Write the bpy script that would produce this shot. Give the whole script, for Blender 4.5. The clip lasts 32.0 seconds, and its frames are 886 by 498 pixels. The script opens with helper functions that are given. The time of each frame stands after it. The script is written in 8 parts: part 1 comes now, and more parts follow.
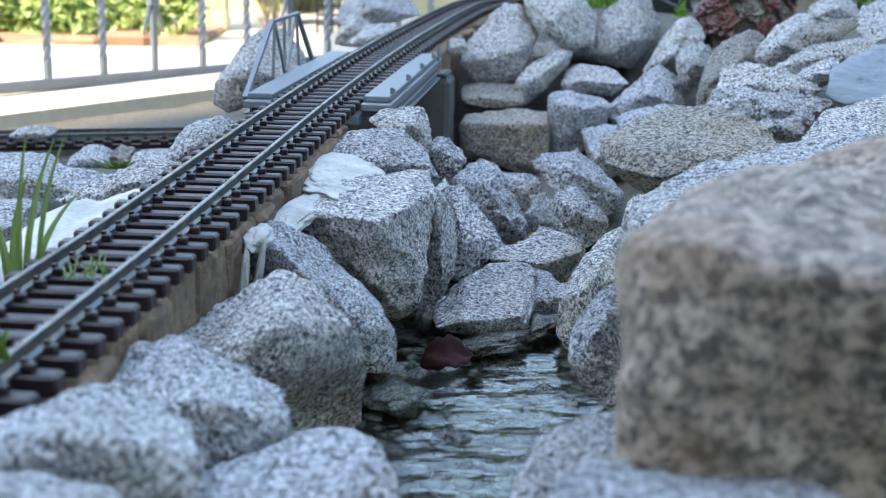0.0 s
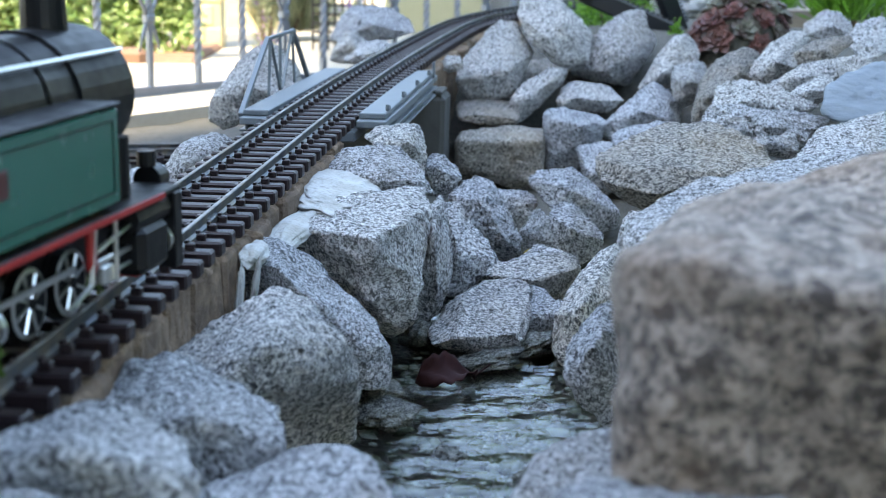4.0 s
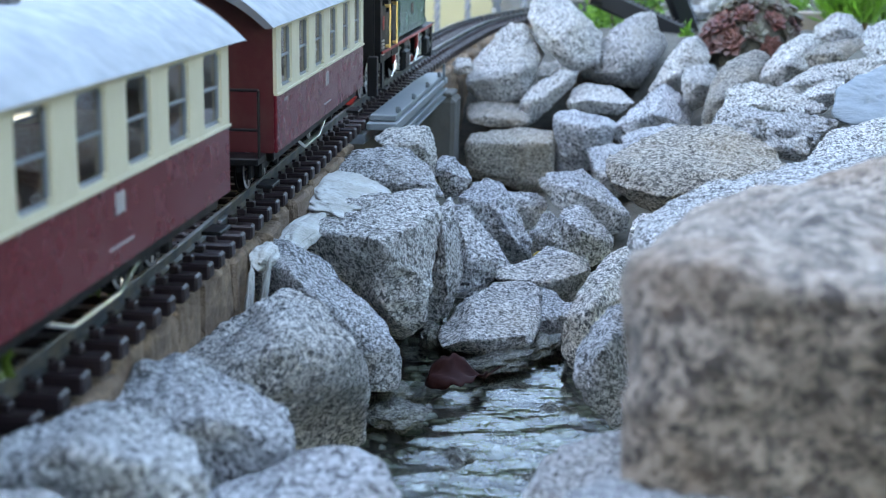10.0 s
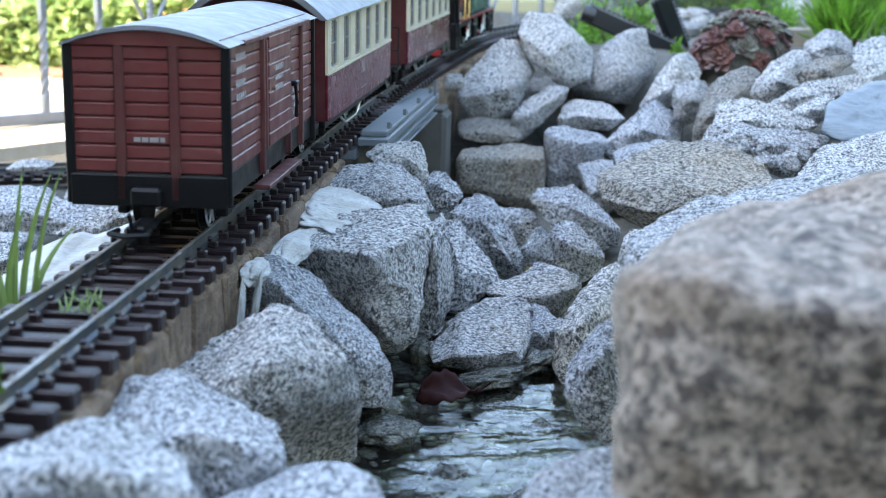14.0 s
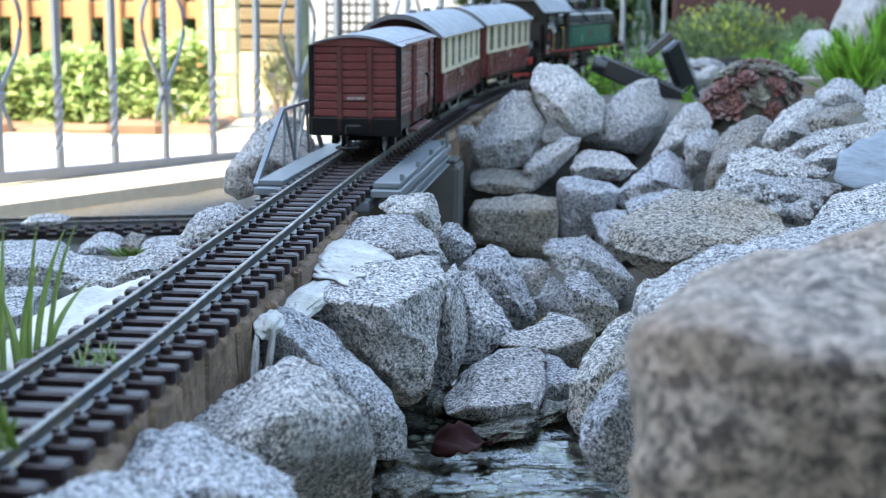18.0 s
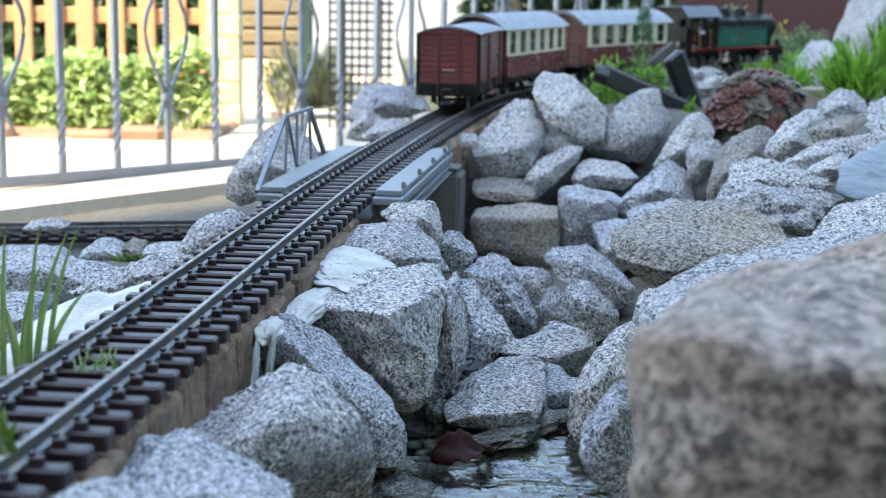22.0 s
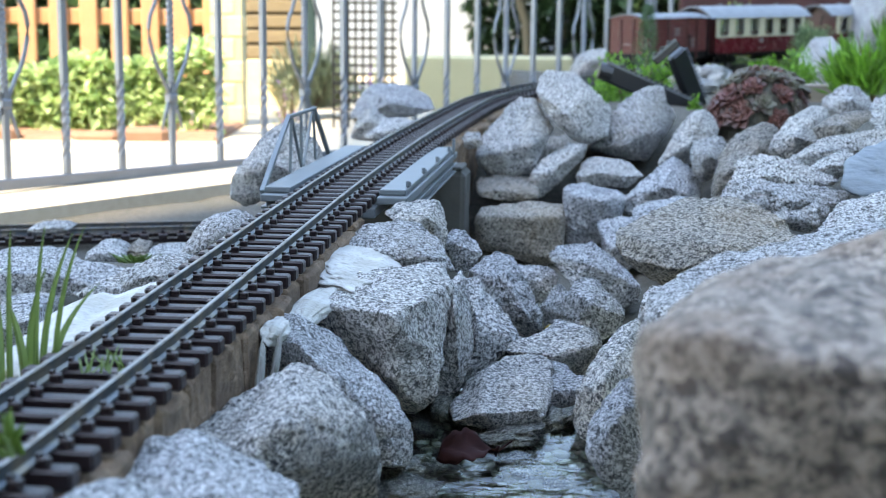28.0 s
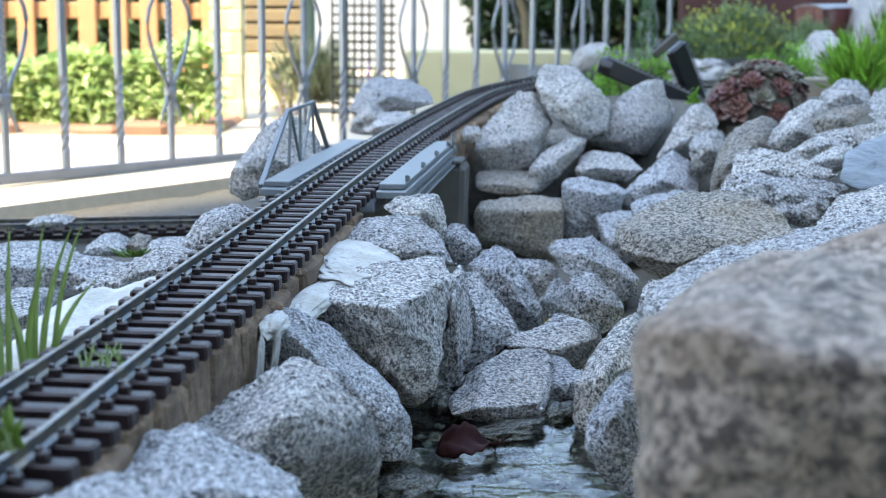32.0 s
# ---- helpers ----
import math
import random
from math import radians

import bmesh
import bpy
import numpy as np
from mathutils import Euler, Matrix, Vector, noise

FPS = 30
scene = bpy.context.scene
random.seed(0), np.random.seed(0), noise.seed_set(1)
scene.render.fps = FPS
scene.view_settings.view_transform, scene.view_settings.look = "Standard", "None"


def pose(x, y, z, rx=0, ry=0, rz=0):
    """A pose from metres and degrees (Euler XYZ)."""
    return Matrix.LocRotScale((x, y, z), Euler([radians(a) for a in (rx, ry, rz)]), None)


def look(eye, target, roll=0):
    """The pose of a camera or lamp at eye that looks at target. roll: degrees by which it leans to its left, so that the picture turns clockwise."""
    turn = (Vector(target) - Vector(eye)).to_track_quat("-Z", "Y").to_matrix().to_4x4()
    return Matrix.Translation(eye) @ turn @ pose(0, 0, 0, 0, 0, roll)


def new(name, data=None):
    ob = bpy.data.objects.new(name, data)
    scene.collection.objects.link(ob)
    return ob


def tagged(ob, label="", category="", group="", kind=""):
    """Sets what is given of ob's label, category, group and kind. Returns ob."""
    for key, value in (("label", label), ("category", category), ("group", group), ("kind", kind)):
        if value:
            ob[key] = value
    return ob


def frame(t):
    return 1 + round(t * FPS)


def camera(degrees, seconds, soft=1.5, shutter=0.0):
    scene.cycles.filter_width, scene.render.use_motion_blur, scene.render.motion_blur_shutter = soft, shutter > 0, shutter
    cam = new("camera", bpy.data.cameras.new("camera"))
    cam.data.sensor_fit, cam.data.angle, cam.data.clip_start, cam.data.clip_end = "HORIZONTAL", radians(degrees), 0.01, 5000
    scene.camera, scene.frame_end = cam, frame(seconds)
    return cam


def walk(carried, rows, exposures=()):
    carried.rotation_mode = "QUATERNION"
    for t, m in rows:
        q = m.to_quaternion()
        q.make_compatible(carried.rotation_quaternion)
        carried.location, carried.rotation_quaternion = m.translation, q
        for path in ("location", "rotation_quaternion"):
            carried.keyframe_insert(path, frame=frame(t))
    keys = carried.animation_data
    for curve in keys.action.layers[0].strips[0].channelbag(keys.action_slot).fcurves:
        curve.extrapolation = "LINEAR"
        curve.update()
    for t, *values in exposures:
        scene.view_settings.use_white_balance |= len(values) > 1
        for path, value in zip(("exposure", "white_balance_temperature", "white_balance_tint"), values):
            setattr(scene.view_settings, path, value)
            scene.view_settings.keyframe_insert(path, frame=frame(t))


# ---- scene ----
# The world: z = 0 is the rail top near the lens, y leads away, metres throughout.
cam = camera(35.232, 32.0, soft=0.8)
cam.data.dof.use_dof = True
cam.data.dof.focus_distance = 1.15
cam.data.dof.aperture_fstop = 11.5
EYE = (0.0, 0.0, 0.1904)


def head(rx, ry, rz):
    return pose(*EYE, rx, ry, rz)


walk(cam, [
    (0, head(76.399, -0.861, -0.512)),
    (0.5, head(76.537, -0.791, -0.471)),
    (1, head(76.678, -1.038, -0.560)),
    (1.5, head(76.766, -0.912, -0.692)),
    (2, head(77.209, -0.884, -0.808)),
    (2.5, head(77.190, -1.015, -0.771)),
    (3, head(77.127, -1.175, -0.730)),
    (3.5, head(77.096, -0.969, -0.778)),
    (5.5, head(77.080, -0.967, -0.488)),
    (6, head(77.065, -0.866, -0.526)),
    (6.5, head(77.085, -0.841, -0.545)),
    (7, head(77.118, -0.923, -0.506)),
    (7.5, head(77.172, -0.732, -0.488)),
    (8, head(77.237, -0.853, -0.433)),
    (8.5, head(77.155, -1.162, -0.342)),
    (9, head(77.032, -1.241, -0.313)),
    (9.5, head(77.017, -1.172, -0.293)),
    (10, head(77.170, -0.954, -0.269)),
    (10.5, head(77.219, -0.981, -0.270)),
    (11, head(77.274, -0.972, -0.363)),
    (11.5, head(77.362, -1.034, -0.563)),
    (12, head(77.498, -1.140, -0.661)),
    (12.5, head(77.554, -1.267, -0.772)),
    (13, head(77.612, -1.152, -0.862)),
    (13.5, head(77.728, -1.047, -0.713)),
    (14, head(77.816, -1.062, -0.618)),
    (14.5, head(78.107, -0.697, -0.500)),
    (16.5, head(78.990, -0.589, -0.228)),
    (17, head(79.423, -0.254, -0.227)),
    (17.5, head(79.739, -0.096, -0.235)),
    (18, head(79.912, -0.519, -0.173)),
    (18.5, head(80.090, -0.626, -0.215)),
    (19, head(80.235, -0.658, -0.176)),
    (19.5, head(80.343, -0.707, -0.102)),
    (20, head(80.400, -0.398, -0.160)),
    (20.5, head(80.477, -0.595, -0.143)),
    (21, head(80.308, -0.702, -0.129)),
    (21.5, head(80.278, -0.909, -0.087)),
    (22, head(80.234, -0.932, -0.045)),
    (22.5, head(80.136, -1.014, 0.030)),
    (23, head(80.062, -0.828, -0.006)),
    (23.5, head(80.033, -0.911, 0.004)),
    (24, head(79.985, -0.974, 0.013)),
    (24.5, head(79.976, -1.028, 0.029)),
    (25, head(79.981, -0.993, 0.008)),
    (25.5, head(79.984, -0.823, -0.066)),
    (27.5, head(80.180, -0.468, 0.045)),
    (28, head(80.191, -0.525, 0.091)),
    (28.5, head(80.123, -0.569, 0.069)),
    (29, head(80.116, -0.486, 0.074)),
    (29.5, head(80.090, -0.494, 0.011)),
    (30, head(79.986, -0.867, -0.034)),
    (30.5, head(79.936, -0.795, -0.106)),
    (31, head(79.921, -0.683, -0.024)),
    (31.5, head(79.954, -0.646, 0.045)),
    (32, head(79.948, -0.498, 0.050)),
], exposures=[(0, 3.60, 7750, 7), (4, 3.60, 7750, 7), (6, 3.72, 7750, 7), (9, 3.98, 7750, 7), (14, 3.98, 7750, 7), (20, 3.66, 7750, 7), (32, 3.62, 7750, 7)])
# ---- light ----
world = bpy.data.worlds.new("sky")
scene.world = world
world.use_nodes = True
wn = world.node_tree.nodes
sky = wn.new("ShaderNodeTexSky")
sky.sky_type, sky.sun_disc = "NISHITA", False
SUN_EL, TO_SUN = 55.0, Vector((-0.62, -0.78))
sky.sun_elevation = radians(SUN_EL)
sky.sun_rotation = math.atan2(TO_SUN.x, TO_SUN.y)
sky.air_density, sky.dust_density = 1.0, 0.4
world.node_tree.links.new(sky.outputs[0], wn["Background"].inputs[0])
wn["Background"].inputs[1].default_value = 0.15
sun_data = bpy.data.lights.new("sun", "SUN")
sun_data.energy, sun_data.angle, sun_data.color = 1.3, radians(0.53), (1.0, 0.93, 0.8)
sun = new("sun", sun_data)
_to = Vector((TO_SUN.x, TO_SUN.y, TO_SUN.length * math.tan(radians(SUN_EL))))
sun.matrix_world = look(_to * 10, (0, 0, 0))


# ---- materials ----
def mat(name, color, rough=0.6, metal=0.0):
    m = bpy.data.materials.new(name)
    m.use_nodes = True
    b = m.node_tree.nodes["Principled BSDF"]
    b.inputs["Base Color"].default_value = (*color, 1)
    b.inputs["Roughness"].default_value = rough
    b.inputs["Metallic"].default_value = metal
    return m


class Net:
    """Small helper to write node trees in few lines."""

    def __init__(self, m):
        self.t = m.node_tree
        self.b = self.t.nodes["Principled BSDF"]
        self.co = self.t.nodes.new("ShaderNodeTexCoord").outputs["Object"]

    def node(self, kind, **props):
        n = self.t.nodes.new("ShaderNode" + kind)
        for k, v in props.items():
            if k in n.inputs:
                n.inputs[k].default_value = v
        return n

    def link(self, a, b):
        self.t.links.new(a, b)

    def noise(self, scale, detail=4, rough=0.6, stretch=None):
        n = self.node("TexNoise", Scale=scale, Detail=detail, Roughness=rough)
        self.link(self.stretch(stretch) if stretch else self.co, n.inputs["Vector"])
        return n.outputs["Fac"]

    def stretch(self, s):
        n = self.node("Mapping")
        n.inputs["Scale"].default_value = s
        self.link(self.co, n.inputs["Vector"])
        return n.outputs[0]

    def voronoi(self, scale, out="Distance"):
        n = self.node("TexVoronoi", Scale=scale)
        self.link(self.co, n.inputs["Vector"])
        return n.outputs[out]

    def ramp(self, fac, *stops):
        n = self.node("ValToRGB")
        e = n.color_ramp.elements
        while len(e) < len(stops):
            e.new(0.5)
        for el, (p, c) in zip(e, stops):
            el.position = p
            el.color = (*c, 1) if len(c) == 3 else c
        self.link(fac, n.inputs[0])
        return n.outputs[0]

    def grey(self, fac, *stops):
        return self.ramp(fac, *[(p, (v, v, v)) for p, v in stops])

    def mix(self, fac, a, b, mode="MIX"):
        n = self.t.nodes.new("ShaderNodeMix")
        n.data_type, n.blend_type = "RGBA", mode
        for v, i in ((fac, 0), (a, 6), (b, 7)):
            if isinstance(v, (int, float)):
                n.inputs[i].default_value = v
            elif isinstance(v, tuple):
                n.inputs[i].default_value = (*v, 1)
            else:
                self.link(v, n.inputs[i])
        return n.outputs[2]

    def color(self, c):
        self.link(c, self.b.inputs["Base Color"])

    def rough(self, c):
        self.link(c, self.b.inputs["Roughness"])

    def bump(self, h, strength=0.4, dist=0.002):
        n = self.node("Bump", Strength=strength, Distance=dist)
        self.link(h, n.inputs["Height"])
        if self.b.inputs["Normal"].is_linked:
            self.link(self.b.inputs["Normal"].links[0].from_socket, n.inputs["Normal"])
        self.link(n.outputs[0], self.b.inputs["Normal"])

    def random(self):
        return self.node("ObjectInfo").outputs["Random"]


def granite(name, light=(0.72, 0.71, 0.69), dark=(0.03, 0.033, 0.04), warm=(0.42, 0.36, 0.28), warmth=0.22, grain=1.0, rough=0.8, stain=0.75, relief=1.0):
    """Speckled granite: grains of feldspar, quartz and mica, with stains and pitting."""
    m = mat(name, light, rough)
    n = Net(m)
    warp = n.node("TexNoise", Scale=420 * grain, Detail=2.0)
    n.link(n.co, warp.inputs["Vector"])
    add = n.t.nodes.new("ShaderNodeVectorMath")
    add.operation = "MULTIPLY_ADD"
    add.inputs[1].default_value = (0.0028 / grain, 0.0028 / grain, 0.0028 / grain)
    n.link(warp.outputs["Color"], add.inputs[0])
    n.link(n.co, add.inputs[2])

    def cells(scale):
        v = n.node("TexVoronoi", Scale=scale)
        n.link(add.outputs[0], v.inputs["Vector"])
        s = n.node("SeparateColor")
        n.link(v.outputs["Color"], s.inputs[0])
        return s.outputs[0]

    pale = tuple(min(0.9, c * 1.15) for c in light)
    mottle = n.noise(300 * grain, 7, 0.82)
    body = n.ramp(mottle, (0.38, tuple(c * 0.06 for c in light)), (0.45, tuple(c * 0.3 for c in light)), (0.515, tuple(c * 0.82 for c in light)), (0.6, pale))

    def flecks(scale, lo, hi, amount):
        a = n.node("Math")
        a.operation = "ADD"
        n.link(cells(scale), a.inputs[0])
        n.link(n.grey(n.noise(scale * 0.22, 5, 0.7), (0.33, 0.0), (0.67, 0.42)), a.inputs[1])
        return n.grey(a.outputs[0], (lo, amount), (hi, 0)), a.outputs[0]

    small, _ = flecks(760 * grain, 0.36, 0.44, 0.75)
    large, h2 = flecks(420 * grain, 0.24, 0.3, 0.9)
    c = n.mix(small, body, tuple(x * 2.2 for x in dark))
    c = n.mix(large, c, dark)
    big = n.noise(11, 5, 0.62)
    c = n.mix(n.grey(big, (0.48, 0), (0.74, warmth)), c, warm, "MIX")
    c = n.mix(n.grey(n.noise(7.0, 4), (0.3, stain), (0.55, 1)), (0.03, 0.033, 0.03), c)
    c = n.mix(1.0, c, n.ramp(n.random(), (0.0, (0.8, 0.81, 0.83)), (0.5, (0.95, 0.95, 0.95)), (1.0, (1.06, 1.05, 1.02))), "MULTIPLY")
    n.color(c)
    n.bump(n.noise(62, 8, 0.78), 1.0, 0.014 * relief)
    n.bump(n.noise(240, 5, 0.75), 1.0, 0.0035 * relief)
    n.bump(h2, 0.6, 0.0012)
    return m


GRANITE = granite("granite_grey", (0.78, 0.76, 0.73), warmth=0.36)
GRANITE_B = granite("granite_blue", (0.77, 0.78, 0.8), (0.03, 0.034, 0.04), warmth=0.12)
GRANITE_D = granite("granite_worn", (0.72, 0.74, 0.76), (0.06, 0.065, 0.07), warmth=0.1, grain=1.3)
GRANITE_W = granite("granite_pale", (0.88, 0.86, 0.83), (0.04, 0.04, 0.042), warmth=0.22, stain=0.85)
GRANITE_BR = granite("granite_brown", (0.54, 0.49, 0.43), (0.035, 0.032, 0.03), (0.34, 0.25, 0.16), 0.5)
FOREROCK = granite("granite_rusty", (0.43, 0.335, 0.265), (0.05, 0.034, 0.026), (0.21, 0.118, 0.062), 0.85, grain=0.42, relief=0.3)
SLATE = mat("slate", (0.14, 0.16, 0.18), 0.85)
SLATE.node_tree.nodes["Principled BSDF"].inputs["Specular IOR Level"].default_value = 0.2
_n = Net(SLATE)
_n.color(_n.mix(_n.noise(30, 6, 0.65, (1, 1, 4)), (0.1, 0.115, 0.13), (0.2, 0.23, 0.25)))
_n.bump(_n.noise(24, 6, 0.7, (1, 1, 5)), 0.7, 0.006)


# ---- building blocks ----
def mesh_of(name, bm, smooth=False):
    me = bpy.data.meshes.new(name)
    bm.to_mesh(me)
    bm.free()
    if smooth:
        for p in me.polygons:
            p.use_smooth = True
    return me


def part(name, bm, material, parent=None, label="", smooth=False):
    me = mesh_of(name, bm, smooth)
    me.materials.append(material)
    ob = new(name, me)
    if parent is not None:
        ob.parent = parent
    if label:
        ob["label"] = label
    return ob


def box(bm, x0, x1, y0, y1, z0, z1, bevel=0.0, m=None):
    r = bmesh.ops.create_cube(bm, size=1.0)
    vs = r["verts"]
    bmesh.ops.scale(bm, vec=(x1 - x0, y1 - y0, z1 - z0), verts=vs)
    bmesh.ops.translate(bm, vec=((x0 + x1) / 2, (y0 + y1) / 2, (z0 + z1) / 2), verts=vs)
    if bevel > 0:
        es = list({e for v in vs for e in v.link_edges})
        r = bmesh.ops.bevel(bm, geom=es, offset=bevel, segments=1, affect="EDGES", profile=0.5)
        vs = list({v for f in r["faces"] for v in f.verts} | {v for v in vs if v.is_valid})
    if m is not None:
        bmesh.ops.transform(bm, matrix=m, verts=vs)
    return vs


def boxm(x0, x1, y0, y1, z0, z1, bevel=0.0, m=None):
    bm = bmesh.new()
    box(bm, x0, x1, y0, y1, z0, z1, bevel, m)
    return bm


def rod(bm, a, b, r0, r1=None, seg=8, caps=True):
    a, b = Vector(a), Vector(b)
    d = b - a
    m = Matrix.Translation((a + b) / 2) @ d.to_track_quat("Z", "Y").to_matrix().to_4x4()
    return bmesh.ops.create_cone(bm, cap_ends=caps, segments=seg, radius1=r0, radius2=r0 if r1 is None else r1, depth=d.length, matrix=m)["verts"]


def rodm(a, b, r0, r1=None, seg=8):
    bm = bmesh.new()
    rod(bm, a, b, r0, r1, seg)
    return bm


def tube(pts, r, seg=6, bm=None, flat=1.0):
    """A round bar along a polyline; r is a number or one a point."""
    bm = bm or bmesh.new()
    pts = [Vector(p) for p in pts]
    rings = []
    for i, p in enumerate(pts):
        d = (pts[min(i + 1, len(pts) - 1)] - pts[max(i - 1, 0)]).normalized()
        s = d.cross(Vector((0, 0, 1)))
        s = s.normalized() if s.length > 1e-4 else Vector((1, 0, 0))
        t = s.cross(d).normalized()
        rr = r[i] if isinstance(r, (list, tuple)) else r
        rings.append([bm.verts.new(p + s * rr * math.cos(k * 2 * math.pi / seg) + t * rr * flat * math.sin(k * 2 * math.pi / seg)) for k in range(seg)])
    for a, b in zip(rings, rings[1:]):
        for k in range(seg):
            bm.faces.new((a[k], a[(k + 1) % seg], b[(k + 1) % seg], b[k]))
    bm.faces.new(rings[0][::-1])
    bm.faces.new(rings[-1])
    return bm


def prism(profile, y0, y1, bm=None):
    """A profile of (x, z) points drawn out along y."""
    bm = bm or bmesh.new()
    a = [bm.verts.new((x, y0, z)) for x, z in profile]
    b = [bm.verts.new((x, y1, z)) for x, z in profile]
    n = len(profile)
    for i in range(n):
        bm.faces.new((a[i], a[(i + 1) % n], b[(i + 1) % n], b[i]))
    bm.faces.new(a[::-1])
    bm.faces.new(b)
    bmesh.ops.recalc_face_normals(bm, faces=bm.faces[:])
    return bm


def thing(name, label, category, m=None, group="", kind=""):
    e = new(name)
    e.empty_display_size = 0.02
    if m is not None:
        e.matrix_world = m
    return tagged(e, label, category, group, kind)


def rock_mesh(size, seed, cuts=(), boxy=12.0, facets=5, res=26, rough=1.0, soft=1):
    """An angular stone: a block split along planes, its corners knocked off, then weathered."""
    rnd = random.Random(seed)
    bm = bmesh.new()
    bmesh.ops.create_cube(bm, size=2.0)
    bmesh.ops.subdivide_edges(bm, edges=bm.edges[:], cuts=res, use_grid_fill=True)
    co = np.array([v.co[:] for v in bm.verts])
    way = np.tan(co * 0.7) / math.tan(0.7)
    way /= np.linalg.norm(way, axis=1)[:, None]
    planes = [np.array(c, float) for c in cuts]
    reach = 1.0 / ((np.abs(way) ** boxy).sum(1) ** (1 / boxy))
    for c in planes:
        e = way @ c[:3]
        m = e > 1e-6
        reach[m] = np.minimum(reach[m], c[3] / e[m])
    co = way * reach[:, None]
    for _ in range(facets):
        n = np.array([rnd.gauss(0, 1), rnd.gauss(-0.5, 0.8), rnd.gauss(0.55, 0.7)])
        n /= np.linalg.norm(n)
        e = co @ n
        d = e.max() * rnd.uniform(0.88, 0.97)
        m = e > d
        co[m] *= (d / e[m])[:, None]
    for v, c in zip(bm.verts, co):
        v.co = c
    for _ in range(soft):
        bmesh.ops.smooth_vert(bm, verts=bm.verts, factor=0.5, use_axis_x=True, use_axis_y=True, use_axis_z=True)
    bm.normal_update()
    off = Vector((rnd.uniform(-50, 50), rnd.uniform(-50, 50), rnd.uniform(-50, 50)))
    half = Vector(size) * 0.5
    mean = (size[0] * size[1] * size[2]) ** (1 / 3)
    moved = []
    for v in bm.verts:
        q = Vector((v.co.x * half.x, v.co.y * half.y, v.co.z * half.z))
        w = q / mean
        h = noise.fractal(w * 1.9 + off, 1.0, 2.0, 2) * 0.022 * mean
        h -= abs(noise.fractal(w * 4.5 + off, 0.9, 2.0, 2)) * 0.030 * mean - 0.008 * mean
        h += noise.fractal(q * 60 + off, 0.8, 2.1, 2) * 0.0022 * rough
        h += noise.fractal(q * 170 + off, 0.7, 2.1, 2) * 0.0014 * rough
        moved.append(q + v.normal * h)
    for v, q in zip(bm.verts, moved):
        v.co = q
    return bm


ROCKS = 0


def rock(name, label, place, size, turn=(0, 0, 0), material=None, cuts=(), boxy=12.0, facets=5, res=20, rough=1.0, soft=1, group="granite stones of the bank"):
    global ROCKS
    ROCKS += 1
    ob = part(name, rock_mesh(size, 100 + ROCKS * 7, cuts, boxy, facets, res, rough, soft), material or GRANITE, smooth=True)
    ob.matrix_world = pose(*place, *turn)
    return tagged(ob, label, "stone", group)


# ---- the line of the track ----
HEADING = 1.4662
U = Vector((math.cos(HEADING), math.sin(HEADING), 0))
N = Vector((math.sin(HEADING), -math.cos(HEADING), 0))
PITCH, GAUGE = 0.0273, 0.0475
BENDS = ((1.2, 0.0), (2.5, 0.0598), (3.1, 0.5711), (4.1, 0.3817), (9.0, 0.0))


def rise(s):
    return 0.0156 * max(0.0, s - 0.8)


def make_line():
    """The centre line in steps of a centimetre: a curve from the left, the straight, and the far bend to the right."""
    out, s0, radius = [], 0.56, 0.5
    for i in range(56):
        a = (s0 - i * 0.01) / radius
        out.append((N * (-0.2654 - radius * (1 - math.cos(a))) + U * (s0 - radius * math.sin(a)), U * math.cos(a) + N * math.sin(a)))
    p, turn = N * (-0.2654) + U * s0, 0.0
    for i in range(56, 801):
        out.append((p.copy(), U * math.cos(turn) + N * math.sin(turn)))
        turn += next(k for end, k in BENDS if i * 0.01 < end) * 0.01
        p = p + out[-1][1] * 0.01
    return out


LINE = make_line()


def on_track(s, side=0.0, z=0.0):
    """A point s metres along the line, side metres to its right, z over the rail top; and its heading."""
    i = min(799, max(0, int(s * 100)))
    p, d = LINE[i]
    p = p + d * (s - i * 0.01)
    r = Vector((d.y, -d.x, 0))
    return p + r * side + Vector((0, 0, rise(s) + z)), d


def on_pose(s, side=0.0, z=0.0):
    p, d = on_track(s, side, z)
    return Matrix.Translation(p) @ Matrix.Rotation(math.atan2(-d.x, d.y), 4, "Z")


def ease(a, b, v):
    k = min(1, max(0, (v - a) / (b - a)))
    return k * k * (3 - 2 * k)


def ground_z(x, y):
    tx = -0.264 + 0.105 * y + 0.33 * max(0, y - 2.5) ** 2
    bank = -0.165 + 0.13 * ease(0.16, 0.5, x - 0.02 * y) * ease(0.7, 1.5, y)
    rear = 0.02 * ease(0.0, 0.4, x) + 0.0
    z = bank * (1 - ease(2.0, 2.5, y)) + (-0.005 + rear) * ease(2.0, 2.5, y) if x > tx - 0.04 else -0.165
    if x <= tx - 0.04:
        far = ease(2.05, 2.5, y) * ease(-0.16, -0.05, x - tx)
        z = -0.165 + 0.155 * far
        if y > 2.6 and x > 0.2:
            z = max(z, -0.01)
    chan = ease(0.14, 0.04, abs(x - 0.03 - 0.05 * (y - 0.9))) * (1 - ease(1.4, 1.8, y))
    z -= 0.035 * chan
    return z


SOIL = mat("soil", (0.16, 0.13, 0.1), 0.95)
_n = Net(SOIL)
_n.color(_n.mix(_n.noise(4, 4), _n.ramp(_n.noise(90, 5), (0.3, (0.03, 0.026, 0.022)), (0.7, (0.12, 0.1, 0.085))), (0.06, 0.06, 0.045)))
_n.bump(_n.noise(120, 6), 0.8, 0.006)


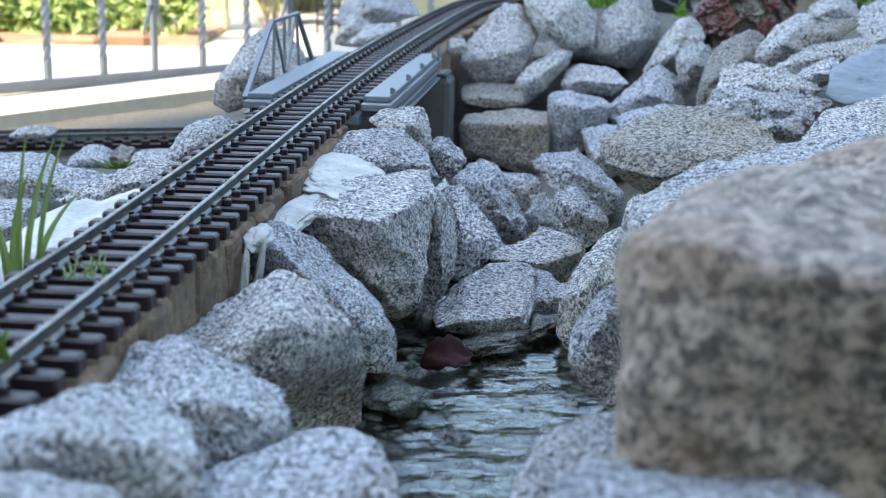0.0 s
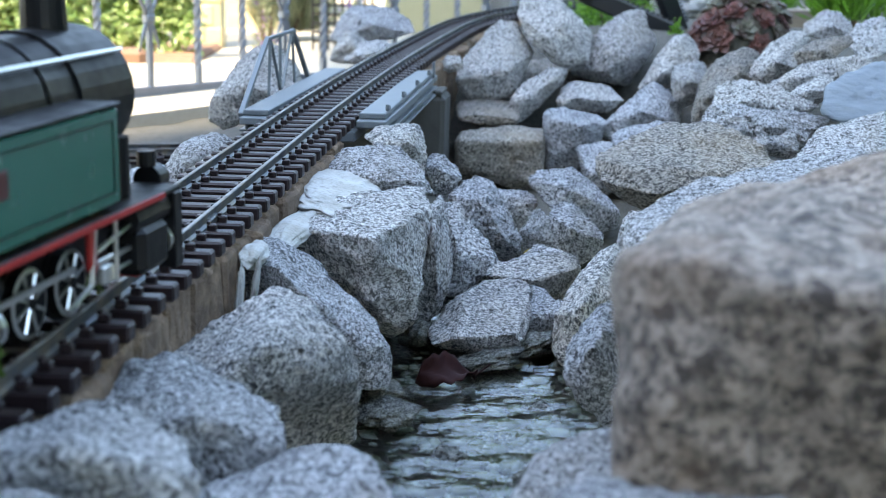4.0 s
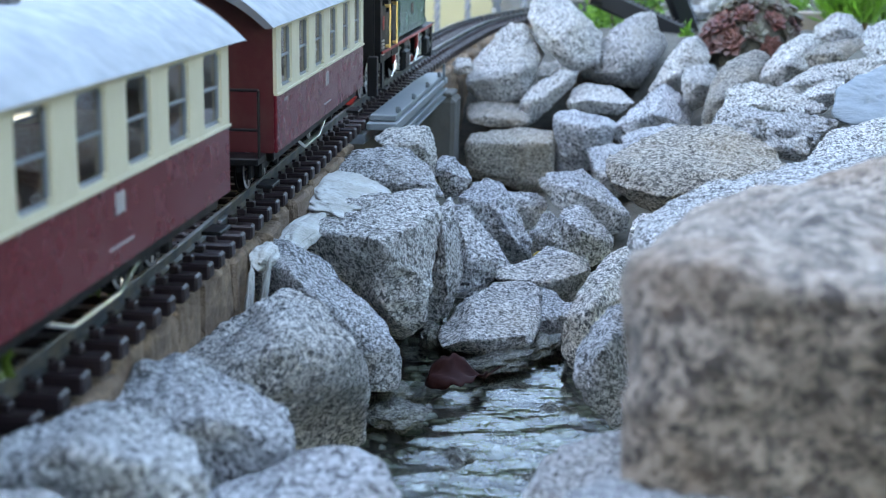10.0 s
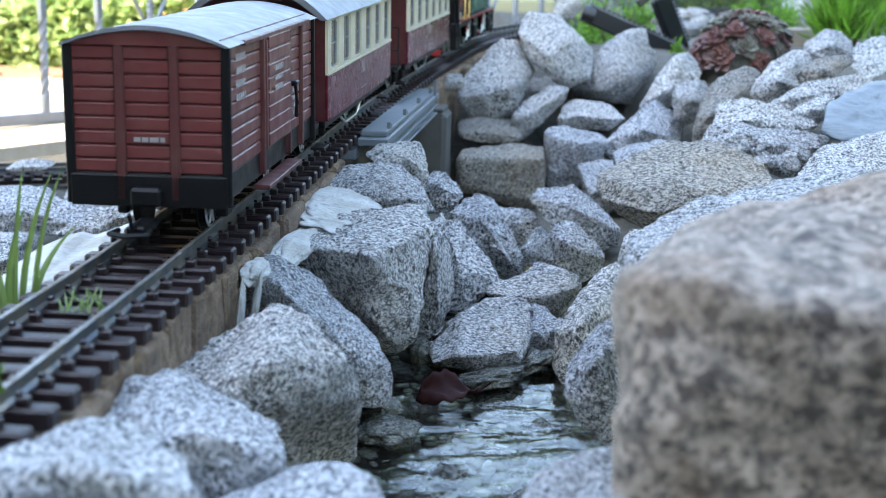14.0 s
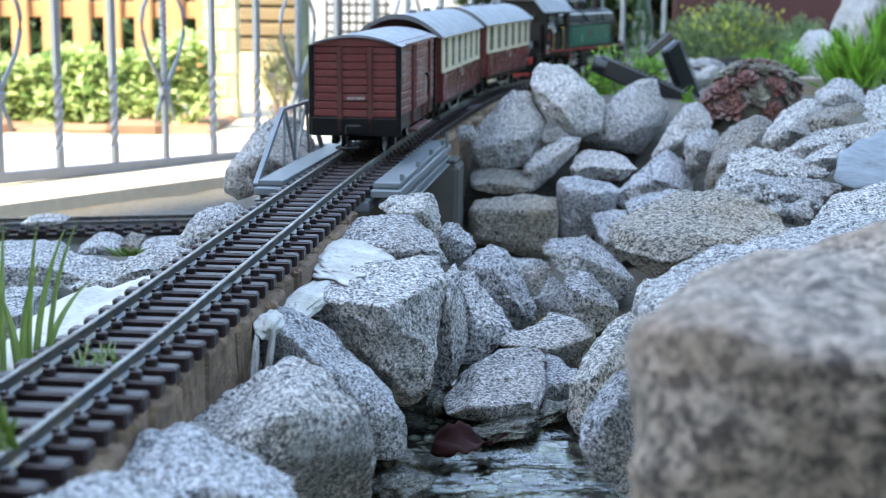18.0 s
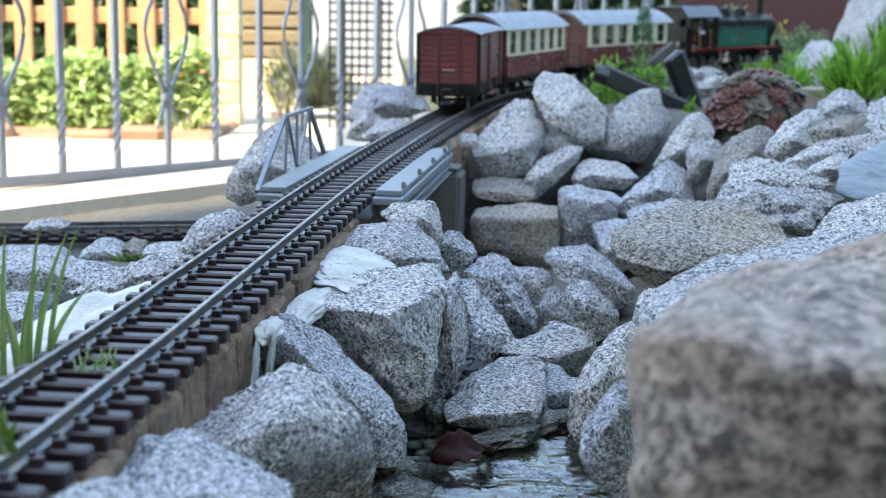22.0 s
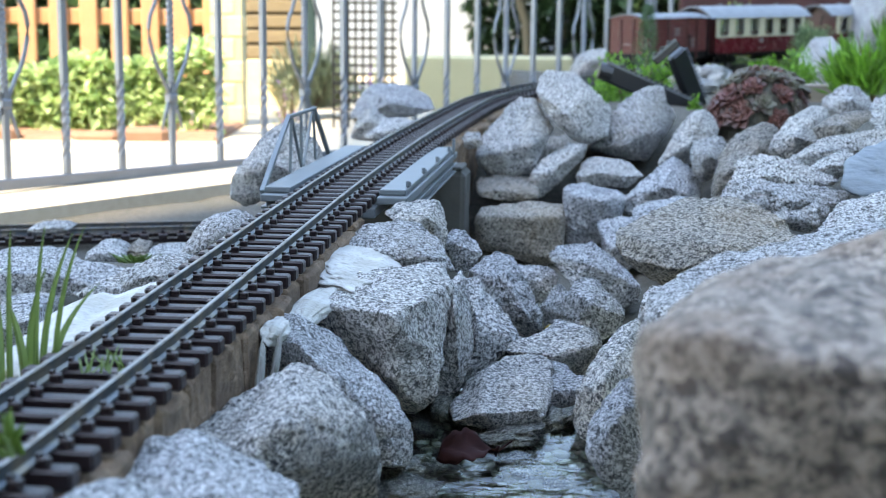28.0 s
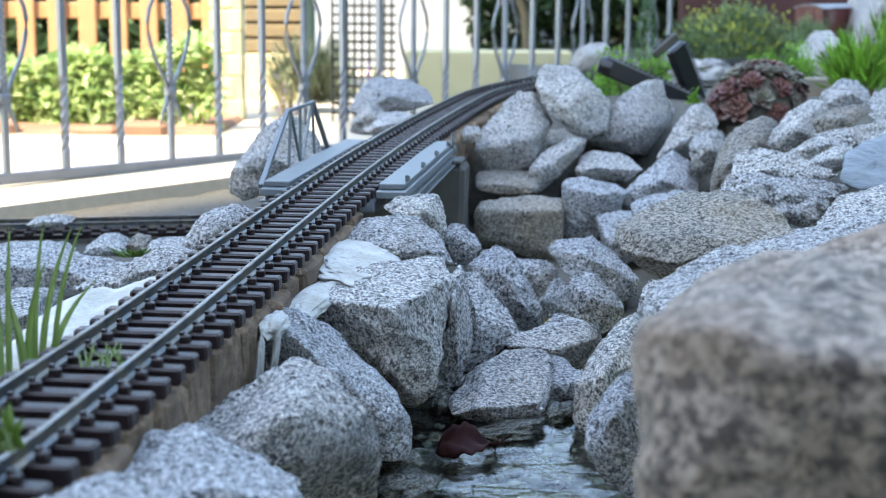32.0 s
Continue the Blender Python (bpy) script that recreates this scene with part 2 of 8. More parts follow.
def make_ground():
    bm = bmesh.new()
    fine = [-0.9 + 0.04 * i for i in range(56)]
    xs = [-60, -20, -8, -4, -2.2, -1.4] + fine + [1.5, 1.8, 2.4, 4, 8, 20, 60]
    ys = [-60, -20, -8, -3, -1, -0.3] + [0.04 * i for i in range(105)] + [4.4, 4.8, 5.5, 7, 10, 20, 60]
    rows = []
    for y in ys:
        rows.append([bm.verts.new((x, y, ground_z(x, y) + 0.006 * noise.noise((x * 14, y * 14, 0)))) for x in xs])
    for a, b in zip(rows, rows[1:]):
        for i in range(len(xs) - 1):
            bm.faces.new((a[i], a[i + 1], b[i + 1], b[i]))
    return tagged(part("ground", bm, SOIL, smooth=True), "brown garden soil and stream bed under the stones", "ground", kind="structure")


make_ground()

# the paved path outside the fence
PAVING = mat("sunlit_paving", (0.62, 0.56, 0.45), 0.9)
_n = Net(PAVING)
_n.color(_n.mix(_n.noise(3, 4), _n.ramp(_n.noise(60, 6), (0.3, (0.34, 0.28, 0.2)), (0.7, (0.47, 0.4, 0.3))), (0.4, 0.34, 0.26)))
_n.bump(_n.noise(200, 5), 0.4, 0.002)
F0 = Vector((-0.7783, 2.477, -0.118))
FD = Vector((0.0783, 0.1038, -0.0021))


def make_path():
    d = Vector((FD.x, FD.y, 0)).normalized()
    n = Vector((-d.y, d.x, 0))
    o = Vector((F0.x, F0.y, 0)) - n * 0.20
    bm = bmesh.new()
    quad = [o - d * 6, o + d * 0.72, o + d * 0.72 + n * 0.22, o + d * 9 + n * 0.22, o + d * 9 + n * 9, o - d * 6 + n * 9]
    top = [bm.verts.new((p.x, p.y, -0.142)) for p in quad]
    low = [bm.verts.new((p.x, p.y, -0.24)) for p in quad]
    k = len(quad)
    bm.faces.new(top)
    bm.faces.new(low[::-1])
    for i in range(k):
        bm.faces.new((top[i], low[i], low[(i + 1) % k], top[(i + 1) % k]))
    bmesh.ops.recalc_face_normals(bm, faces=bm.faces[:])
    return tagged(part("pavement", bm, PAVING), "pale sunlit concrete path beyond the garden fence", "pavement", kind="structure")


make_path()

# unseen wall added behind the lens; its stepped outline and dark render shape the garden's shade
SHADE_WALL = mat("shade_wall_render", (0.14, 0.13, 0.12), 0.9)
_n = Net(SHADE_WALL)
_n.color(_n.mix(_n.noise(1.2, 5), (0.11, 0.105, 0.1), (0.16, 0.15, 0.14)))
_n.bump(_n.noise(90, 4), 0.4, 0.004)
tagged(part("wall_south", prism([(-5.56, -0.3), (-5.56, 14.8), (-7.0, 15.2), (-8.3, 18.5), (-8.3, 24), (1.6, 24), (1.6, -0.3)], -9, -4), SHADE_WALL), "unseen dark brown rendered wall added behind the lens to shade the garden", "wall", kind="structure")

# ---- the stream ----
WATER = mat("water", (0.93, 0.97, 0.96), 0.02)
_n = Net(WATER)
_n.b.inputs["Transmission Weight"].default_value = 1.0
_n.b.inputs["IOR"].default_value = 1.33
_n.bump(_n.noise(150, 2, 0.5, (0.5, 1.3, 1)), 0.6, 0.0012)


def make_water():
    bm = bmesh.new()
    rows = []
    for j in range(301):
        y = 0.3 + j * 0.0033
        r = []
        for i in range(73):
            x = 0.02 + 0.05 * (y - 0.9) + 0.16 * (i / 36 - 1)
            z = -0.143 + 0.026 * ease(0.97, 1.5, y)
            fast = 0.35 + 0.65 * ease(0.55, 0.85, y)
            z += 0.0022 * noise.fractal((x * 16, y * 24, 1.7), 1.0, 2.0, 2) * fast
            z += 0.001 * noise.noise((x * 38 + 2 * noise.noise((x * 9, y * 9, 5)), y * 62, 4.0)) * fast
            z += 0.0004 * noise.noise((x * 100, y * 160, 9.0)) * fast
            r.append(bm.verts.new((x, y, z)))
        rows.append(r)
    for a, b in zip(rows, rows[1:]):
        for i in range(72):
            bm.faces.new((a[i], a[i + 1], b[i + 1], b[i]))
    return tagged(part("water", bm, WATER, smooth=True), "clear rippled stream water running between stones", "water", kind="structure")


WATER_SHEET = make_water()
WATER_SHEET.visible_shadow = False


# ---- stones ----
rock("granite_stone", "large angular grey granite boulder beside the track",
     (-0.061, 1.150, -0.090), (0.140, 0.260, 0.120), (0, 0, 0), GRANITE_W,
     ((-0.68, -0.31, -0.67, 0.26), (-0.09, -0.10, 0.99, 0.97), (0.98, 0.06, -0.21, 0.79), (-0.54, 0.49, 0.68, 0.94), (-0.31, 0.85, -0.42, 0.77), (-0.12, 0.60, 0.79, 0.89), (0.87, -0.45, 0.21, 1.10), (-0.04, 0.95, -0.32, 0.81), (-0.34, -0.93, -0.11, 0.72), (0.73, -0.16, -0.67, 0.91), (0.62, -0.76, 0.17, 1.13), (-0.47, -0.79, -0.39, 0.54), (0.96, 0.27, 0.04, 0.98), (-0.10, -0.35, -0.93, 0.70), (0.56, 0.75, -0.35, 1.00), (0.25, -0.96, -0.10, 0.97), (0.40, -0.14, 0.91, 1.23), (0.17, -0.87, -0.45, 0.96), (-0.06, -0.86, -0.51, 0.84),), res=56, rough=1.3, facets=0)
rock("granite_stone", "pale granite stone bedded in white mortar by the track",
     (-0.043, 1.329, -0.038), (0.106, 0.178, 0.054), (0, 0, 0), GRANITE_W,
     ((0.07, -0.40, -0.91, 0.72), (-0.42, 0.55, 0.72, 0.74), (-0.51, -0.34, -0.79, 0.85), (-0.86, 0.32, 0.40, 0.79), (0.07, -0.35, 0.93, 0.93), (0.95, 0.27, 0.13, 0.71), (-0.27, -0.71, 0.65, 0.99), (0.70, -0.20, 0.68, 0.79), (0.46, -0.21, 0.86, 0.84), (0.18, 0.64, 0.75, 0.75), (-1.00, 0.09, -0.00, 0.91), (0.77, 0.48, 0.42, 0.69), (-0.04, 0.86, -0.51, 0.93), (-0.25, -0.85, 0.47, 1.00), (-0.09, -0.98, 0.18, 0.97), (-0.22, 0.93, -0.29, 0.86), (0.12, -0.96, -0.26, 0.97), (-0.05, -1.00, -0.07, 0.95), (-0.02, -0.99, -0.14, 0.95), (-0.26, 0.94, -0.22, 0.86), (0.74, -0.63, 0.25, 1.14), (-0.31, 0.94, -0.15, 0.88),), res=40, facets=0)
rock("granite_stone", "small speckled granite stone beside the bridge end",
     (-0.028, 1.418, -0.028), (0.063, 0.117, 0.045), (0, 0, 0), GRANITE,
     ((-0.62, -0.21, -0.76, 0.26), (0.04, -0.29, 0.96, 0.91), (0.80, -0.36, 0.49, 0.98), (-0.29, 0.53, 0.80, 0.86), (0.99, 0.16, -0.06, 0.89), (-0.83, 0.37, 0.42, 0.87), (-0.20, 0.90, -0.37, 0.71), (0.07, 0.57, 0.82, 0.94), (-0.33, 0.82, -0.46, 0.66), (-0.35, -0.21, -0.91, 0.55), (0.91, 0.33, 0.25, 0.97), (-0.09, 0.94, -0.34, 0.77), (0.51, -0.86, 0.04, 1.08), (-0.18, -0.95, -0.26, 0.81), (-0.02, -0.99, -0.16, 0.88), (-0.22, -0.92, 0.33, 1.04), (-0.12, -0.99, -0.11, 0.87), (0.15, -0.98, -0.13, 0.96), (-0.02, 0.97, -0.24, 0.86),), res=30, facets=0)
rock("granite_stone", "small blue-grey granite stone in the bank",
     (0.020, 1.420, -0.057), (0.041, 0.080, 0.043), (0, 0, 0), GRANITE_B,
     ((-0.89, 0.06, -0.44, 0.77), (0.50, -0.30, 0.81, 0.73), (0.77, -0.03, -0.63, 0.76), (0.63, 0.43, 0.65, 0.77), (0.54, -0.08, -0.84, 0.79), (-0.43, -0.07, -0.90, 0.87), (-0.15, -0.37, 0.92, 0.90), (0.13, -0.29, 0.95, 0.82), (-0.96, 0.26, 0.08, 0.85), (-0.46, -0.89, -0.02, 0.90), (0.97, 0.23, 0.09, 0.84), (-0.78, 0.42, 0.47, 0.93), (0.30, -0.95, -0.10, 0.87), (-0.54, -0.71, 0.45, 0.99), (-0.02, 0.95, -0.31, 0.82), (0.13, -0.97, -0.20, 0.85), (-0.10, -0.97, -0.20, 0.86), (0.11, 0.55, 0.82, 0.91), (-0.35, 0.89, -0.30, 0.86), (0.30, 0.83, -0.47, 0.91), (-0.55, 0.83, -0.14, 0.94),), res=26, facets=0)
rock("granite_stone", "leaning blue-grey granite slab over the stream",
     (0.062, 1.397, -0.097), (0.073, 0.133, 0.081), (0, 0, 0), GRANITE_B,
     ((0.89, 0.17, 0.43, 0.65), (-0.72, -0.06, -0.69, 0.34), (0.64, -0.30, 0.70, 0.76), (0.18, -0.13, -0.98, 1.00), (-0.04, -0.27, 0.96, 0.91), (-0.86, 0.41, 0.31, 0.85), (1.00, 0.07, -0.00, 0.95), (0.14, -0.23, 0.96, 0.88), (-0.48, 0.54, 0.69, 0.91), (-0.26, 0.88, -0.39, 0.71), (0.57, -0.67, 0.47, 0.91), (-0.28, -0.94, 0.19, 0.93), (-0.17, -0.98, 0.09, 0.90), (0.12, 0.53, 0.84, 0.92), (-0.23, -0.93, -0.29, 0.84), (-0.44, 0.76, -0.47, 0.66), (-0.05, 0.94, -0.33, 0.79), (0.05, -0.95, -0.29, 1.00), (0.53, -0.84, 0.12, 1.08), (0.54, 0.84, -0.07, 0.99), (-0.67, 0.39, -0.63, 0.54), (0.85, 0.46, 0.27, 0.84),), res=34, facets=0)
rock("granite_stone", "grey granite stone deep in the bank",
     (0.107, 1.636, -0.133), (0.058, 0.071, 0.046), (0, 0, 0), GRANITE_B,
     ((-0.93, 0.11, -0.34, 0.56), (0.81, -0.10, -0.58, 0.81), (-0.01, 0.45, 0.89, 0.82), (0.25, -0.74, 0.62, 0.98), (-0.33, -0.09, -0.94, 0.77), (-0.01, -0.23, 0.97, 1.00), (0.98, 0.01, -0.18, 0.87), (0.23, -0.61, 0.76, 0.98), (0.00, 0.96, -0.29, 0.84), (0.71, 0.31, 0.63, 0.98), (-0.89, 0.34, 0.31, 0.79), (-0.12, 0.93, -0.34, 0.83), (-0.74, 0.62, -0.27, 0.75), (0.14, 0.94, -0.30, 0.90), (0.61, 0.66, -0.44, 1.04),), res=22, facets=0)
rock("granite_stone", "grey granite stone above the stream bed",
     (0.175, 1.629, -0.121), (0.104, 0.137, 0.080), (0, 0, 0), GRANITE_B,
     ((-0.65, -0.07, -0.76, 0.37), (0.51, -0.41, 0.76, 0.83), (-0.12, 0.47, 0.88, 0.83), (0.43, -0.16, -0.89, 1.01), (-0.81, 0.02, -0.58, 0.43), (0.74, 0.21, 0.64, 0.66), (0.05, -0.35, 0.94, 0.98), (0.07, -0.99, -0.08, 0.93), (0.88, 0.14, 0.46, 0.75), (-0.12, 0.96, -0.27, 0.83), (-0.36, 0.83, -0.41, 0.76), (-0.95, 0.20, -0.24, 0.64), (-0.82, 0.43, 0.37, 0.91), (-0.37, -0.91, 0.20, 1.11), (0.13, 0.95, -0.27, 0.96), (0.70, -0.12, 0.70, 0.78), (-0.37, -0.85, 0.38, 1.18), (-0.51, 0.66, -0.55, 0.71), (0.71, 0.71, -0.05, 1.17), (0.22, 0.98, 0.00, 1.00),), res=32, facets=0)
rock("granite_stone", "dark flecked pointed granite stone by the stream",
     (0.154, 1.380, -0.108), (0.054, 0.100, 0.061), (0, 0, 0), GRANITE_B,
     ((0.45, -0.42, 0.79, 0.67), (-0.93, 0.27, -0.24, 0.65), (-0.66, 0.05, -0.75, 0.74), (0.72, 0.27, 0.64, 0.69), (-0.02, -0.41, 0.91, 0.84), (0.45, -0.19, -0.87, 0.93), (-0.59, -0.80, 0.11, 0.99), (-0.08, 0.95, -0.30, 0.83), (0.94, -0.09, -0.33, 1.01), (0.08, -0.16, -0.98, 0.90), (0.10, -0.97, -0.20, 0.86), (0.20, -0.39, 0.90, 0.76), (-0.21, -0.95, -0.23, 0.89), (-0.46, 0.60, 0.66, 0.93), (0.31, -0.95, 0.03, 0.89), (-0.90, 0.43, 0.10, 0.80), (0.18, 0.52, 0.83, 0.87), (-0.29, 0.90, -0.33, 0.82), (0.21, 0.89, -0.41, 0.99), (-0.70, 0.67, -0.25, 0.80), (0.56, 0.78, -0.28, 1.13),), res=30, facets=0)
rock("granite_stone", "small grey granite stone at the stream",
     (0.128, 1.524, -0.137), (0.038, 0.047, 0.052), (0, 0, 0), GRANITE_D,
     ((0.99, 0.09, 0.14, 0.85), (0.09, -0.91, 0.40, 0.87), (-0.96, 0.22, -0.16, 0.72), (-0.87, 0.31, 0.40, 0.61), (0.56, -0.06, -0.82, 0.92), (-0.06, -0.68, 0.73, 0.83), (-0.12, -0.00, -0.99, 0.96), (0.55, 0.28, 0.79, 0.81), (0.18, 0.95, -0.27, 0.85), (-0.04, 0.95, -0.31, 0.85), (-0.31, 0.41, 0.86, 0.76), (-0.62, 0.78, -0.10, 0.83), (-0.29, -0.47, 0.83, 0.87),), res=22, facets=0)
rock("granite_stone", "long granite stone lying across the stream bank",
     (0.102, 1.247, -0.130), (0.092, 0.134, 0.062), (0, 0, 0), GRANITE,
     ((-0.79, -0.09, -0.61, 0.43), (-0.23, 0.59, 0.77, 0.68), (-0.09, -0.17, 0.98, 0.93), (0.91, -0.20, -0.37, 0.73), (-0.27, -0.94, -0.21, 0.79), (-0.10, 0.96, -0.25, 0.83), (0.63, -0.33, -0.70, 0.71), (0.42, -0.90, -0.14, 0.78), (-0.91, 0.39, 0.16, 0.75), (-0.10, -0.32, -0.94, 0.70), (0.85, 0.32, 0.42, 1.11), (0.13, 0.60, 0.79, 0.89), (0.96, -0.11, -0.24, 0.81), (-0.56, 0.71, -0.43, 0.79), (0.68, -0.72, -0.14, 0.83), (0.16, -0.13, 0.98, 1.06), (0.73, -0.23, 0.64, 1.20), (-0.03, -0.97, -0.23, 0.80), (0.87, -0.48, 0.10, 0.99), (0.05, 0.95, -0.29, 0.92), (0.88, 0.23, -0.41, 1.04),), res=38, facets=0)
rock("granite_stone", "granite slab leaning on the large boulder",
     (0.044, 1.265, -0.101), (0.054, 0.110, 0.091), (0, 0, 0), GRANITE_B,
     ((-0.97, 0.21, -0.06, 0.85), (0.46, -0.16, -0.88, 0.60), (-0.76, -0.56, 0.32, 0.97), (0.28, -0.46, 0.84, 0.55), (0.62, 0.33, 0.71, 0.47), (-0.06, 0.93, -0.36, 0.80), (0.76, 0.28, 0.59, 0.55), (0.19, -0.98, -0.04, 0.89), (0.29, 0.66, -0.69, 0.83), (-0.28, 0.92, -0.29, 0.88), (0.05, -0.99, -0.10, 0.95), (-0.13, -0.08, -0.99, 1.02), (-0.16, 0.57, 0.81, 1.01), (0.26, -0.96, 0.13, 0.88), (-0.20, -0.98, -0.04, 1.06), (0.05, 0.87, -0.50, 0.83), (0.00, 0.96, -0.27, 0.84),), res=32, facets=0)
rock("granite_stone", "long smooth grey slab slanting down to the water",
     (-0.078, 0.996, -0.086), (0.119, 0.161, 0.119), (0, 0, 0), GRANITE_D,
     ((-0.64, -0.28, -0.72, 0.46), (0.69, 0.37, 0.62, 0.37), (0.55, -0.19, 0.81, 0.62), (-0.03, 0.95, -0.30, 0.86), (0.42, 0.45, 0.79, 0.49), (-0.47, -0.88, -0.10, 0.78), (-0.95, -0.09, -0.31, 0.77), (0.01, -0.25, -0.97, 0.82), (0.98, 0.18, -0.14, 0.87), (-0.90, 0.23, 0.37, 1.05), (0.90, 0.30, 0.31, 0.56), (-0.19, -0.98, -0.08, 0.87), (-0.56, 0.42, 0.72, 1.05), (0.48, -0.66, 0.57, 0.94), (-0.46, -0.44, 0.77, 1.19), (-0.28, 0.73, -0.62, 0.95), (-0.15, -0.31, 0.94, 1.06), (0.42, -0.90, 0.08, 1.15), (0.34, 0.93, -0.12, 0.89), (-0.29, 0.93, -0.20, 1.04), (0.63, 0.76, 0.17, 0.77),), res=44, rough=0.7, facets=0)
rock("granite_stone", "big rounded granite boulder below the track bed",
     (-0.095, 0.836, -0.092), (0.117, 0.211, 0.125), (0, 0, 0), GRANITE,
     ((-0.46, -0.43, -0.77, 0.35), (-0.51, 0.42, 0.75, 0.77), (-0.22, 0.97, -0.08, 0.92), (-0.36, -0.14, 0.92, 0.91), (0.58, -0.73, -0.37, 0.64), (0.91, 0.40, 0.10, 0.87), (-0.28, -0.74, -0.61, 0.47), (0.31, -0.88, -0.35, 0.62), (0.71, 0.51, 0.49, 0.76), (-0.25, -0.41, -0.88, 0.44), (0.44, -0.19, 0.88, 1.04), (0.11, -0.08, 0.99, 0.99), (0.39, 0.59, 0.70, 0.81), (-0.91, -0.24, -0.34, 0.80), (-0.56, 0.32, -0.76, 0.83), (0.20, -0.24, -0.95, 0.81), (0.33, 0.92, 0.20, 0.92), (0.79, -0.61, 0.00, 0.88), (-0.38, -0.70, 0.60, 1.12), (0.66, -0.65, 0.39, 1.04), (0.33, -0.94, -0.13, 0.78), (-0.35, 0.87, -0.34, 0.99),), res=52, soft=4, facets=0)
rock("granite_stone", "rounded blue-grey granite boulder close to the lens",
     (-0.111, 0.678, -0.061), (0.104, 0.156, 0.074), (0, 0, 0), GRANITE_B,
     ((-0.59, -0.54, -0.60, 0.45), (-0.25, -0.21, 0.95, 1.01), (0.43, 0.21, 0.88, 0.74), (0.52, 0.64, 0.56, 0.52), (0.50, -0.37, -0.78, 0.66), (0.95, 0.32, -0.01, 0.66), (-0.25, -0.58, -0.78, 0.49), (-0.83, -0.41, -0.37, 0.61), (-0.36, -0.45, 0.82, 1.10), (-0.09, 0.86, -0.50, 0.88), (-0.51, 0.56, 0.66, 0.95), (-0.88, 0.25, 0.41, 1.01), (0.35, 0.69, 0.63, 0.60), (-0.11, -0.99, -0.04, 0.92), (0.11, -0.99, -0.05, 0.98), (-0.33, 0.73, -0.60, 0.96), (0.30, 0.78, -0.55, 0.93), (-0.68, 0.17, -0.72, 0.91), (0.42, -0.86, 0.28, 1.25), (-0.42, -0.02, 0.91, 1.07), (-0.11, 0.97, -0.20, 1.00),), soft=4, res=48, facets=0)
rock("granite_stone", "soft rounded granite boulder at the near water edge",
     (-0.141, 0.566, -0.038), (0.118, 0.151, 0.078), (0, 0, 0), GRANITE_B,
     ((-0.25, -0.61, -0.75, 0.51), (0.21, -0.51, -0.83, 0.52), (-0.26, 0.17, 0.95, 0.72), (-0.13, 0.85, -0.50, 0.97), (-0.68, 0.33, 0.65, 0.62), (-0.07, -1.00, -0.06, 0.91), (-0.97, -0.24, 0.00, 0.84), (0.95, 0.21, -0.23, 0.66), (0.60, 0.64, 0.48, 0.50), (-0.53, 0.46, 0.72, 0.58), (0.46, 0.26, 0.85, 0.71), (0.08, -0.99, -0.07, 0.94), (0.09, 0.86, -0.50, 0.92), (0.90, 0.43, 0.08, 0.60), (0.46, 0.68, 0.57, 0.50), (-0.29, -0.94, 0.20, 1.06), (0.07, 0.28, 0.96, 0.70), (0.06, 0.68, 0.73, 0.56), (0.36, -0.92, 0.16, 1.17), (-0.60, 0.79, -0.10, 1.10), (-0.34, 0.88, -0.32, 1.06), (0.75, 0.62, -0.22, 0.80),), soft=4, res=48, facets=0)
rock("granite_stone", "low granite stone at the front of the stream",
     (-0.058, 0.569, -0.062), (0.100, 0.157, 0.062), (0, 0, 0), GRANITE_B,
     ((0.40, -0.62, -0.68, 0.35), (0.01, -0.71, -0.71, 0.39), (-0.48, 0.63, 0.61, 0.58), (-0.16, -0.20, 0.97, 0.88), (-0.84, -0.43, -0.34, 0.85), (-0.01, -0.63, 0.77, 0.98), (0.94, 0.33, 0.06, 0.78), (0.05, 0.80, -0.59, 0.92), (-0.88, 0.32, 0.35, 0.84), (0.86, 0.47, 0.19, 0.78), (0.20, -0.77, 0.61, 1.06), (0.31, 0.77, 0.55, 0.77), (-0.28, 0.73, 0.63, 0.63), (0.18, 0.88, -0.43, 0.95), (-0.38, 0.38, 0.85, 0.76), (0.72, 0.69, -0.05, 0.93), (-0.26, 0.89, -0.38, 1.07), (-0.40, 0.88, 0.25, 0.87),), soft=4, res=48, facets=0)
rock("granite_stone", "blue-grey granite stone under the near block",
     (0.070, 0.596, -0.064), (0.066, 0.133, 0.053), (0, 0, 0), GRANITE_W,
     ((0.20, -0.68, -0.70, 0.43), (-0.02, -0.64, 0.77, 0.78), (-0.07, -0.29, 0.96, 0.81), (0.87, -0.38, -0.30, 0.70), (-0.69, -0.36, -0.63, 0.69), (0.88, 0.35, 0.33, 1.06), (-0.04, 0.85, -0.53, 0.82), (-0.43, 0.75, 0.50, 0.64), (-0.91, 0.40, 0.08, 0.66), (0.19, -0.85, 0.50, 0.81), (-0.79, 0.56, 0.25, 0.61), (-0.10, 0.81, 0.57, 0.80), (0.08, 0.87, -0.49, 0.88), (0.38, 0.81, -0.45, 1.03), (-0.55, 0.82, -0.18, 0.83),), soft=4, res=48, facets=0)
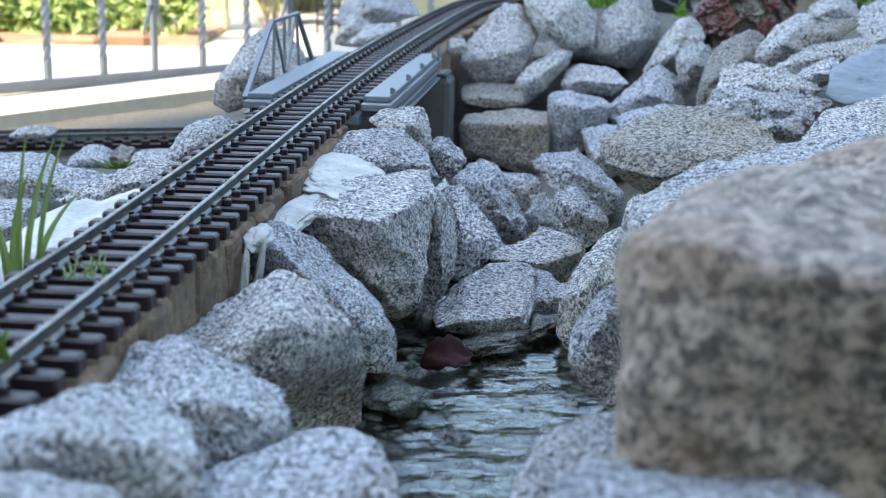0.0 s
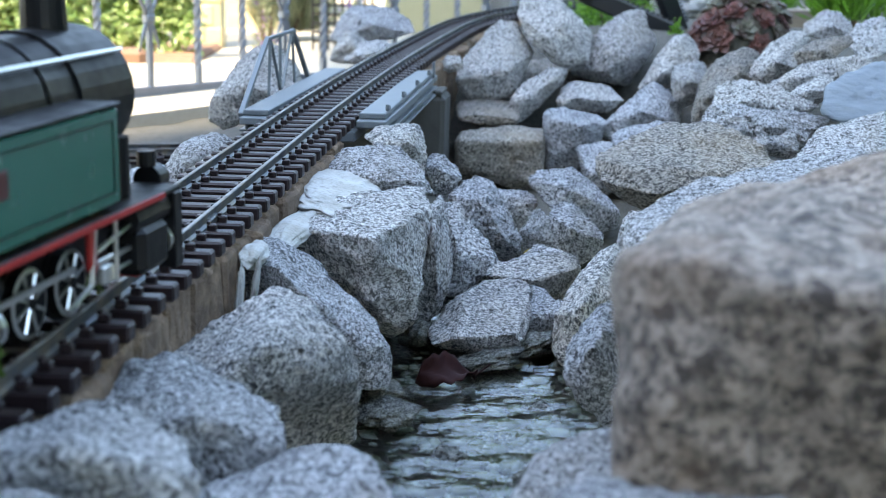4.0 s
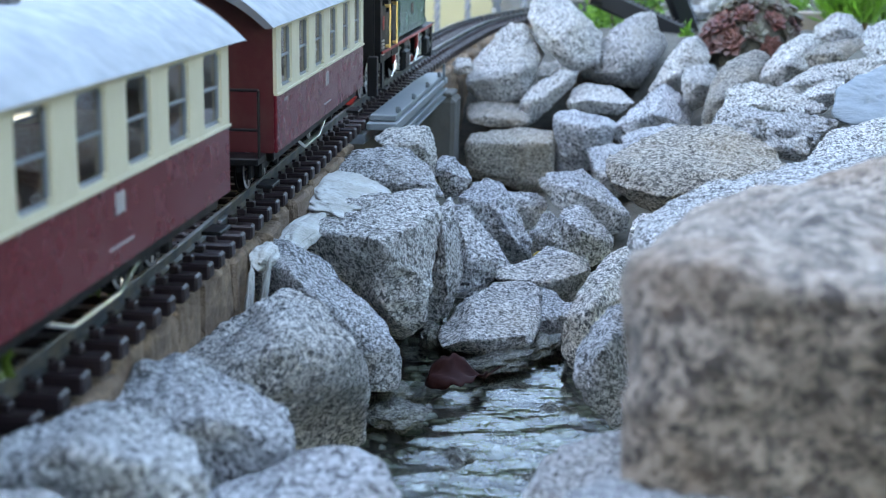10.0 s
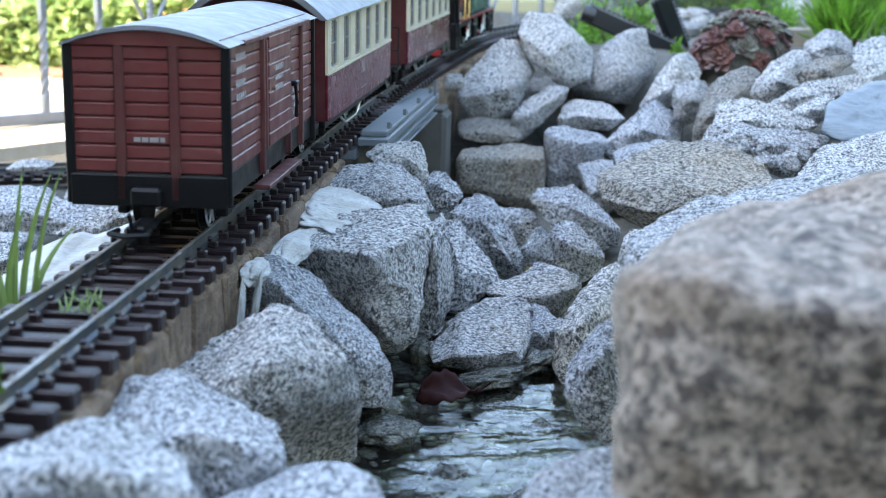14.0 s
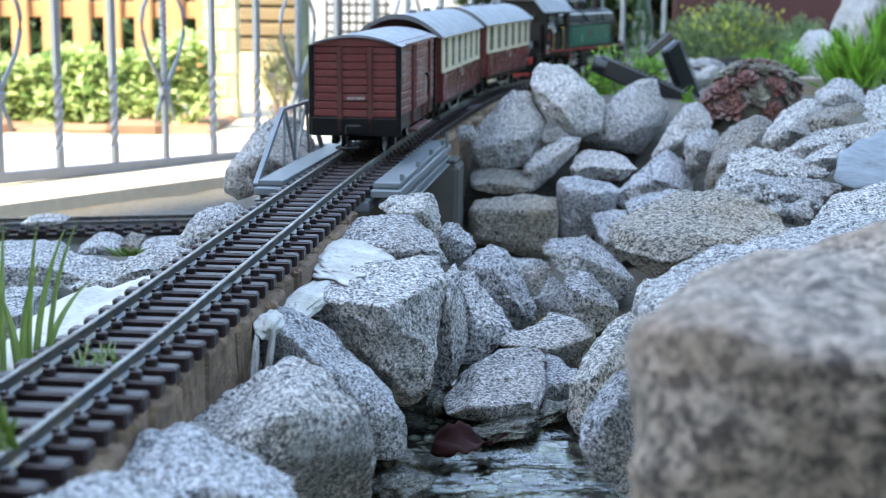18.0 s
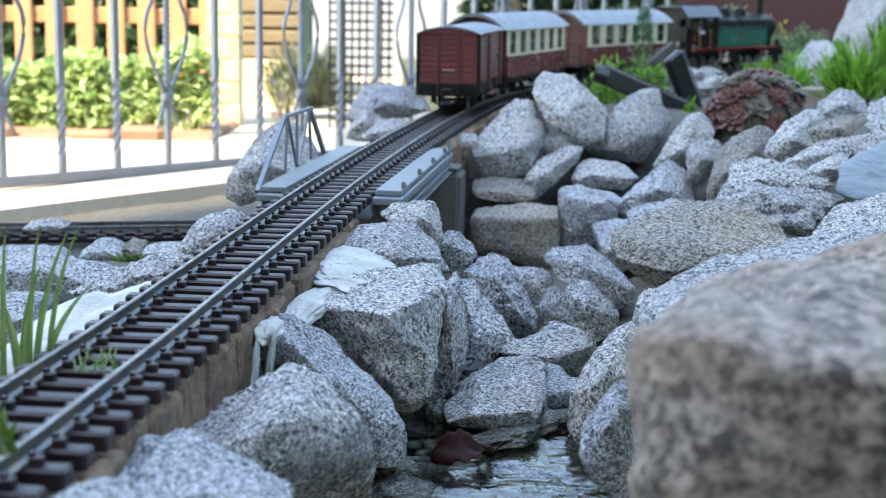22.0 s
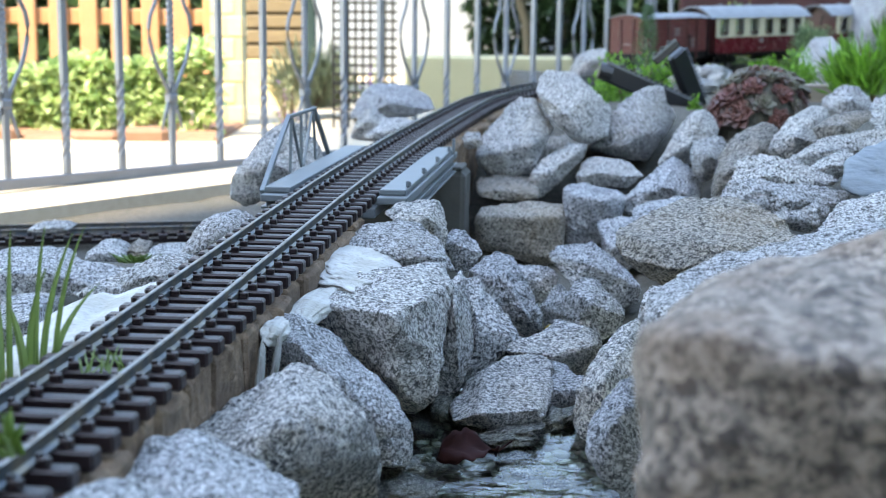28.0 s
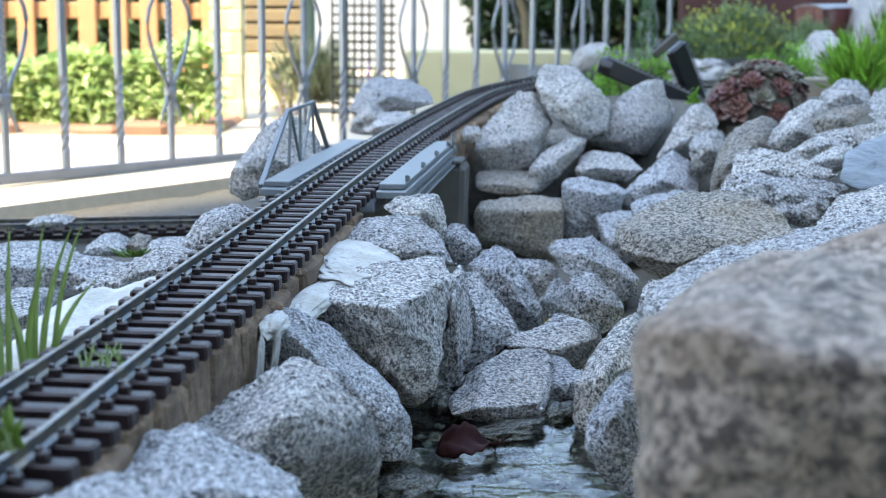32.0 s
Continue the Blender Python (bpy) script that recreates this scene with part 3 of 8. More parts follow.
rock("granite_stone", "flat granite stone in front of the near block",
     (0.090, 0.445, -0.012), (0.103, 0.110, 0.032), (0, 0, 0), GRANITE_B,
     ((0.02, -0.81, -0.59, 0.36), (0.54, -0.71, -0.46, 0.41), (-0.03, -0.34, 0.94, 1.06), (0.10, 0.42, 0.90, 0.82), (-0.11, 0.71, -0.70, 0.95), (-0.97, -0.07, -0.25, 0.77), (0.07, 0.88, 0.47, 0.72), (0.37, 0.81, 0.46, 0.75), (0.51, 0.21, -0.84, 1.02), (0.84, 0.45, 0.29, 0.93), (-0.94, 0.34, 0.00, 0.79), (-0.90, 0.44, 0.04, 0.80), (-0.72, 0.66, 0.21, 0.84), (-0.53, 0.68, -0.51, 0.99), (-0.64, 0.68, -0.36, 0.98),), soft=4, res=48, facets=0)
rock("granite_stone", "pale flat stone at the near water edge",
     (-0.131, 0.450, -0.013), (0.066, 0.100, 0.039), (0, 0, 0), GRANITE_W,
     ((-0.06, -0.74, -0.67, 0.38), (0.52, -0.50, -0.70, 0.43), (0.41, 0.03, 0.91, 0.65), (0.20, 0.49, 0.85, 0.44), (-0.92, -0.38, -0.04, 0.73), (0.25, 0.81, 0.53, 0.35), (-0.13, 0.54, -0.83, 1.12), (-0.09, 0.77, 0.63, 0.45), (0.06, -0.71, 0.70, 1.09), (-0.75, 0.38, 0.54, 0.75), (0.51, 0.77, 0.38, 0.46), (-0.37, 0.62, -0.69, 1.24), (-0.91, 0.32, -0.26, 1.21), (0.05, 0.88, -0.47, 1.14),), soft=4, res=48, facets=0)
rock("granite_stone", "large rust-stained granite block close to the lens",
     (0.166, 0.580, 0.016), (0.196, 0.300, 0.157), (0, 0, 0), FOREROCK,
     ((0.93, -0.35, -0.10, 0.62), (0.86, -0.50, 0.07, 0.63), (-0.07, -0.41, -0.91, 0.74), (-0.03, 0.91, -0.40, 0.66), (0.09, -0.21, 0.97, 0.94), (0.98, 0.05, -0.17, 0.84), (-0.17, -0.98, -0.06, 0.97), (-0.95, 0.30, -0.09, 0.72), (-0.18, 0.13, 0.98, 0.87), (-0.36, 0.63, 0.69, 0.78), (-0.16, 0.94, -0.31, 0.66), (-0.41, 0.89, -0.19, 0.67), (-0.51, -0.86, 0.10, 1.18), (-0.92, -0.36, 0.13, 1.19), (-0.69, 0.54, 0.48, 0.77), (-1.00, 0.05, 0.05, 0.95), (-0.42, 0.24, 0.87, 0.91), (-0.90, 0.43, 0.11, 0.74), (-0.63, 0.77, -0.14, 0.71), (-0.92, 0.25, 0.31, 0.95), (-0.82, 0.57, -0.06, 0.73),), rough=0.5, res=48, facets=0)
rock("granite_stone", "blue-grey granite stone rising from the water",
     (0.121, 0.908, -0.096), (0.057, 0.116, 0.080), (0, 0, 0), GRANITE_B,
     ((0.60, -0.71, 0.38, 0.77), (0.99, -0.10, -0.06, 0.92), (-0.67, 0.54, 0.51, 0.57), (0.00, -0.99, -0.14, 0.88), (-0.49, 0.04, 0.87, 0.81), (-0.03, -0.23, -0.97, 0.85), (-0.52, -0.09, -0.85, 0.67), (0.17, -0.26, 0.95, 0.92), (-0.75, 0.06, -0.65, 0.65), (-0.93, 0.36, -0.07, 0.64), (-0.01, 0.93, -0.38, 0.75), (-0.19, 0.92, -0.34, 0.67), (0.36, 0.57, 0.73, 1.11), (0.08, 0.93, -0.36, 0.81), (-0.73, -0.40, 0.56, 1.09), (-0.10, -0.11, 0.99, 0.91), (-0.25, -0.97, -0.07, 1.01), (-0.39, 0.63, 0.67, 0.75), (-0.28, 0.89, -0.36, 0.66), (-0.42, 0.91, -0.06, 0.70),), res=27, facets=0)
rock("granite_stone", "slanting granite stone on the far water edge",
     (0.135, 1.097, -0.104), (0.066, 0.133, 0.090), (0, 0, 0), GRANITE,
     ((0.60, -0.34, -0.73, 0.51), (0.93, -0.17, -0.32, 0.74), (0.42, -0.66, 0.62, 0.74), (-0.48, -0.08, 0.87, 0.54), (0.49, -0.87, 0.03, 0.73), (-0.59, 0.52, 0.62, 0.44), (-0.77, 0.45, 0.45, 0.39), (-0.94, 0.32, -0.13, 0.71), (0.96, 0.19, 0.21, 1.09), (0.05, 0.90, -0.44, 0.76), (-0.90, 0.40, 0.17, 0.54), (-0.30, -0.19, 0.94, 0.62), (-0.29, -0.96, 0.04, 1.06), (-0.35, -0.09, -0.93, 1.00), (0.05, -0.99, -0.09, 0.94), (-0.24, 0.62, 0.75, 0.76), (-0.12, 0.94, -0.33, 0.75), (-0.47, -0.84, 0.28, 1.09), (-0.56, 0.83, -0.08, 0.69), (0.48, 0.24, -0.84, 0.78), (-0.28, 0.93, -0.23, 0.74), (-0.44, -0.89, -0.06, 1.19),), res=27, facets=0)
rock("granite_stone", "narrow pale granite stone below the brown slab",
     (0.176, 1.142, -0.064), (0.033, 0.063, 0.052), (0, 0, 0), GRANITE_W,
     ((0.84, -0.26, -0.48, 0.46), (-0.90, 0.42, 0.07, 0.56), (-0.01, -0.67, 0.75, 0.62), (-0.38, -0.87, 0.32, 0.77), (-0.82, 0.48, 0.32, 0.60), (-0.45, 0.14, -0.88, 0.98), (0.00, 0.94, -0.34, 0.76), (0.13, 0.89, -0.43, 0.75), (-0.00, 0.52, 0.85, 0.99), (0.68, 0.31, 0.66, 1.20), (0.76, 0.12, -0.64, 0.61), (-0.63, 0.78, -0.02, 0.70),), res=22, facets=0)
rock("granite_stone", "broad pale granite boulder of the bank",
     (0.215, 0.920, -0.001), (0.193, 0.220, 0.094), (0, 0, 0), GRANITE_W,
     ((0.74, -0.37, -0.57, 0.40), (-0.28, -0.04, 0.96, 0.66), (0.21, -0.98, -0.02, 0.80), (-0.23, -0.24, -0.94, 0.88), (0.72, 0.31, -0.61, 0.66), (-0.39, 0.58, 0.72, 0.60), (-0.02, 0.92, -0.40, 0.70), (-0.71, 0.49, 0.50, 0.53), (-0.95, 0.27, -0.14, 0.74), (-0.95, 0.32, -0.01, 0.68), (-0.03, -0.99, -0.13, 0.97), (-0.90, 0.39, 0.18, 0.62), (0.98, 0.19, -0.00, 1.07), (-0.31, 0.92, -0.25, 0.69), (-0.69, -0.08, 0.72, 0.85), (-0.86, -0.42, 0.29, 1.18), (-0.55, -0.83, 0.01, 1.27), (-0.66, 0.74, -0.12, 0.72),), res=48, facets=0)
rock("granite_stone", "flat wedge-shaped brownish granite slab with an undercut edge",
     (0.235, 1.280, -0.023), (0.173, 0.259, 0.082), (0, 0, 0), GRANITE_BR,
     ((0.56, -0.43, -0.71, 0.47), (-0.67, 0.54, 0.51, 0.66), (-0.85, 0.07, -0.52, 0.69), (0.02, -0.71, 0.70, 0.90), (-0.11, 0.59, 0.80, 0.83), (-0.00, 0.95, -0.32, 0.84), (-0.45, -0.19, -0.87, 0.76), (0.80, 0.23, 0.55, 0.92), (0.51, 0.57, -0.65, 0.96), (-0.94, 0.26, -0.21, 0.68), (0.96, 0.00, 0.28, 0.92), (0.26, -0.91, -0.33, 0.80), (-0.32, -0.28, 0.91, 0.98), (-0.06, -0.94, 0.33, 0.95), (0.80, -0.36, -0.48, 0.67), (-0.25, 0.93, -0.26, 0.80), (-0.44, -0.84, -0.32, 1.07), (-0.89, 0.42, 0.14, 0.71), (-0.25, -0.95, 0.20, 1.06), (-0.52, 0.80, -0.30, 0.83), (0.17, -0.98, -0.06, 0.90), (-0.79, -0.56, 0.27, 1.27),), res=48, facets=0)
rock("granite_stone", "layered pale granite rock with a rough split face",
     (0.383, 1.595, 0.007), (0.135, 0.170, 0.044), (0, 0, 0), GRANITE_W,
     ((-0.20, -0.27, -0.94, 0.65), (0.30, -0.61, 0.74, 0.68), (0.79, 0.15, 0.59, 0.54), (0.73, -0.35, -0.59, 0.87), (0.53, 0.34, 0.77, 0.59), (-0.92, 0.39, -0.00, 0.59), (-0.63, 0.58, 0.51, 0.68), (-0.24, -0.54, 0.81, 0.91), (-0.60, -0.54, 0.59, 1.03), (-0.15, 0.92, -0.35, 0.85), (-0.78, 0.08, -0.62, 0.75), (0.17, -0.98, 0.01, 0.90), (0.06, -0.99, -0.11, 0.93), (0.62, 0.52, -0.58, 1.32), (-0.07, -0.90, -0.44, 0.97), (-0.16, 0.96, -0.24, 0.88), (-0.11, -0.99, -0.12, 1.00), (-0.27, -0.96, -0.02, 1.10),), rough=1.8, res=40, facets=0)
rock("granite_stone", "pale granite rock on the bank",
     (0.403, 1.334, -0.009), (0.146, 0.208, 0.069), (0, 0, 0), GRANITE_W,
     ((0.18, -0.64, 0.75, 0.77), (0.11, -0.36, -0.93, 0.74), (0.58, -0.46, -0.67, 0.67), (0.96, -0.20, 0.20, 0.78), (-0.51, 0.60, 0.62, 0.39), (-0.31, -0.23, 0.92, 0.69), (-0.83, 0.51, 0.20, 0.33), (0.08, 0.90, -0.43, 0.82), (-0.79, 0.54, 0.29, 0.30), (0.32, 0.82, -0.48, 0.93), (0.11, -0.99, 0.04, 0.95), (-0.89, 0.35, -0.31, 0.67), (-0.80, -0.06, 0.59, 0.70), (-0.04, 0.94, -0.35, 0.78), (-0.15, 0.95, -0.28, 0.74), (-0.41, -0.90, 0.13, 1.17), (-0.29, 0.93, -0.22, 0.70), (-0.42, 0.82, 0.39, 0.58),), rough=1.4, res=46, facets=0)
rock("granite_stone", "smooth blue-grey slate slab on the bank",
     (0.487, 1.555, 0.021), (0.151, 0.250, 0.065), (0, 0, 0), SLATE,
     ((0.22, -0.79, 0.58, 0.47), (0.33, -0.43, -0.84, 0.71), (0.86, -0.45, -0.26, 0.55), (-0.86, 0.51, 0.01, 0.39), (-0.58, 0.64, 0.50, 0.41), (-0.69, 0.61, 0.39, 0.36), (0.92, -0.02, 0.39, 0.89), (-0.03, 0.91, -0.42, 0.71), (-0.40, -0.06, -0.91, 0.89), (0.11, -0.95, 0.30, 0.69), (-0.81, 0.29, -0.51, 0.70), (-0.20, 0.92, -0.33, 0.64), (-0.24, -0.28, 0.93, 0.69), (-0.40, 0.89, -0.20, 0.57), (-0.91, 0.40, 0.09, 0.51), (-0.28, -0.92, 0.28, 1.04),), rough=0.5, res=33, facets=0)
rock("granite_stone", "pale granite stone in the rockery",
     (0.408, 1.906, -0.009), (0.116, 0.192, 0.099), (0, 0, 0), GRANITE_BR,
     ((0.65, -0.29, -0.71, 0.47), (-0.89, 0.43, 0.13, 0.42), (-0.30, -0.48, 0.82, 0.57), (0.99, -0.14, -0.08, 0.84), (-0.08, 0.96, -0.27, 0.76), (0.57, -0.73, 0.38, 0.67), (-0.61, 0.49, 0.62, 0.50), (-0.38, 0.50, 0.78, 0.66), (0.06, 0.92, -0.39, 0.81), (0.55, -0.82, 0.16, 0.63), (-0.83, 0.47, 0.32, 0.41), (0.07, -0.04, -1.00, 0.95), (0.38, -0.67, 0.64, 0.71), (0.34, -0.91, 0.22, 0.68), (-0.75, -0.22, 0.62, 0.61), (0.47, 0.38, 0.80, 1.19), (-0.78, -0.58, 0.21, 1.04), (0.26, -0.96, -0.13, 0.82), (0.17, 0.83, -0.53, 0.86), (-0.25, -0.96, -0.11, 1.13), (-0.27, 0.94, -0.19, 0.74), (0.53, -0.66, -0.53, 0.71),), res=25, facets=0)
rock("granite_stone", "grey granite stone in the rockery",
     (0.490, 1.945, 0.019), (0.119, 0.170, 0.078), (0, 0, 0), GRANITE,
     ((0.50, -0.22, -0.84, 0.70), (0.52, -0.75, 0.42, 0.67), (-0.79, 0.35, -0.50, 0.72), (-0.78, 0.47, 0.40, 0.35), (-0.61, 0.49, 0.62, 0.45), (0.98, -0.13, 0.15, 0.85), (-0.87, 0.46, 0.17, 0.40), (-0.16, 0.95, -0.25, 0.71), (-0.24, -0.44, 0.87, 0.69), (0.92, -0.26, -0.29, 0.75), (-0.57, -0.34, 0.75, 0.67), (-0.01, -0.55, 0.83, 0.72), (0.79, -0.56, 0.24, 0.73), (-0.66, -0.45, 0.59, 0.78), (0.35, 0.61, -0.71, 0.96), (0.25, -0.96, -0.10, 0.87), (-0.01, 0.47, 0.88, 0.96), (-0.18, -0.98, -0.03, 1.03), (-0.29, 0.93, -0.22, 0.67), (0.00, 0.98, -0.18, 0.89), (0.47, -0.51, -0.72, 0.86),), res=24, facets=0)
rock("granite_stone", "grey fissured granite stone in the rockery",
     (0.514, 1.814, 0.046), (0.100, 0.128, 0.036), (0, 0, 0), GRANITE_BR,
     ((0.85, -0.34, -0.41, 0.48), (-0.57, 0.51, 0.65, 0.45), (0.18, -0.18, -0.97, 0.84), (0.68, -0.33, -0.65, 0.55), (-0.30, -0.43, 0.86, 0.75), (-0.28, 0.51, 0.81, 0.65), (-0.90, 0.40, -0.18, 0.57), (-0.85, 0.47, 0.23, 0.42), (0.60, -0.79, 0.16, 0.66), (0.48, -0.75, 0.45, 0.74), (0.96, -0.03, 0.26, 0.99), (0.07, 0.91, -0.40, 0.84), (-0.14, 0.96, -0.22, 0.73), (-0.20, -0.98, 0.04, 1.05), (0.21, -0.97, -0.09, 0.89), (0.59, 0.50, -0.63, 0.93), (-0.52, 0.84, -0.13, 0.66),), res=22, facets=0)
rock("granite_stone", "small rounded grey stone behind the rockery",
     (0.724, 2.500, 0.037), (0.082, 0.090, 0.046), (0, 0, 0), GRANITE,
     ((0.17, -0.05, -0.98, 0.82), (0.96, -0.06, 0.27, 0.75), (0.66, -0.24, 0.71, 0.55), (-0.77, -0.19, 0.60, 0.50),))
rock("granite_stone", "pale granite stone on the rockery top",
     (0.618, 2.152, 0.057), (0.088, 0.108, 0.044), (0, 0, 0), GRANITE_W,
     ((0.17, -0.04, -0.99, 0.95), (0.56, -0.71, 0.44, 0.65), (-0.60, 0.25, -0.76, 0.78), (-0.88, 0.45, 0.16, 0.40), (-0.74, 0.47, 0.48, 0.46), (0.91, -0.11, 0.41, 0.74), (0.98, -0.20, 0.09, 0.79), (-0.15, 0.96, -0.25, 0.75), (0.11, -0.99, 0.00, 0.94), (-0.30, -0.61, 0.74, 0.76), (-0.53, -0.66, 0.53, 0.82), (0.26, 0.29, 0.92, 0.91), (0.20, -0.68, 0.70, 0.73), (0.01, 0.90, -0.43, 0.89), (-0.17, -0.98, 0.07, 0.99), (-0.05, 0.98, -0.17, 0.87),), res=22, facets=0)
rock("granite_stone", "flat blue-grey stone of the rockery",
     (0.632, 2.005, 0.047), (0.089, 0.150, 0.063), (0, 0, 0), GRANITE_B,
     ((0.54, -0.25, -0.80, 0.74), (0.09, -0.79, 0.61, 0.42), (0.94, -0.34, 0.09, 0.70), (-0.73, 0.44, -0.52, 0.49), (-0.82, 0.56, 0.11, 0.39), (0.04, -0.95, 0.32, 0.60), (0.14, 0.88, -0.45, 0.73), (-0.25, 0.51, 0.82, 0.79), (-0.53, 0.57, 0.63, 0.60), (-0.06, 0.93, -0.37, 0.63), (-0.17, 0.93, -0.34, 0.59), (-0.01, -0.63, 0.78, 0.56),), res=22, facets=0)
rock("granite_stone", "large square granite stone on the dry wall",
     (0.114, 2.206, -0.007), (0.125, 0.211, 0.123), (0, 0, 0), GRANITE,
     ((0.83, -0.01, -0.56, 0.71), (-0.82, 0.29, 0.49, 0.58), (-0.06, -0.73, 0.68, 0.58), (-0.49, -0.58, 0.65, 0.63), (0.80, 0.26, 0.54, 0.88), (0.29, -0.02, -0.96, 0.87), (-0.02, 0.95, -0.30, 0.81), (0.45, -0.68, 0.58, 0.71), (-0.81, 0.16, -0.56, 0.97), (-0.27, 0.05, -0.96, 1.01), (-0.94, 0.21, -0.27, 0.90), (0.29, 0.40, 0.87, 0.95), (0.16, -0.97, -0.17, 0.95), (0.75, -0.66, -0.04, 0.84), (-0.55, 0.38, 0.74, 0.75), (-0.08, -0.95, -0.29, 1.07), (-0.28, -0.94, -0.19, 1.11), (0.14, 0.99, -0.07, 0.97), (-0.25, 0.91, -0.34, 0.91), (-0.17, 0.98, -0.14, 0.87), (-0.62, 0.66, -0.43, 1.03),), res=28, facets=0)
rock("granite_stone", "pale tilted granite stone crowning the dry wall",
     (0.205, 2.244, 0.039), (0.122, 0.189, 0.111), (0, 0, 0), GRANITE_W,
     ((-0.65, 0.12, -0.75, 0.59), (-0.88, 0.20, -0.44, 0.59), (-0.19, 0.93, -0.32, 0.75), (0.30, 0.04, -0.95, 1.02), (0.71, -0.59, 0.38, 0.72), (0.98, 0.04, -0.21, 1.02), (0.10, 0.32, 0.94, 0.86), (0.21, -0.56, 0.80, 0.69), (-0.11, -0.79, 0.60, 0.75), (0.71, 0.15, 0.69, 0.68), (0.38, -0.91, 0.15, 0.84), (-0.21, 0.08, -0.97, 0.84), (0.56, -0.46, 0.69, 0.66), (-0.78, 0.41, 0.47, 0.98), (-0.95, 0.31, -0.03, 0.79), (-0.55, -0.83, 0.09, 0.98), (-0.40, -0.88, -0.27, 1.03), (0.28, -0.90, -0.33, 1.14), (0.05, 0.87, -0.49, 0.97), (-0.01, -0.85, -0.53, 1.20), (0.33, 0.93, 0.17, 1.08), (0.51, 0.76, 0.40, 1.07),), res=26, facets=0)
rock("granite_stone", "angular grey granite stone on the dry wall",
     (0.306, 2.281, 0.010), (0.141, 0.201, 0.114), (0, 0, 0), GRANITE,
     ((-0.85, 0.35, 0.38, 0.40), (0.87, -0.12, -0.49, 0.82), (-0.04, 0.98, -0.20, 0.86), (-0.44, -0.47, 0.76, 0.63), (-0.22, 0.07, -0.97, 0.90), (0.95, 0.04, 0.32, 0.96), (0.34, -0.77, 0.55, 0.76), (0.63, -0.70, 0.33, 0.80), (-0.65, -0.59, 0.48, 0.70), (-0.66, 0.38, 0.65, 0.46), (-0.51, -0.82, 0.24, 0.85), (-0.01, 0.38, 0.92, 0.91), (-0.01, -0.66, 0.75, 0.75), (0.23, -0.91, -0.35, 1.02), (0.68, -0.70, -0.24, 0.90), (-0.11, -0.98, 0.16, 0.93), (0.72, -0.69, 0.08, 0.85), (-0.31, -0.73, -0.60, 1.15), (-0.61, 0.76, 0.21, 0.69), (0.19, 0.90, -0.39, 1.04), (0.49, 0.87, 0.08, 1.26),), res=30, facets=0)
rock("granite_stone", "oblong granite stone leaning in the dry wall",
     (0.171, 2.126, -0.050), (0.099, 0.151, 0.082), (0, 0, 0), GRANITE,
     ((0.71, -0.16, -0.68, 0.35), (-0.87, 0.29, 0.40, 0.48), (-0.36, -0.47, 0.80, 0.61), (-0.64, 0.33, 0.69, 0.44), (-0.04, 0.97, -0.25, 0.82), (0.17, 0.45, 0.88, 0.98), (0.70, -0.68, -0.22, 0.55), (0.15, -0.62, 0.77, 0.81), (-0.80, 0.18, -0.58, 1.05), (-0.96, 0.27, 0.06, 0.71), (0.32, -0.10, -0.94, 0.74), (0.96, 0.01, -0.29, 0.70), (0.40, -0.91, -0.12, 0.70), (0.43, -0.85, -0.30, 0.72), (0.68, -0.73, 0.09, 0.71), (-0.23, 0.96, -0.17, 0.83), (-0.36, -0.89, -0.26, 1.25), (-0.58, -0.80, 0.17, 1.09), (0.14, -0.90, -0.41, 1.00), (0.15, 0.89, -0.43, 0.88), (-0.48, 0.88, -0.04, 0.83),), res=22, facets=0)
rock("granite_stone", "flat granite stone in the dry wall",
     (0.251, 2.144, -0.056), (0.105, 0.148, 0.048), (0, 0, 0), GRANITE_W,
     ((0.88, 0.18, 0.43, 0.75), (0.10, -0.62, 0.78, 0.77), (-0.10, -0.19, -0.98, 0.84), (0.83, -0.15, -0.54, 0.94), (-0.94, 0.32, 0.09, 0.69), (0.38, -0.65, 0.66, 0.82), (0.17, 0.49, 0.86, 0.76), (-0.51, -0.54, 0.67, 0.93), (-0.69, 0.49, 0.53, 0.77), (-0.96, 0.25, -0.13, 0.76), (-0.02, 0.96, -0.28, 0.88), (-0.05, -0.97, -0.22, 0.94), (0.38, -0.92, -0.12, 1.02), (0.22, 0.95, -0.24, 0.96), (-0.33, -0.94, -0.04, 1.08), (-0.75, 0.65, -0.10, 0.89),), res=24, facets=0)
rock("granite_stone", "grey granite stone in the dry wall",
     (0.317, 2.058, -0.069), (0.124, 0.176, 0.089), (0, 0, 0), GRANITE_B,
     ((0.49, -0.21, -0.85, 0.76), (-0.46, -0.37, 0.81, 0.64), (-0.74, 0.39, 0.55, 0.33), (0.38, -0.66, 0.65, 0.79), (-0.22, -0.03, -0.98, 0.95), (0.96, 0.05, 0.27, 0.95), (-0.94, 0.34, -0.07, 0.67), (0.95, -0.13, -0.29, 0.93), (0.75, 0.22, 0.62, 0.97), (-0.54, 0.09, -0.84, 0.96), (0.15, -0.98, -0.15, 0.92), (-0.07, 0.96, -0.27, 0.80), (0.62, -0.62, 0.47, 0.86), (-0.03, -0.99, -0.12, 0.96), (-0.19, -0.98, -0.01, 1.00), (0.30, 0.73, -0.61, 1.04), (0.20, -0.63, 0.75, 0.81), (0.23, 0.43, 0.87, 0.96), (-0.41, 0.91, -0.03, 0.74), (-0.61, -0.10, 0.79, 0.57),), res=28, facets=0)
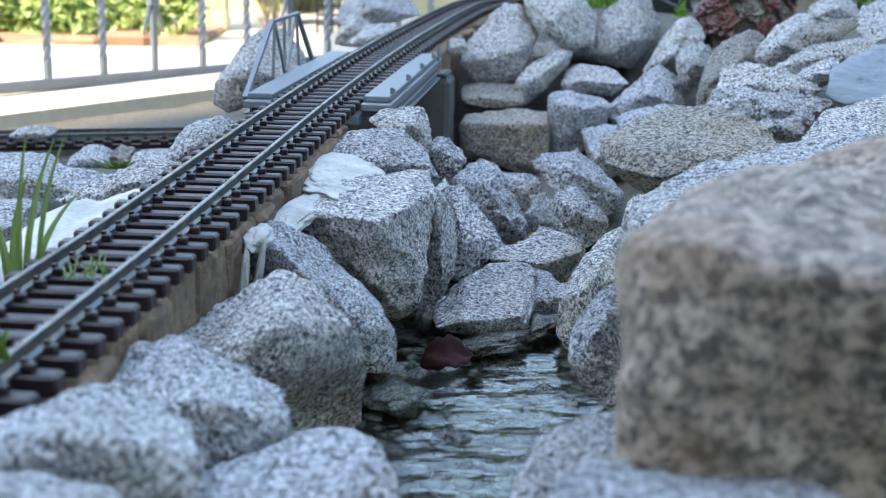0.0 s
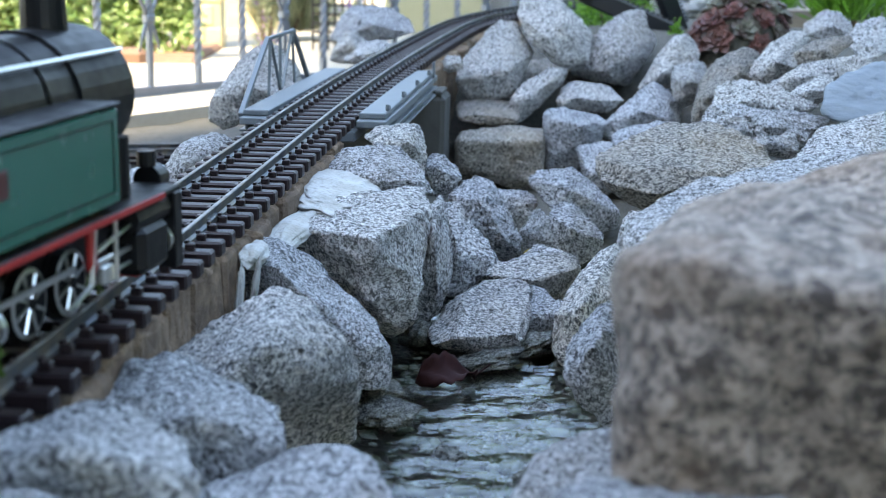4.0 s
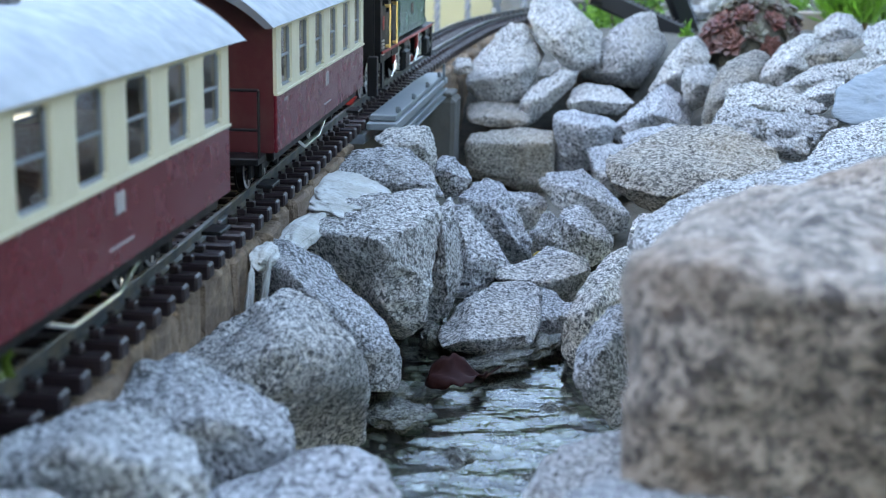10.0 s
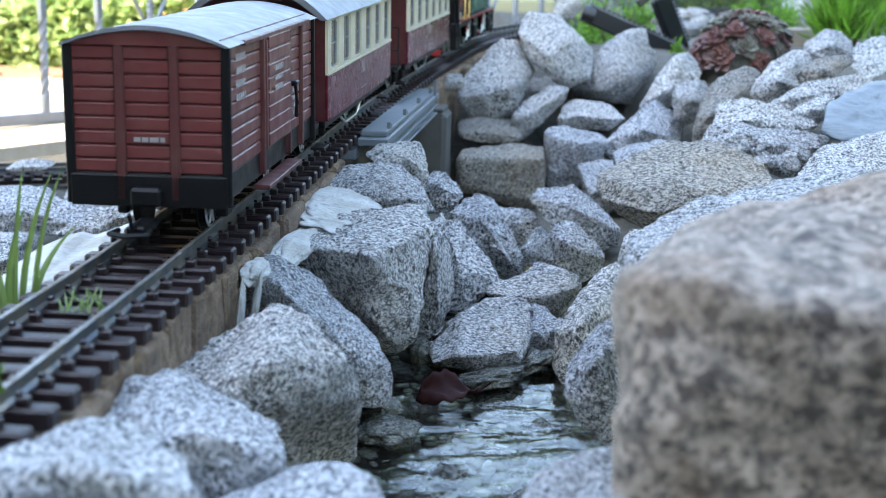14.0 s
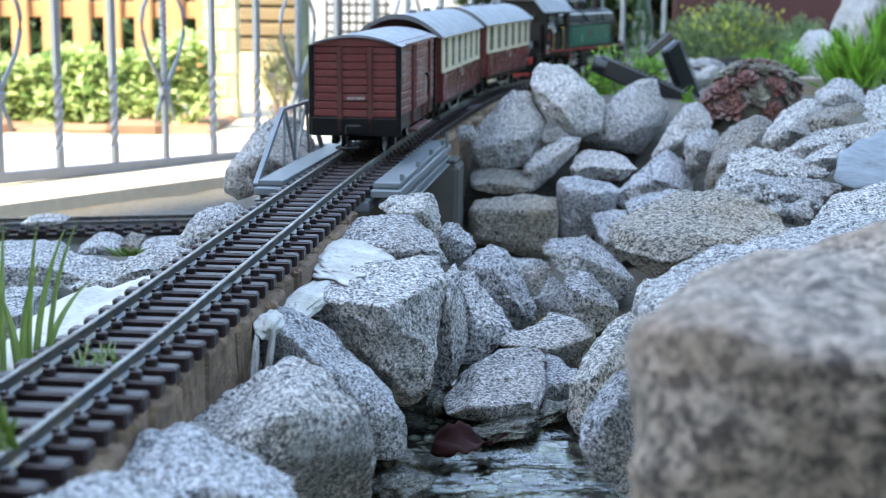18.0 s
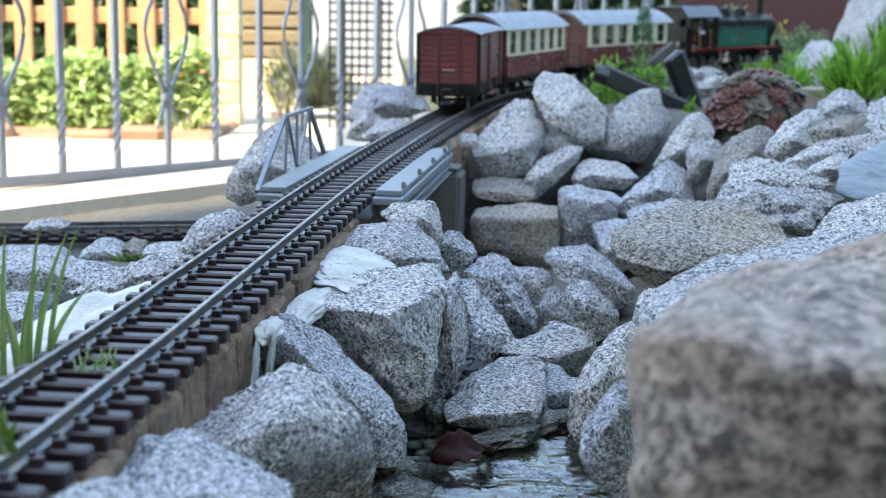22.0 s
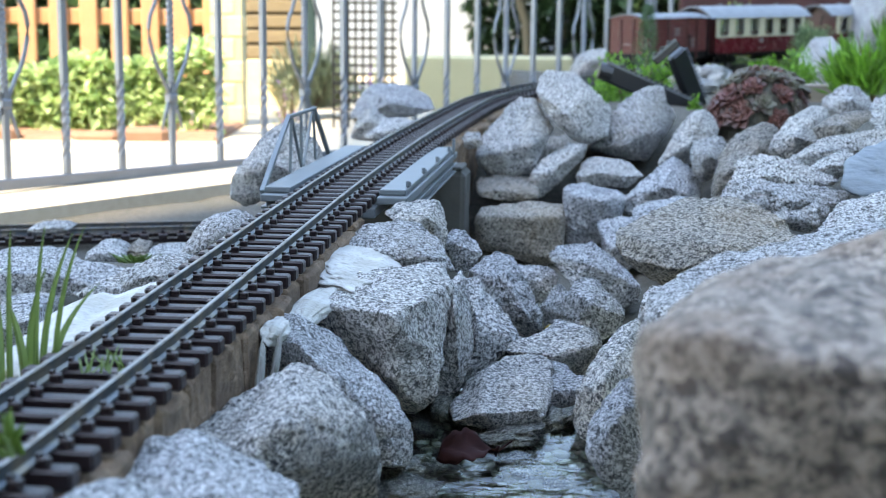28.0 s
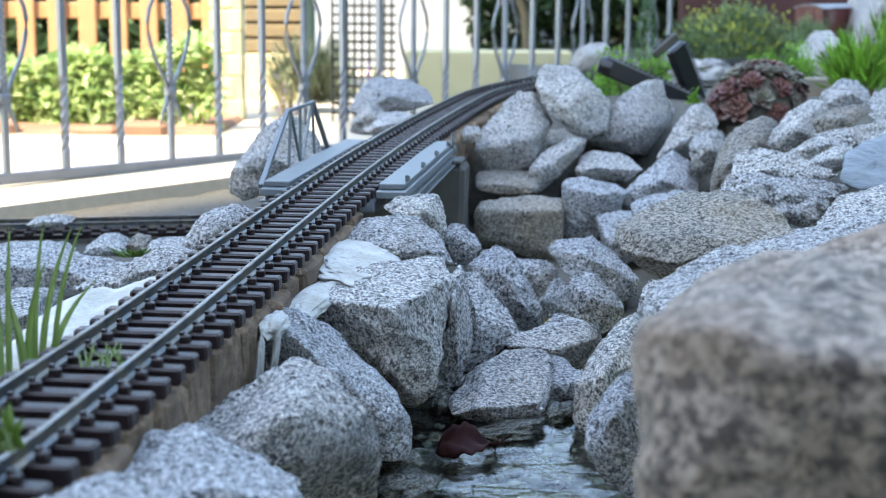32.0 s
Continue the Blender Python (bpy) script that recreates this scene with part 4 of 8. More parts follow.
rock("granite_stone", "leaning granite stone beside the red succulent",
     (0.371, 2.167, -0.002), (0.106, 0.154, 0.084), (0, 0, 0), GRANITE,
     ((-0.85, 0.36, 0.40, 0.16), (0.74, -0.18, -0.64, 0.76), (0.07, -0.01, -1.00, 0.93), (0.99, -0.09, 0.04, 0.93), (-0.59, -0.36, 0.72, 0.49), (0.02, 0.94, -0.34, 0.87), (0.54, -0.61, 0.57, 0.88), (0.24, -0.92, 0.31, 0.82), (0.37, -0.91, -0.20, 0.92), (0.02, -0.96, -0.28, 1.02), (-0.07, 0.97, -0.25, 0.83), (0.77, 0.16, 0.61, 1.10), (-0.36, -0.77, 0.52, 0.68), (-0.47, -0.82, 0.33, 0.79), (-0.18, 0.43, 0.89, 0.79), (0.49, 0.72, -0.50, 1.05), (-0.18, -0.44, 0.88, 0.76),), res=23, facets=0)
rock("granite_stone", "small upright granite stone in the dry wall",
     (0.387, 2.040, -0.024), (0.059, 0.100, 0.066), (0, 0, 0), GRANITE,
     ((-0.09, -0.45, 0.89, 0.74), (-0.88, 0.41, -0.24, 0.64), (0.94, -0.18, -0.28, 0.67), (0.42, -0.70, 0.58, 0.72), (0.88, -0.19, -0.44, 0.64), (0.35, -0.04, -0.93, 0.80), (-0.71, 0.33, -0.62, 0.73), (-0.27, 0.44, 0.86, 0.84), (-0.06, 0.96, -0.28, 0.78), (-0.85, 0.49, 0.17, 0.71), (-0.67, -0.72, 0.18, 1.01), (0.28, -0.95, -0.14, 0.81), (0.09, -0.97, -0.24, 0.86), (-0.43, -0.49, 0.76, 0.87), (-0.13, 0.43, 0.89, 0.89), (-0.24, -0.95, -0.21, 0.97), (0.16, 0.89, -0.42, 0.86), (0.63, 0.26, 0.73, 1.22), (0.88, 0.14, -0.44, 0.83), (-0.32, 0.90, -0.28, 0.75), (-0.14, -0.18, 0.97, 0.84),), res=22, facets=0)
rock("granite_stone", "squared brownish stone block at the base of the dry wall",
     (0.110, 2.002, -0.130), (0.129, 0.184, 0.092), (0, 0, 0), GRANITE_BR,
     ((-0.38, -0.10, -0.92, 0.67), (-0.03, -0.19, 0.98, 0.98), (1.00, 0.05, -0.05, 0.94), (-0.21, 0.45, 0.87, 0.82), (-0.97, 0.23, -0.07, 0.75), (0.11, 0.44, 0.89, 0.90), (0.60, -0.10, -0.80, 1.04), (-0.09, 0.95, -0.29, 0.79), (0.07, 0.96, -0.26, 0.85), (-0.08, -0.95, -0.31, 1.04), (0.96, -0.29, 0.04, 1.15), (0.22, 0.93, -0.29, 0.94), (-0.95, 0.31, 0.08, 0.81), (-0.21, -0.83, -0.51, 1.05), (0.94, -0.16, 0.31, 1.23), (0.73, -0.68, -0.01, 1.30), (-0.97, -0.25, -0.02, 1.15), (-0.85, 0.03, 0.52, 1.18), (-0.81, -0.58, -0.07, 1.30),), rough=0.8, res=32, facets=0)
rock("granite_stone", "squared grey stone block in the dry wall",
     (0.218, 1.994, -0.099), (0.095, 0.149, 0.083), (0, 0, 0), GRANITE_B,
     ((-0.95, 0.29, -0.12, 0.77), (0.92, -0.09, -0.37, 0.73), (0.15, -0.20, 0.97, 0.87), (0.14, 0.43, 0.89, 0.85), (-0.11, -0.03, -0.99, 0.96), (-0.14, -0.99, -0.04, 0.95), (-0.04, 0.96, -0.28, 0.83), (-0.01, -0.99, -0.13, 0.90), (0.35, -0.10, -0.93, 0.91), (0.37, -0.30, 0.88, 0.94), (0.68, -0.71, 0.19, 0.93), (0.70, 0.30, 0.65, 1.02), (-0.44, 0.51, 0.74, 1.02), (0.83, -0.54, -0.12, 0.86), (-0.88, -0.47, 0.03, 1.18), (-1.00, 0.08, -0.05, 0.92), (-0.09, -0.16, 0.98, 1.02), (0.48, -0.88, -0.04, 0.92), (0.13, 0.93, -0.35, 0.89), (-0.33, 0.92, -0.21, 0.89), (-0.94, -0.24, 0.23, 1.19),), res=23, facets=0)
rock("granite_stone", "thin dark stone slab wedged in the dry wall",
     (0.095, 2.060, -0.073), (0.090, 0.120, 0.027), (0, 0, 0), GRANITE_BR,
     ((-0.56, 0.04, -0.83, 0.80), (0.39, -0.05, -0.92, 0.92), (0.37, -0.26, 0.89, 0.60), (-0.47, -0.24, 0.85, 0.86),))
rock("granite_stone", "dark stone behind the dry wall",
     (0.224, 2.350, -0.044), (0.114, 0.120, 0.059), (0, 0, 0), GRANITE_BR,
     ((-0.56, 0.06, -0.82, 0.90), (0.44, 0.01, -0.90, 0.82), (0.94, -0.06, 0.33, 0.77), (-0.20, -0.28, 0.94, 0.67), (-0.99, -0.03, 0.14, 0.92),))
rock("granite_stone", "shadowed grey stone under the dry wall",
     (0.248, 1.850, -0.119), (0.076, 0.120, 0.063), (0, 0, 0), GRANITE_B,
     ((0.35, 0.03, -0.94, 0.72), (0.92, -0.07, 0.39, 0.71), (-0.26, -0.27, 0.93, 0.65), (-0.97, 0.02, -0.24, 0.82),))
rock("granite_stone", "shadowed grey stone under the brown slab",
     (0.291, 1.750, -0.082), (0.100, 0.120, 0.071), (0, 0, 0), GRANITE_B,
     ((0.29, -0.05, -0.96, 0.73), (0.96, -0.04, 0.28, 0.80), (-0.35, -0.26, 0.90, 0.54), (-0.98, 0.06, -0.20, 0.88),))
rock("granite_stone", "dark lichen-grey boulder behind the bridge truss",
     (-0.224, 1.920, -0.020), (0.125, 0.180, 0.110), (0, 0, 0), GRANITE,
     ((0.43, 0.02, -0.90, 0.59), (-0.86, 0.05, 0.51, 0.63), (0.30, -0.74, 0.60, 0.73), (-0.57, -0.48, 0.66, 0.71), (-0.04, 0.96, -0.28, 0.86), (0.82, 0.19, -0.54, 0.71), (0.75, 0.44, 0.50, 0.81), (-1.00, -0.01, 0.08, 0.93), (-0.55, -0.04, -0.83, 1.23), (0.12, -0.99, -0.09, 0.95), (-0.01, -0.66, 0.75, 0.75), (0.86, 0.42, 0.30, 0.80), (-0.01, 0.40, 0.92, 0.91), (0.32, 0.63, -0.70, 0.82), (-0.70, 0.16, 0.70, 0.70), (0.57, -0.58, 0.59, 0.83), (-0.16, -0.98, -0.06, 1.02), (-0.43, -0.89, 0.17, 1.02), (0.75, -0.44, 0.49, 0.91), (0.36, -0.58, -0.73, 0.99), (-0.60, 0.80, -0.03, 1.09), (-0.82, 0.44, 0.36, 0.91),), res=34, facets=0)
rock("granite_stone", "pale mortared stone beside the track",
     (-0.224, 1.394, -0.038), (0.079, 0.108, 0.052), (0, 0, 0), GRANITE_W,
     ((0.70, -0.00, -0.71, 0.38), (0.54, -0.07, -0.84, 0.42), (-0.93, 0.02, 0.37, 0.62), (-0.77, 0.14, 0.62, 0.58), (-0.33, 0.36, 0.87, 0.70), (-0.44, -0.19, -0.88, 1.08), (-0.48, -0.78, 0.41, 0.91), (0.33, 0.54, 0.77, 0.88), (-0.08, -0.41, 0.91, 0.91), (-0.39, -0.48, 0.78, 0.85), (0.92, 0.38, 0.02, 0.76), (0.46, -0.52, 0.72, 1.02), (0.57, -0.82, -0.02, 0.92), (0.14, -0.98, -0.10, 0.96), (0.19, 0.87, -0.46, 0.81), (-0.14, -0.99, 0.05, 0.99), (-0.04, 0.95, -0.30, 0.86), (-0.17, 0.97, -0.17, 0.89), (0.38, 0.66, -0.65, 0.74), (-0.55, 0.83, 0.08, 0.96),), res=28, facets=0)
rock("granite_stone", "pale rough stone shoulder beside the track",
     (-0.275, 1.243, -0.055), (0.113, 0.156, 0.048), (0, 0, 0), GRANITE_W,
     ((-0.72, 0.25, 0.65, 0.32), (0.38, -0.36, -0.85, 0.43), (-0.52, -0.26, 0.81, 0.63), (0.69, -0.18, -0.70, 0.39), (-0.17, 0.58, 0.79, 0.60), (-0.39, -0.50, -0.77, 0.76), (0.92, 0.15, -0.35, 0.56), (-0.03, -0.21, 0.98, 0.96), (0.63, -0.50, 0.60, 1.24), (-0.05, 0.93, -0.36, 0.87), (0.14, 0.85, -0.51, 0.86), (-0.12, -0.98, 0.16, 0.98), (0.35, 0.73, -0.58, 0.83), (0.15, -0.99, -0.05, 0.95), (0.46, -0.88, -0.09, 0.98), (-0.56, 0.78, 0.28, 0.77),), rough=1.8, res=46, facets=0)
rock("granite_stone", "flat blue-grey stone between the two tracks",
     (-0.442, 1.580, -0.119), (0.181, 0.181, 0.068), (0, 0, 0), GRANITE_B,
     ((0.55, -0.17, -0.82, 0.50), (0.15, -0.34, -0.93, 0.59), (0.12, 0.54, 0.83, 0.55), (-0.92, -0.29, -0.27, 0.79), (0.49, 0.56, 0.66, 0.51), (-0.13, -0.65, 0.75, 1.07), (-0.99, -0.12, 0.08, 0.88), (0.87, 0.11, -0.48, 0.60), (-0.04, 0.96, -0.28, 0.96), (0.13, -0.35, 0.93, 0.94), (-0.12, -0.99, 0.07, 1.00), (0.47, -0.64, 0.61, 1.12), (0.06, 0.92, -0.38, 0.96), (-0.79, 0.55, -0.28, 1.27), (0.36, 0.69, -0.62, 0.95), (0.45, 0.74, 0.50, 0.68),), res=48, facets=0)
rock("granite_stone", "small grey stone beside the lower track",
     (-0.410, 1.680, -0.106), (0.055, 0.060, 0.019), (0, 0, 0), GRANITE_B,
     ((0.89, 0.05, -0.45, 1.00), (0.89, -0.13, 0.44, 0.69), (-0.19, -0.40, 0.90, 0.58), (-0.88, -0.14, 0.45, 0.63), (-0.93, -0.07, -0.37, 1.04),))
rock("granite_stone", "small dark stone beside the lower track",
     (-0.377, 1.700, -0.107), (0.029, 0.050, 0.017), (0, 0, 0), GRANITE_BR,
     ((0.14, 0.05, -0.99, 0.87), (0.99, 0.01, 0.11, 0.91), (0.30, -0.38, 0.87, 0.57), (-0.72, -0.24, 0.65, 0.66), (-0.97, -0.01, -0.25, 0.93),))
rock("granite_stone", "small flat grey stone beside the lower track",
     (-0.333, 1.660, -0.102), (0.046, 0.060, 0.012), (0, 0, 0), GRANITE_B,
     ((0.12, -0.01, -0.99, 0.90), (1.00, -0.02, 0.09, 0.92), (0.16, -0.40, 0.90, 0.60), (-0.83, -0.17, 0.53, 0.69), (-0.97, -0.05, -0.25, 0.97),))
rock("granite_stone", "flat grey stone beside the lower track",
     (-0.495, 1.660, -0.110), (0.096, 0.070, 0.015), (0, 0, 0), GRANITE_B,
     ((0.90, -0.06, -0.44, 0.93), (0.97, 0.07, 0.25, 0.92), (-0.16, -0.40, 0.90, 0.53), (-0.79, -0.20, 0.58, 0.77),))
rock("granite_stone", "low stone behind the lower track",
     (-0.562, 1.980, -0.124), (0.061, 0.050, 0.011), (0, 0, 0), GRANITE_W,
     ((0.83, 0.07, -0.55, 0.92), (0.95, -0.08, 0.32, 0.83), (-0.17, -0.40, 0.90, 0.55), (-0.87, -0.14, 0.47, 0.69),))
rock("granite_stone", "dark grey stone behind the grass tuft",
     (-0.387, 1.250, -0.098), (0.060, 0.100, 0.037), (0, 0, 0), GRANITE_B,
     ((0.20, -0.06, -0.98, 0.77), (0.98, -0.04, 0.18, 0.86), (-0.39, -0.36, 0.85, 0.67),))
rock("granite_stone", "grey boulder behind the upper track",
     (-0.102, 2.830, 0.004), (0.172, 0.199, 0.072), (0, 0, 0), GRANITE_B,
     ((0.24, -0.04, -0.97, 0.85), (0.61, 0.01, -0.80, 0.81), (-0.98, 0.12, 0.17, 0.74), (-0.02, 0.36, 0.93, 0.82), (-0.27, -0.03, -0.96, 1.05), (0.78, 0.29, 0.55, 0.73), (0.00, 0.98, -0.20, 0.88), (-0.40, -0.86, 0.31, 0.91), (-0.01, -0.78, 0.63, 0.86), (0.31, -0.80, 0.51, 0.85), (0.97, 0.21, 0.11, 0.78), (-0.85, 0.21, 0.49, 0.80), (0.07, -0.99, -0.11, 0.98), (0.14, 0.95, -0.27, 0.94), (-0.37, 0.93, -0.08, 1.03),), res=31, facets=0)
rock("granite_stone", "grey stone behind the bridge",
     (-0.131, 2.450, -0.012), (0.072, 0.100, 0.050), (0, 0, 0), GRANITE,
     ((0.99, 0.08, 0.13, 0.85), (0.69, -0.20, 0.69, 0.59), (-0.63, -0.23, 0.74, 0.58), (-0.95, -0.06, 0.31, 0.61),))
rock("granite_stone", "pale stone behind the bridge",
     (-0.093, 2.400, -0.017), (0.097, 0.100, 0.035), (0, 0, 0), GRANITE_W,
     ((0.95, -0.04, -0.32, 0.88), (0.84, -0.15, 0.52, 0.85), (-0.33, -0.34, 0.88, 0.51), (-0.92, -0.10, 0.39, 0.56), (-0.15, -0.06, -0.99, 0.88),))
rock("granite_stone", "small stone at the bridge end",
     (0.042, 2.100, -0.006), (0.034, 0.050, 0.025), (0, 0, 0), GRANITE,
     ((0.44, 0.05, -0.90, 0.78), (0.97, -0.05, 0.24, 0.86), (-0.14, -0.40, 0.90, 0.56), (-0.92, -0.11, 0.38, 0.70), (-0.63, 0.05, -0.78, 0.92),))
rock("granite_stone", "pale rounded boulder among the plants",
     (0.888, 3.300, 0.069), (0.093, 0.140, 0.134), (0, 0, 0), GRANITE_W,
     ((0.83, -0.12, 0.55, 0.90), (-0.17, -0.28, 0.94, 0.68), (-0.75, -0.15, 0.64, 0.70), (-0.90, -0.11, -0.43, 0.83),), res=21,boxy=4)
rock("granite_stone", "tall grey boulder among the plants",
     (1.211, 3.900, 0.172), (0.234, 0.200, 0.296), (0, 0, 0), GRANITE,
     ((-0.73, -0.16, 0.66, 0.51), (-0.92, -0.07, 0.39, 0.61), (-0.62, 0.01, -0.78, 1.15),), res=21)
rock("granite_stone", "grey boulder beyond the curve",
     (0.387, 3.700, 0.052), (0.111, 0.120, 0.078), (0, 0, 0), GRANITE,
     ((0.71, -0.03, -0.71, 0.93), (0.98, 0.02, 0.20, 0.91), (-0.31, -0.27, 0.91, 0.52), (-0.90, -0.09, 0.43, 0.62), (-0.96, 0.02, -0.27, 1.09),))
rock("granite_stone", "low weathered granite stone of the rockery",
     (0.497, 1.760, 0.021), (0.157, 0.160, 0.055), (0, 0, 0), GRANITE,
     ((0.63, -0.33, -0.71, 0.37), (-0.80, 0.41, 0.43, 0.30), (-0.51, 0.43, 0.75, 0.32), (0.25, -0.85, 0.47, 0.83), (-0.87, 0.26, -0.42, 0.75), (-0.20, -0.59, 0.78, 0.80), (0.94, -0.01, 0.34, 0.92), (0.02, 0.96, -0.26, 0.87), (-0.53, -0.56, 0.64, 0.87), (0.56, -0.69, -0.47, 0.60), (-0.20, 0.97, -0.15, 0.80), (-0.13, -0.99, 0.03, 1.04), (0.34, -0.92, 0.20, 0.82), (0.16, -0.98, -0.09, 0.90), (-0.29, 0.95, -0.05, 0.77),), res=39, facets=0)
rock("granite_stone", "pitted granite stone beside the slate slab",
     (0.440, 1.596, 0.016), (0.073, 0.093, 0.034), (0, 0, 0), GRANITE_W,
     ((0.27, -0.23, -0.93, 0.80), (-0.61, 0.52, 0.60, 0.34), (0.78, -0.33, -0.53, 0.65), (-0.61, -0.04, 0.79, 0.49), (-0.84, 0.48, 0.26, 0.32), (0.96, -0.25, -0.11, 0.70), (0.49, -0.70, 0.52, 0.80), (-0.68, 0.21, -0.71, 0.85), (0.07, 0.92, -0.39, 0.86), (0.30, -0.61, 0.74, 0.84), (0.34, 0.43, 0.84, 1.04), (0.03, -0.99, -0.10, 0.95), (0.31, -0.95, -0.03, 0.87), (-0.23, -0.97, -0.01, 1.02), (0.58, 0.63, -0.52, 1.04), (-0.21, 0.92, -0.34, 0.82), (-0.06, 0.99, -0.14, 0.89),), res=22, facets=0)
rock("granite_stone", "pale granite ledge under the layered rock",
     (0.370, 1.535, -0.017), (0.167, 0.171, 0.056), (0, 0, 0), GRANITE_W,
     ((-0.59, -0.09, -0.80, 0.54), (0.33, 0.38, 0.86, 0.62), (0.81, -0.31, -0.50, 0.62), (0.30, -0.32, 0.90, 0.87), (-0.90, 0.39, 0.17, 0.61), (0.37, -0.63, 0.69, 0.94), (-0.56, 0.52, 0.64, 0.72), (-0.12, 0.95, -0.28, 0.88), (0.89, -0.26, -0.37, 0.69), (0.25, -0.97, -0.03, 0.94), (-0.40, -0.87, 0.29, 1.15), (0.31, -0.80, 0.52, 0.99), (-0.22, -0.97, 0.11, 1.03), (-0.18, -0.98, -0.02, 0.99), (0.84, -0.03, -0.54, 0.87), (-0.56, 0.83, 0.04, 0.84), (-0.20, -0.98, 0.03, 1.00), (-0.23, 0.86, -0.45, 0.94),), rough=1.8, res=44, facets=0)
rock("granite_stone", "grey granite block over a dark hollow",
     (0.375, 1.465, -0.024), (0.084, 0.111, 0.036), (0, 0, 0), GRANITE,
     ((-0.38, -0.15, -0.91, 0.66), (0.88, -0.35, -0.33, 0.57), (-0.37, -0.05, 0.93, 0.65), (-0.30, 0.61, 0.74, 0.57), (-0.60, 0.58, 0.55, 0.43), (0.52, -0.81, 0.28, 0.70), (-0.87, 0.47, 0.13, 0.48), (0.44, -0.74, 0.51, 0.77), (-0.78, -0.12, 0.62, 0.76), (0.09, 0.93, -0.36, 0.93), (-0.11, 0.92, -0.37, 0.84), (0.96, 0.04, 0.29, 1.00), (0.01, -0.98, -0.20, 0.89), (0.20, -0.97, -0.10, 0.83), (-0.21, -0.97, -0.15, 0.99), (0.11, 0.96, -0.27, 0.97), (0.89, -0.06, -0.45, 0.82),), rough=1.5, res=23, facets=0)
rock("granite_stone", "grey granite lobe against the large boulder",
     (0.010, 1.151, -0.080), (0.030, 0.102, 0.094), (0, 0, 0), GRANITE_W,
     ((-0.96, 0.26, 0.07, 0.70), (0.68, -0.33, 0.66, 0.82), (-0.69, -0.62, 0.39, 0.89), (0.87, 0.38, 0.33, 0.92), (-0.17, -0.98, -0.04, 0.95), (0.43, -0.90, 0.10, 0.97), (0.74, 0.01, -0.67, 0.86), (-0.08, -0.15, 0.99, 0.87), (-0.27, 0.94, -0.23, 0.73), (-0.40, 0.58, 0.71, 0.89), (0.14, -0.04, -0.99, 0.94), (0.00, 0.92, -0.39, 0.70), (-0.35, -0.24, 0.91, 0.90), (0.44, -0.25, 0.87, 0.88), (-0.61, 0.79, -0.08, 0.77), (0.14, -0.86, -0.48, 1.08), (0.43, -0.81, -0.39, 1.07), (-0.40, -0.91, 0.11, 0.99), (-0.02, -0.94, -0.34, 1.06), (0.61, 0.57, -0.55, 0.92), (0.49, 0.87, -0.04, 1.00),), res=34, facets=0)
rock("granite_stone", "flat-topped granite slab slanting into the stream",
     (0.050, 1.133, -0.133), (0.088, 0.196, 0.061), (0, 0, 0), GRANITE,
     ((0.09, -0.38, 0.92, 0.83), (-0.19, -0.58, -0.80, 0.54), (-0.82, 0.50, 0.27, 0.62), (-0.57, 0.67, 0.48, 0.59), (-0.03, 0.88, -0.47, 0.80), (0.99, -0.07, -0.14, 0.87), (0.89, -0.29, -0.35, 0.76), (-0.60, -0.25, 0.76, 0.92), (-0.23, 0.78, 0.58, 0.73), (-0.91, -0.07, -0.40, 0.85), (0.74, -0.53, 0.42, 1.04), (0.51, 0.70, 0.50, 1.09), (0.16, -0.99, -0.06, 0.89), (0.88, 0.40, 0.25, 1.12), (-0.07, -0.96, -0.28, 0.84), (0.10, -0.98, -0.15, 0.86), (-0.17, 0.66, -0.73, 0.95), (-0.24, 0.94, -0.26, 0.83), (0.80, 0.14, -0.58, 1.05), (0.43, -0.02, 0.90, 1.17), (0.45, 0.78, -0.44, 1.09),), res=44, facets=0)
rock("granite_stone", "small wet granite stone beside the slab",
     (0.098, 1.150, -0.134), (0.04, 0.06, 0.04), (10, 0, 20), GRANITE_D, (), res=16)
rock("granite_stone", "small granite stone between the slab and the bank",
     (0.113, 1.250, -0.130), (0.05, 0.07, 0.05), (15, 10, -20), GRANITE_B, (), res=16)


# ---- the railway line ----
SLEEPER = mat("sleeper_plastic", (0.05, 0.032, 0.03), 0.42)
SLEEPER.node_tree.nodes["Principled BSDF"].inputs["Specular IOR Level"].default_value = 0.35
_n = Net(SLEEPER)
_n.color(_n.mix(_n.noise(70, 4), (0.007, 0.0036, 0.0042), (0.022, 0.0125, 0.0135)))
_n.bump(_n.noise(60, 4, 0.6, (1, 12, 6)), 0.5, 0.001)
RAIL = mat("rail_brass_weathered", (0.09, 0.1, 0.11), 0.45, 0.75)
_n = Net(RAIL)
_n.color(_n.mix(_n.grey(_n.noise(60, 5), (0.4, 0), (0.7, 1)), (0.085, 0.1, 0.115), (0.2, 0.17, 0.13)))
_n.rough(_n.grey(_n.noise(40, 4), (0.3, 0.35), (0.7, 0.6)))
RAILTOP = mat("rail_head_worn", (0.3, 0.29, 0.27), 0.45, 0.8)
_n = Net(RAILTOP)
_n.color(_n.mix(_n.grey(_n.noise(50, 5, 0.6), (0.45, 0), (0.62, 1)), (0.2, 0.2, 0.195), (0.12, 0.095, 0.075)))


